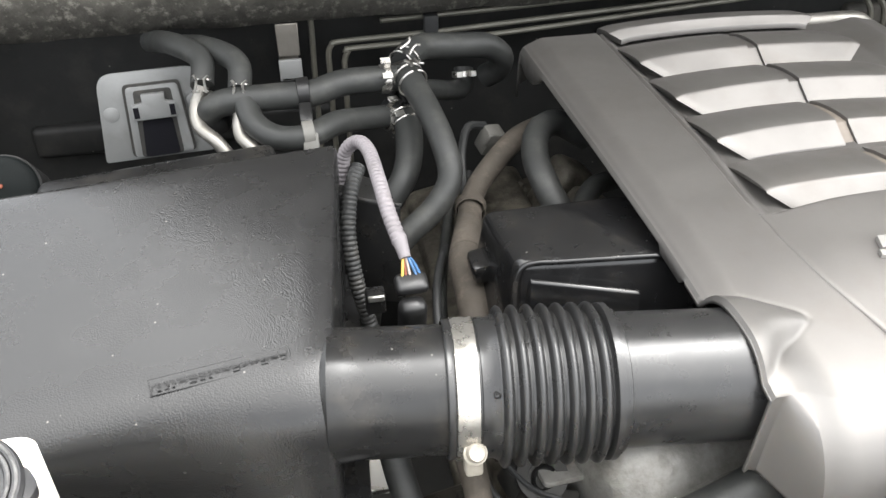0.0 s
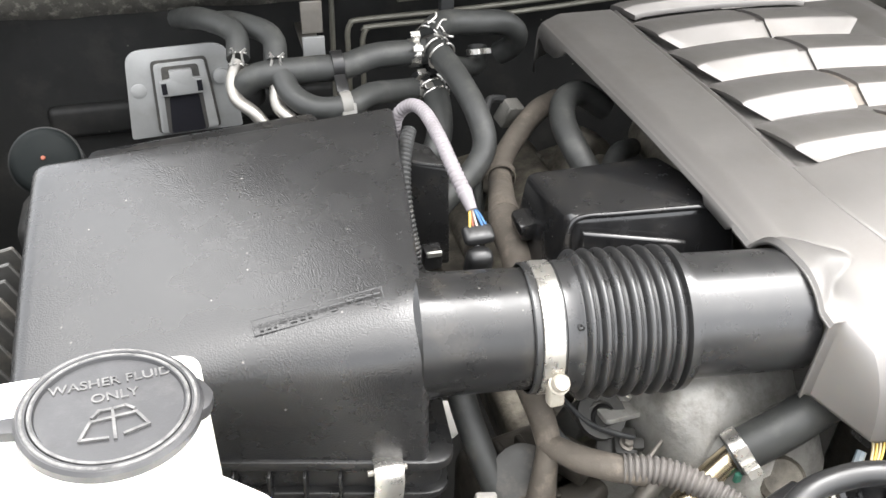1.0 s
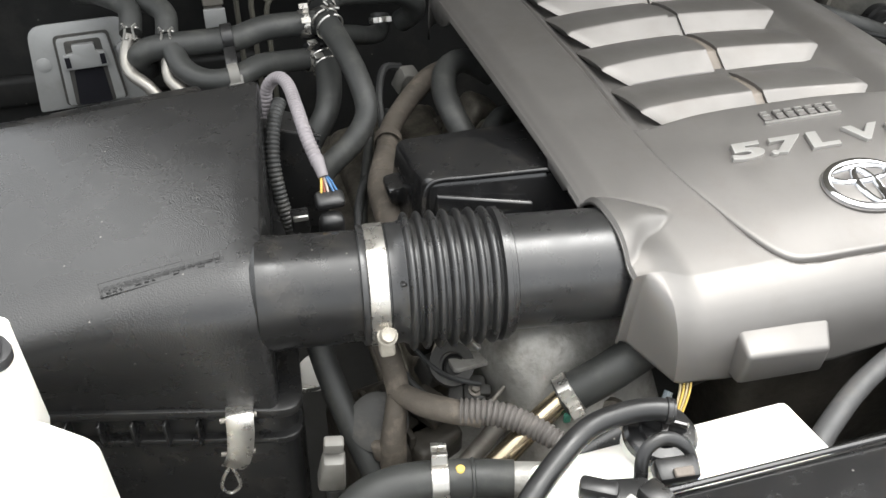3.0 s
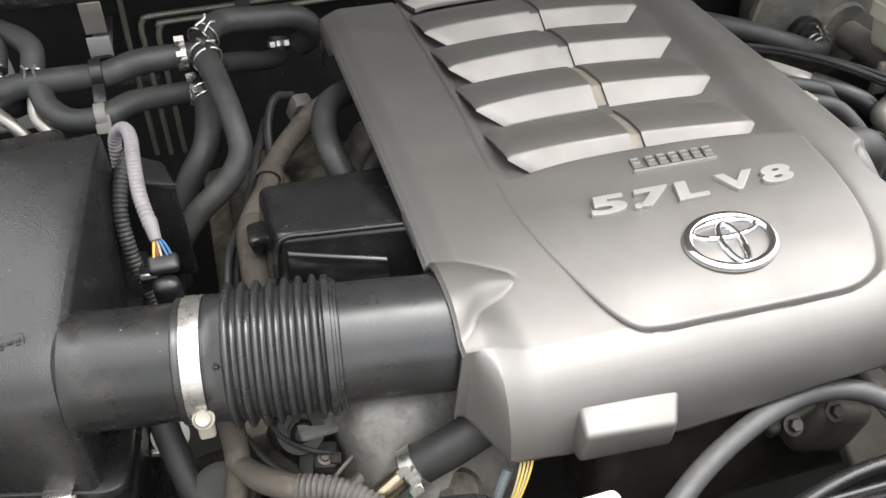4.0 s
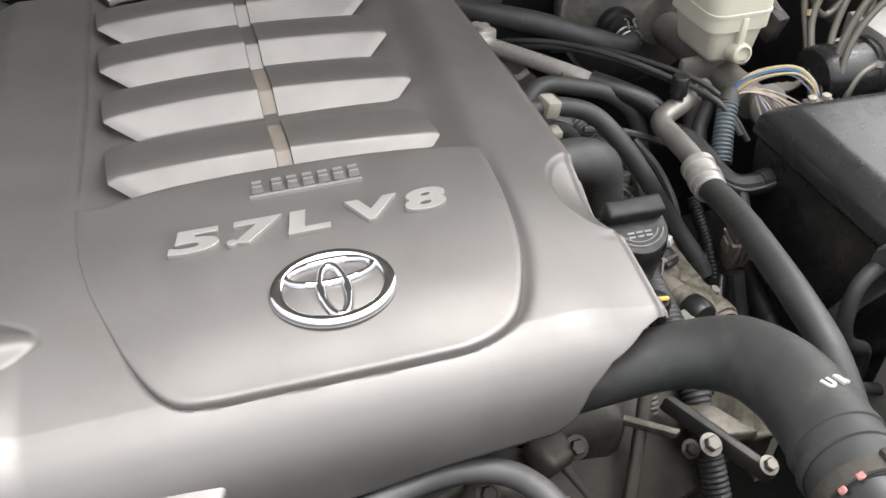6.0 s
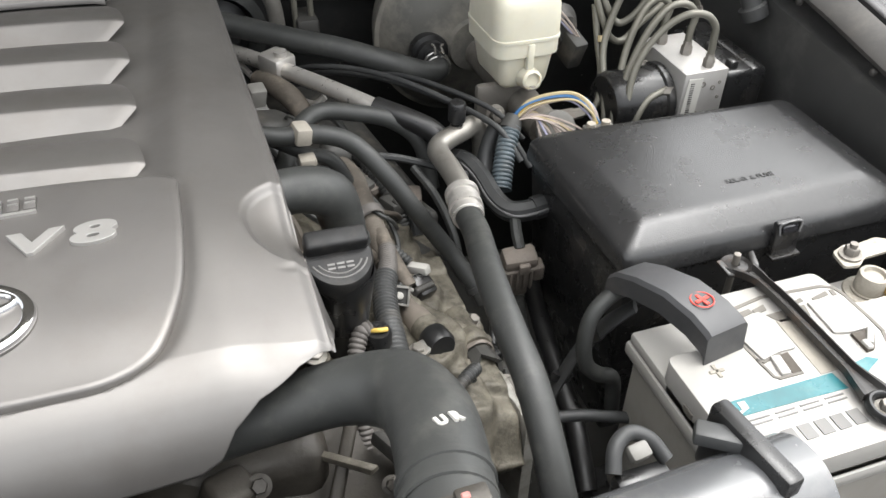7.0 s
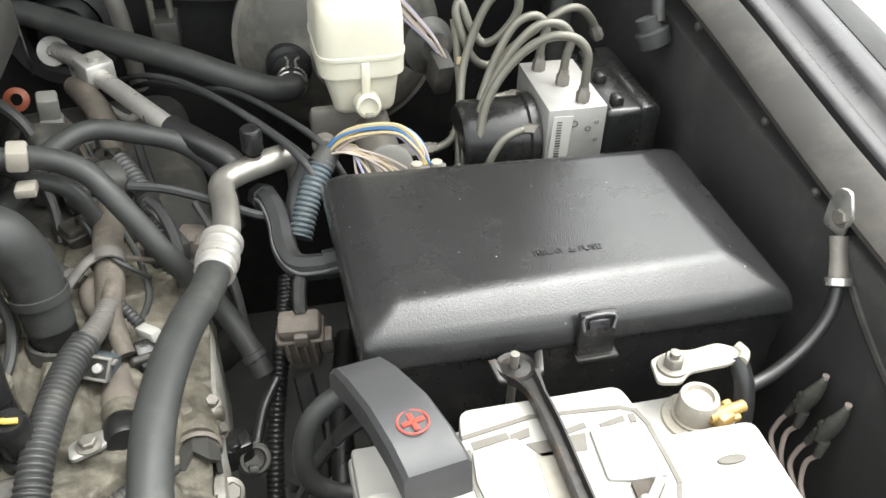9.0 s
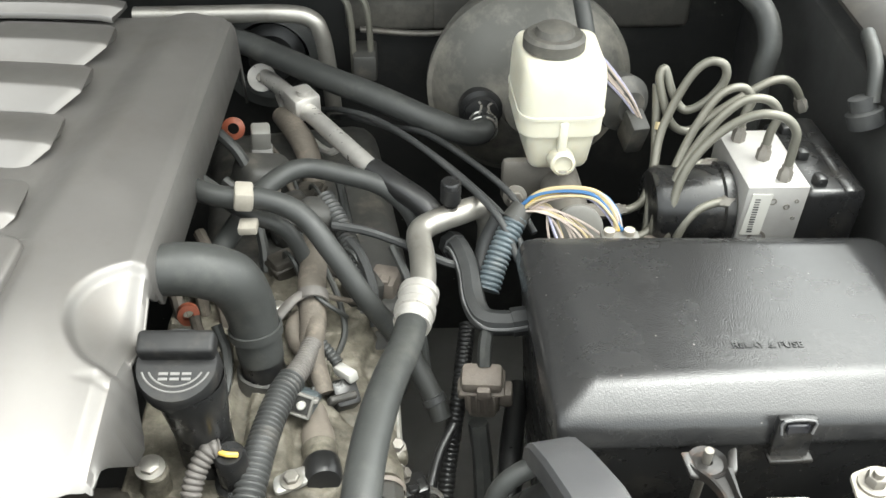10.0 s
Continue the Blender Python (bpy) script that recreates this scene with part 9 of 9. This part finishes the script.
plug_piece("upper_shell", (0.036, 0.024, 0.016), (0, 0, 0.018), bevel=0.005)
plug_piece("collar", (0.039, 0.027, 0.004), (0, 0, 0.010))
plug_piece("body", (0.030, 0.022, 0.034), (-0.001, 0, -0.006))
for k in range(4):
    plug_piece("rib", (0.0028, 0.0040, 0.030), (-0.0115 + 0.0072 * k, -0.0120, -0.006), bevel=0.0008)
plug_piece("side_ear", (0.012, 0.016, 0.022), (0.0200, -0.002, -0.004), bevel=0.003)
plug_piece("side_ear", (0.007, 0.014, 0.016), (-0.0185, 0.0, 0.0), bevel=0.002)
plug_piece("latch", (0.012, 0.006, 0.014), (0.002, -0.014, 0.016), bevel=0.002)
plug_piece("lower_body", (0.025, 0.020, 0.020), (-0.002, 0.002, -0.030), bevel=0.004)
part("tail", tube([(0.478, 0.214, 1.018), (0.479, 0.228, 1.030), (0.484, 0.246, 1.040)], 0.006, 8, 4), RUBBER, bk)
part("tail", tube([(0.474, 0.205, 0.956), (0.478, 0.19, 0.92), (0.48, 0.16, 0.87)], 0.009, 8, 4), RUBBER, bk)
hose_thing("positive_cable", "thick black positive battery cable in a loop", "wire",
           [(0.532, 0.060, 1.080), (0.514, 0.066, 1.082), (0.494, 0.064, 1.080), (0.474, 0.058, 1.066), (0.466, 0.050, 1.040), (0.470, 0.046, 1.018), (0.484, 0.046, 1.002), (0.500, 0.046, 0.990), (0.505, 0.045, 0.95)], 0.0072, RUBBER)
fl = thing("cable_sleeve", "flat grey cable sleeve running down beside the battery", "cable", (0.522, 0.052, 1.072))
part("sleeve", tube([(0.516, 0.058, 1.066), (0.499, 0.066, 1.044), (0.484, 0.075, 1.014), (0.468, 0.076, 0.982), (0.4535, 0.072, 0.948), (0.440, 0.062, 0.90)], [0.0085, 0.0105, 0.0115, 0.0115, 0.0110, 0.0105], 12, 6, flat=0.38), RUBBER_GREY, fl)
for p, q in (((0.4935, 0.0695, 1.033), (0.4905, 0.0712, 1.027)), ((0.4660, 0.0759, 0.978), (0.4630, 0.0755, 0.971))):
    part("tie", tube([p, q], 0.0122, 12, 2, flat=0.42), RUBBER_DARK, fl)
jc = thing("bay_connector", "black round connector hanging between engine and battery", "connector", (0.427, 0.131, 0.93))
part("shell", lathe([(0.006, -0.016), (0.012, -0.014), (0.0135, -0.008), (0.0135, 0.006), (0.0115, 0.008), (0.0115, 0.014), (0.009, 0.014), (0.008, 0.006), (0, 0.006)], (0.4270, 0.1310, 0.945), (40, 10, 0), 18), BLACK_DUSTY, jc)
part("latch", rbox((0.008, 0.006, 0.016), (0.4270, 0.1175, 0.950), 0.0015, 2, (40, 10, 0)), BLACK_DUSTY, jc)
part("tail", tube([(0.427, 0.141, 0.934), (0.432, 0.160, 0.940), (0.440, 0.180, 0.952), (0.452, 0.200, 0.960)], 0.0045, 10, 5), RUBBER_DARK, jc)
hose_thing("bay_harness", "dark dusty harness dropping between engine and fuse box", "wiring harness", [(0.470, 0.300, 0.985), (0.460, 0.240, 0.965), (0.446, 0.180, 0.925), (0.438, 0.120, 0.885), (0.432, 0.060, 0.84)], 0.0068, RUBBER_DARK, ribs=(0.0045, 0.0010))
hose_thing("bay_hose", "black hose running along below the fuse box", "hose", [(0.520, 0.270, 0.93), (0.505, 0.200, 0.92), (0.497, 0.130, 0.905), (0.490, 0.070, 0.885), (0.480, 0.02, 0.86)], 0.0105, RUBBER_DARK)
hose_thing("tray_hose", "thin pale grey hose running to the battery tray", "hose", [(0.415, 0.035, 0.96), (0.432, 0.032, 0.975), (0.458, 0.026, 0.978), (0.485, 0.018, 0.975), (0.51, 0.012, 0.97)], 0.0055, RUBBER_GREY, seg=10)
bt = thing("battery_tray", "black plastic battery tray", "battery tray", (0.627, -0.055, 0.84))
part("tray", rbox((0.29, 0.20, 0.03), (0.627, -0.055, 0.848), 0.006, 2), BLACK_PLASTIC, bt)
part("post", rbox((0.03, 0.03, 0.34), (0.70, -0.02, 0.665), 0.005, 2), BLACK_PLASTIC, bt)

# ---- brake lines ----
BR = "brake lines at the control unit"
for pts in ([(0.737, 0.408, 1.118), (0.738, 0.410, 1.145), (0.743, 0.413, 1.162), (0.732, 0.416, 1.173), (0.712, 0.413, 1.168), (0.694, 0.405, 1.145), (0.678, 0.392, 1.115), (0.664, 0.372, 1.09), (0.650, 0.350, 1.065), (0.648, 0.340, 1.0)],
            [(0.750, 0.375, 1.118), (0.752, 0.378, 1.145), (0.756, 0.380, 1.165), (0.744, 0.383, 1.178), (0.722, 0.384, 1.177), (0.700, 0.380, 1.158), (0.680, 0.372, 1.130), (0.664, 0.360, 1.10), (0.655, 0.345, 1.065), (0.654, 0.335, 1.0)],
            [(0.758, 0.340, 1.118), (0.759, 0.342, 1.150), (0.758, 0.344, 1.168), (0.746, 0.348, 1.180), (0.725, 0.354, 1.180), (0.702, 0.358, 1.165), (0.680, 0.356, 1.140), (0.666, 0.350, 1.110), (0.660, 0.338, 1.07), (0.660, 0.330, 1.0)],
            [(0.815, 0.452, 1.128), (0.803, 0.448, 1.150), (0.788, 0.445, 1.164), (0.770, 0.443, 1.164), (0.745, 0.440, 1.150), (0.720, 0.435, 1.135), (0.695, 0.428, 1.120), (0.676, 0.425, 1.128), (0.665, 0.430, 1.150), (0.659, 0.438, 1.172), (0.664, 0.442, 1.180), (0.672, 0.432, 1.160), (0.684, 0.425, 1.145), (0.700, 0.420, 1.155), (0.714, 0.418, 1.178), (0.712, 0.420, 1.194), (0.698, 0.424, 1.196), (0.684, 0.424, 1.182), (0.670, 0.420, 1.150), (0.660, 0.41, 1.12), (0.652, 0.38, 1.08), (0.645, 0.35, 1.03)],
            [(0.718, 0.398, 1.098), (0.700, 0.398, 1.100), (0.680, 0.394, 1.095), (0.664, 0.382, 1.07), (0.656, 0.365, 1.03)],
            [(0.720, 0.345, 1.093), (0.702, 0.342, 1.094), (0.682, 0.338, 1.086), (0.668, 0.332, 1.062), (0.664, 0.328, 1.01)],
            [(0.612, 0.375, 1.062), (0.632, 0.376, 1.063), (0.648, 0.385, 1.07), (0.658, 0.405, 1.095), (0.660, 0.428, 1.13), (0.658, 0.440, 1.165)],
            [(0.616, 0.345, 1.050), (0.635, 0.346, 1.052), (0.650, 0.352, 1.06), (0.664, 0.362, 1.085), (0.672, 0.372, 1.11)]):
    ln = hose_thing("brake_line", "bent grey-green steel brake line", "brake line", pts, 0.0042, LINE_GREEN, BR, 10, 6)
    p0 = Vector(pts[0])
    d0 = (Vector(pts[1]) - p0).normalized()
    part("union", lathe([(0.0066, 0), (0.0066, 0.011), (0.0050, 0.013), (0.0050, 0.017), (0, 0.017)], p0, d0.to_track_quat("Z", "Y").to_matrix().to_4x4(), 6), STEEL_DULL, ln)
yb = thing("line_tag", "small yellow tag on a brake line", "tag", (0.66, 0.42, 1.125))
part("tag", ring_between((0.6615, 0.418, 1.127), (0.6625, 0.421, 1.134), 0.0043, 0.0009, 14), CREAM_WIRE, yb)
lj = thing("line_clip", "grey plastic clip binding the brake lines", "line clip", (0.655, 0.335, 1.03))
part("block", rbox((0.034, 0.018, 0.010), (0.656, 0.335, 1.052), 0.003, 2), CONNECTOR_BROWN, lj)
lw = thing("firewall_wires", "dark harness with thin lilac wires by the brake reservoir", "wiring harness", (0.62, 0.55, 1.15))
part("sleeve", tube([(0.595, 0.60, 1.24), (0.598, 0.57, 1.215), (0.602, 0.54, 1.19), (0.606, 0.515, 1.165)], 0.009, 10, 5), RUBBER, lw)
for i in range(6):
    o = Vector((wrnd.uniform(-0.005, 0.005), wrnd.uniform(-0.005, 0.005), wrnd.uniform(-0.003, 0.003)))
    part("wire", tube([Vector((0.605, 0.517, 1.167)) + o * 0.6, Vector((0.618, 0.498, 1.148)) + o * 1.8, Vector((0.640, 0.480, 1.128)) + o * 1.2, Vector((0.655, 0.465, 1.11)) + o * 0.5], 0.0012, 5, 5), LILAC_WIRE if i % 2 else PALE_WIRE, lw)
sp2 = thing("sensor_plug", "black round sensor plug behind the brake reservoir", "connector", (0.64, 0.48, 1.09))
part("body", lathe([(0.030, 0), (0.030, 0.016), (0.022, 0.02), (0.016, 0.03), (0, 0.03)], (0.640, 0.510, 1.110), (80, 0, 20), 26), BLACK_DUSTY, sp2)
part("plug", rbox((0.02, 0.03, 0.04), (0.652, 0.470, 1.095), 0.004, 2, (20, 0, 10)), BLACK_DUSTY, sp2)
hose_thing("clutch_hose", "dark bent hose on the firewall by the wing", "hose", [(0.72, 0.66, 1.21), (0.765, 0.62, 1.205), (0.80, 0.575, 1.185), (0.81, 0.55, 1.155), (0.805, 0.54, 1.12), (0.80, 0.53, 1.05)], 0.0125, RUBBER)
ws = thing("wing_sensor", "dusty sensor with a hose on the inner wing", "sensor", (0.85, 0.38, 1.15))
part("cup", lathe([(0.016, 0), (0.017, 0.014), (0.012, 0.016), (0.012, 0.028), (0, 0.03)], (0.846, 0.385, 1.148), (-20, -20, 0), 22), RUBBER_GREY, ws)
part("stem", tube([(0.845, 0.388, 1.17), (0.848, 0.41, 1.2), (0.855, 0.45, 1.21)], 0.007, 10, 4), RUBBER, ws)

# ---- the wing wall's cable and plugs ----
gc = thing("earth_cable", "black battery earth cable with a crimped lug bolted to the wing", "cable", (0.86, 0.1, 1.15))
part("lug", prism(round_outline([(-0.010, -0.012), (0.010, -0.012), (0.011, 0.010), (0.004, 0.024), (-0.006, 0.022), (-0.011, 0.008)], 0.004, 3), 0, 0.003, 0.0008, pose(0.8570, 0.094, 1.152, 90, 0, -82)), STEEL, gc, "zinc plated lug")
part("bolt", hex_bolt((0.8565, 0.090, 1.155), 0.0058, 0.006, (-1, -0.2, 0.15)), STEEL_DULL, gc)
part("crimp", tube([(0.8565, 0.087, 1.140), (0.8545, 0.078, 1.128), (0.8520, 0.068, 1.116)], [0.0075, 0.0068, 0.0078], 12, 3, flat=0.7), STEEL_DULL, gc)
part("ferrule", ring_between((0.8520, 0.069, 1.117), (0.8510, 0.065, 1.112), 0.0086, 0.001, 18), STEEL_BRIGHT, gc)
part("cable", tube([(0.8512, 0.066, 1.114), (0.841, 0.053, 1.098), (0.822, 0.042, 1.083), (0.800, 0.034, 1.072), (0.783, 0.030, 1.066), (0.766, 0.026, 1.064)], 0.0050, 12, 6), RUBBER_DARK, gc)
PLUG_GREY = material("dusty_plug_rubber", (0.075, 0.072, 0.064), 0.7, dirt=(0.2, 0.185, 0.155), dirt_amount=0.6, dirt_scale=90, bump=0.5, bump_scale=300)
for y in (0.046, 0.017):
    x = 0.8535
    pg = thing("wing_plug", "dusty grey crimped plug with two wires on the inner wing", "connector", (x, y, 1.0), "plugs on the inner wing")
    part("boot", tube([(x + 0.002, y + 0.001, 1.036), (x + 0.001, y + 0.001, 1.030), (x, y + 0.003, 1.018), (x - 0.001, y + 0.005, 1.006), (x - 0.002, y + 0.007, 0.994)], [0.0028, 0.0048, 0.0082, 0.0088, 0.0068], 14, 5, flat=0.65), PLUG_GREY, pg)
    part("boss", lathe([(0.0058, 0), (0.0052, 0.0022), (0.0036, 0.003), (0, 0.003)], (x - 0.0055, y + 0.006, 1.009), (0, -90, 0), 18), PLUG_GREY, pg)
    part("tip", lathe([(0.0026, 0), (0.0026, 0.003), (0, 0.0036)], (x + 0.002, y + 0.001, 1.035), seg=12), PALE_WIRE, pg)
    for k in (-1, 1):
        a = Vector((x - 0.002, y + 0.007 - 0.0045 * k, 0.996))
        b = Vector((x - 0.004, y + 0.0085 - 0.0065 * k, 0.980))
        part("crimp", tube([a, a.lerp(b, 0.5), b], [0.0042, 0.0040, 0.0034], 10, 3), PLUG_GREY, pg)
        part("wire", tube([b, (x - 0.008, y + 0.011 - 0.006 * k, 0.968), (x - 0.011, y + 0.007 - 0.008 * k, 0.952), (x - 0.010, y - 0.006 - 0.004 * k, 0.938), (x - 0.006, 0.018 - 0.002 * k, 0.915), (x, 0.012, 0.86)], 0.0021, 8, 6), PALE_WIRE, pg)
wt = thing("wing_trim", "black plastic trim fold running down the inner wing", "trim", (0.87, 0.0, 1.05))
part("fold", tube([(0.8605, 0.075, 1.122), (0.8612, 0.045, 1.100), (0.8622, 0.010, 1.080), (0.8628, -0.03, 1.062), (0.863, -0.08, 1.045)], 0.0036, 8, 5), WING_DUST, wt)
hl = thing("headlamp", "grey headlamp housing with bright top edge", "headlamp", (0.86, -0.2, 0.95))
part("housing", hull8([(0.775, -0.42, 0.86), (1.0, -0.42, 0.86), (1.0, -0.12, 0.86), (0.80, -0.15, 0.86)],
                      [(0.775, -0.42, 1.045), (0.98, -0.40, 1.05), (0.94, -0.12, 1.055), (0.80, -0.155, 1.045)], 0.012, 3), LAMP_GLASS, hl)
for nm, mat_, x_, quad in (("side_plate", LAMP_GLASS, 0.855, ((-0.039, 1.112), (-0.048, 1.042), (-0.092, 1.086), (-0.074, 1.126))),
                           ("pale_panel", LABEL_WHITE, 0.852, ((-0.050, 1.046), (-0.057, 1.034), (-0.100, 1.054), (-0.094, 1.092))),
                           ("lower_panel", RUBBER_GREY, 0.854, ((-0.055, 1.032), (-0.038, 0.978), (-0.047, 0.915), (-0.096, 1.046))),
                           ("pale_tab", LABEL_WHITE, 0.850, ((-0.066, 1.022), (-0.068, 1.008), (-0.083, 1.020), (-0.080, 1.032)))):
    part(nm, hull8([(x_ + 0.005, y_, z_) for y_, z_ in quad], [(x_, y_, z_) for y_, z_ in quad], 0.0012, 2), mat_, hl)
part("rim", tube([(0.76, -0.40, 1.052), (0.785, -0.20, 1.052), (0.83, -0.135, 1.056), (0.93, -0.108, 1.06)], 0.005, 8, 6), LABEL_WHITE, hl)
part("eyelet", lathe([(0.008, 0), (0.016, 0), (0.016, 0.004), (0.008, 0.004)], (0.87, -0.17, 1.053), seg=22), LAMP_GLASS, hl)
